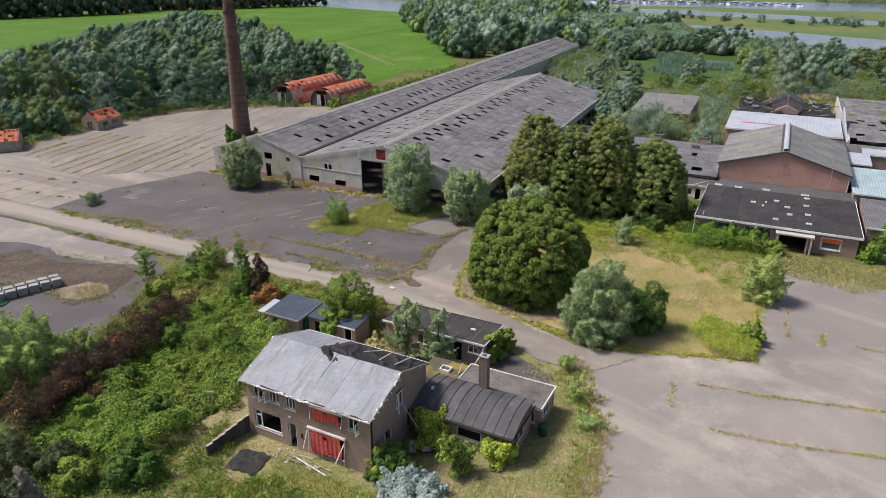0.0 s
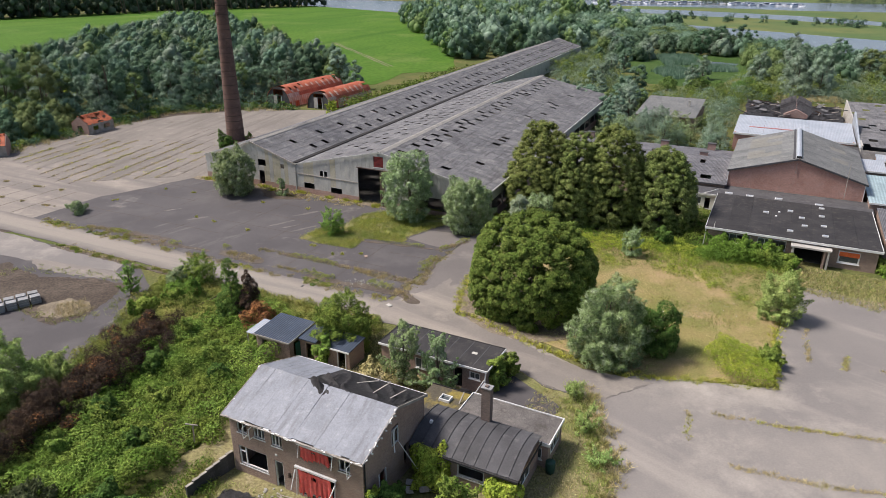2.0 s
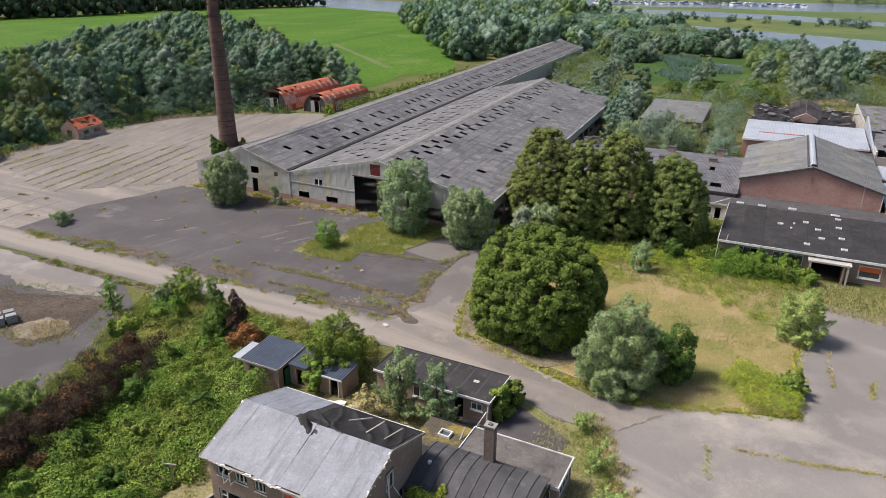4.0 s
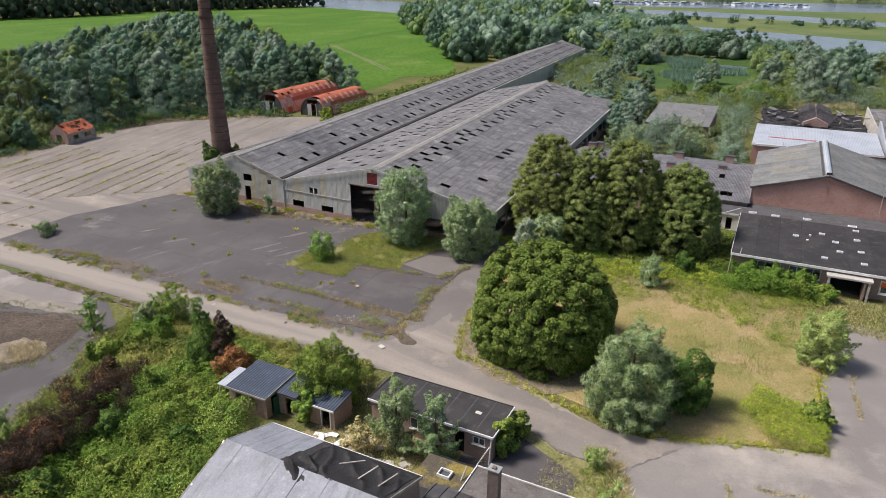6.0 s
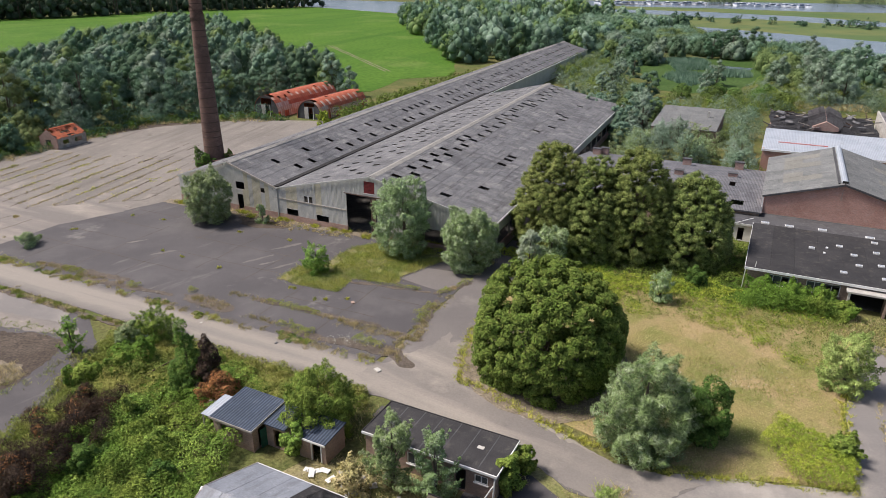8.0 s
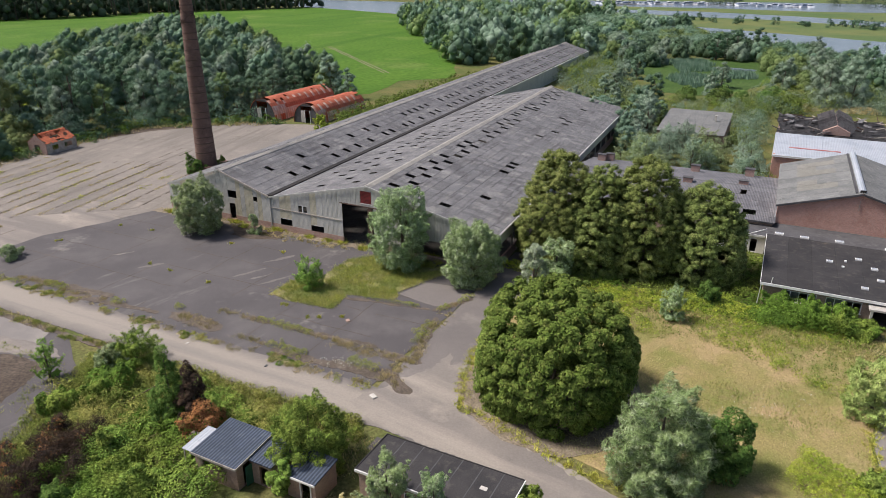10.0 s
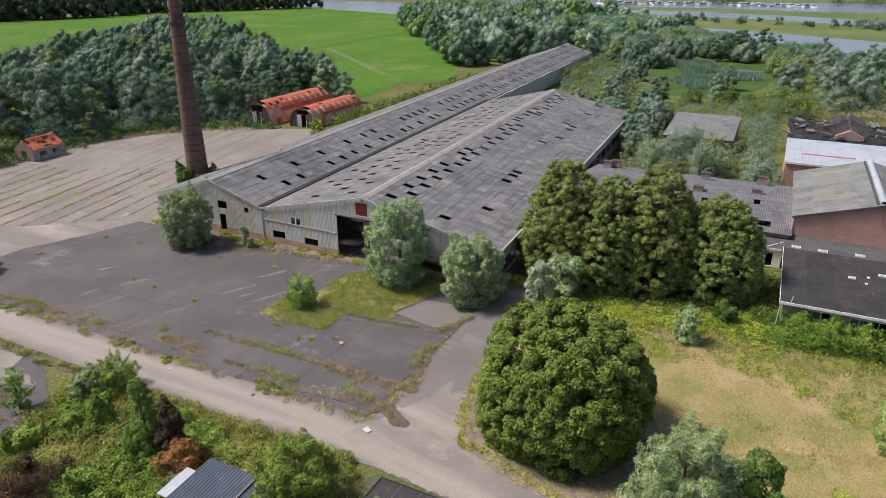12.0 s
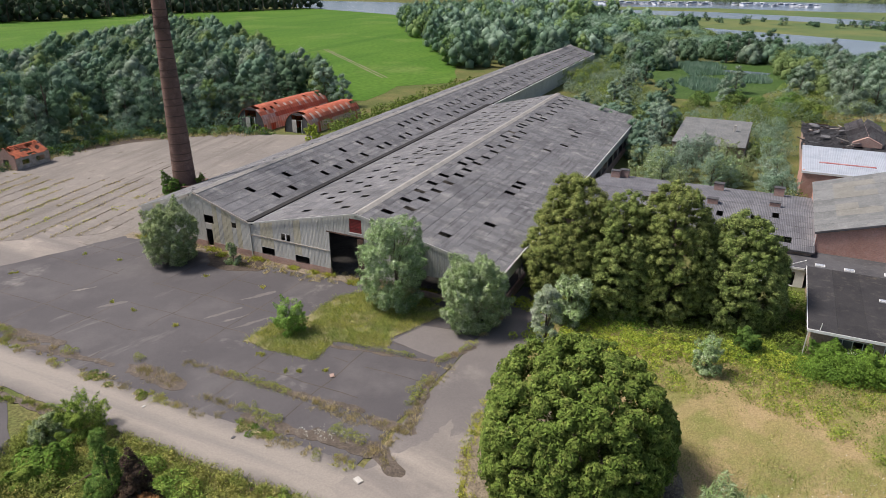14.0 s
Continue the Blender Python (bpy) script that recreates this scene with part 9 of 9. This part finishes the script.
slab("marina_water", [(60, 880), (158, 866), (278, 822), (359, 762), (435, 736), (800, 640), (900, 760), (420, 960), (60, 1030)], 0.09, M_WATER, "pale grey marina water", 2, 15, 34, category="water")
slab("left_river", [(-700, 1040), (-250, 905), (-139, 796), (-57, 707), (-52, 920), (-80, 960), (-175, 1000), (-700, 1110)], 0.1, M_WATER, "pale grey river bend beyond the meadow", 2, 15, 35, category="water")
forest("left_tree_line", spots([(-395, 575), (-330, 633), (-290, 716), (-216, 764), (-160, 812), (-150, 836), (-225, 800), (-300, 755), (-345, 665), (-420, 610)], 9.5, 41), (22, 32), 13, 290, 1.1, (M_LEAF_FAR,), 42, "tall dark tree line at the far edge of the meadow", 1.2)
rngf = random.Random(4)
for i in range(70):
    f = i / 70
    x, y = -392 + 238 * f + rngf.uniform(-4, 4), 580 + 230 * f ** 0.9 + rngf.uniform(-8, 8)
    if i % 2 == 0:
        pt = tagged(part("tree_trunk", beam((x, y, 0), (x + rngf.uniform(-1, 1), y, 14), 0.8), M_BARK, None), "tall bare trunk in the far tree line", "tree", "far trunks")
forest("far_tree_line", spots([(-900, 1180), (-200, 1120), (900, 1100), (900, 1160), (-200, 1190), (-900, 1260)], 22, 43), (18, 28), 26, 200, 2.2, (M_LEAF_FAR,), 44, "distant dark woods on the horizon", 1.0)
forest("marina_trees", spots([(300, 905), (330, 880), (340, 890), (310, 920)], 8, 45) + spots([(420, 850), (900, 760), (900, 800), (430, 880)], 14, 46), (10, 16), 14, 260, 1.2, (M_LEAF_FAR,), 47, "dark trees round the marina", 1.0)
rngf = random.Random(9)
for i in range(26):
    f = rngf.random()
    x, y = 190 + 190 * f + rngf.uniform(-8, 8), 640 - 150 * f + rngf.uniform(-22, 22)
    s = rngf.uniform(3.0, 6.0)
    bush(pose(x, y, 0), "round dark shrub on the river foreland", s, s * 1.6, M_LEAF_WOODDEEP, 260, 0.6, 300 + i, group="foreland shrubs", clumps=10)
boat = thing("boat", pose(176, 899, 0.1, 0, 0, 15), "white moored motor boat in the marina", "boat", "moored boats")
bm = bmesh.new()
lo = [bm.verts.new(c) for c in ((-1.2, -4, 0), (1.2, -4, 0), (1.3, 1, 0), (0, 4.2, 0.3), (-1.3, 1, 0))]
hi = [bm.verts.new(c) for c in ((-1.6, -4.2, 1.5), (1.6, -4.2, 1.5), (1.7, 1, 1.6), (0, 5.2, 2.0), (-1.7, 1, 1.6))]
bm.faces.new(lo[::-1])
bm.faces.new(hi)
for i in range(5):
    j = (i + 1) % 5
    bm.faces.new((lo[i], lo[j], hi[j], hi[i]))
part("hull", bm, M_BOAT, boat)
part("cabin", boxes((-1.2, -2.8, 1.5, 1.2, 1.2, 2.9)), M_BOATBLUE, boat)
part("cabin_roof", boxes((-1.3, -3.0, 2.9, 1.3, 1.0, 3.1)), M_BOAT, boat)
rngb = random.Random(5)
for i in range(64):
    f = i / 64
    if f < 0.6:
        x, y = 174 + 130 * f / 0.6, 903 - 12 * f + rngb.uniform(-14, 14)
    else:
        x, y = 322 + 74 * (f - 0.6) / 0.4, 876 - 46 * (f - 0.6) / 0.4 + rngb.uniform(-8, 10)
    b = copy_thing(boat, pose(x, y, 0.1, 0, 0, rngb.choice((15, 100, 200, 280)) + rngb.uniform(-10, 10)))
    s = rngb.uniform(0.75, 1.3)
    b.scale = (s, s, s)
for i in range(3):
    j = thing("jetty", pose(178 + 60 * i, 892 - 4 * i, 0.1, 0, 0, -8), "long pale floating jetty", "jetty", "marina jetties")
    part("deck", boxes((0, 0, 0.3, 52, 1.6, 0.6)), M_WOODGREY, j)
    for k in range(8):
        part("pile", boxes((k * 7, 1.7, 0, k * 7 + 0.4, 2.1, 2.4)), M_WOODGREY, j)

# ---- single roof sheets of the shed nearest the lane ----
me = mesh_of("roof_sheet", [(-0.05, 0, 0.036), (1.9, 0, 0), (1.9, SHEET_W + 0.05, 0), (-0.05, SHEET_W + 0.05, 0.036), (-0.05, 0, 0.011), (1.9, 0, -0.025), (1.9, SHEET_W + 0.05, -0.025), (-0.05, SHEET_W + 0.05, 0.011)],
             [(0, 1, 2, 3), (7, 6, 5, 4), (0, 4, 5, 1), (1, 5, 6, 2), (2, 6, 7, 3), (3, 7, 4, 0)], M_FIBREPART)
me.flip_normals()
for x, y, z, dx, dz, slip, run in near_sheets:
    m = Matrix.Translation((x, y + SHEET_W + 0.05, z)) @ Matrix.Rotation(math.pi, 4, "Z") @ Matrix.Rotation(-math.atan2(dz, abs(dx)), 4, "Y") @ pose(0, 0, 0, 0, 0, slip * 20)
    part("roof_sheet", me, M_FIBREPART, shed, "", m)
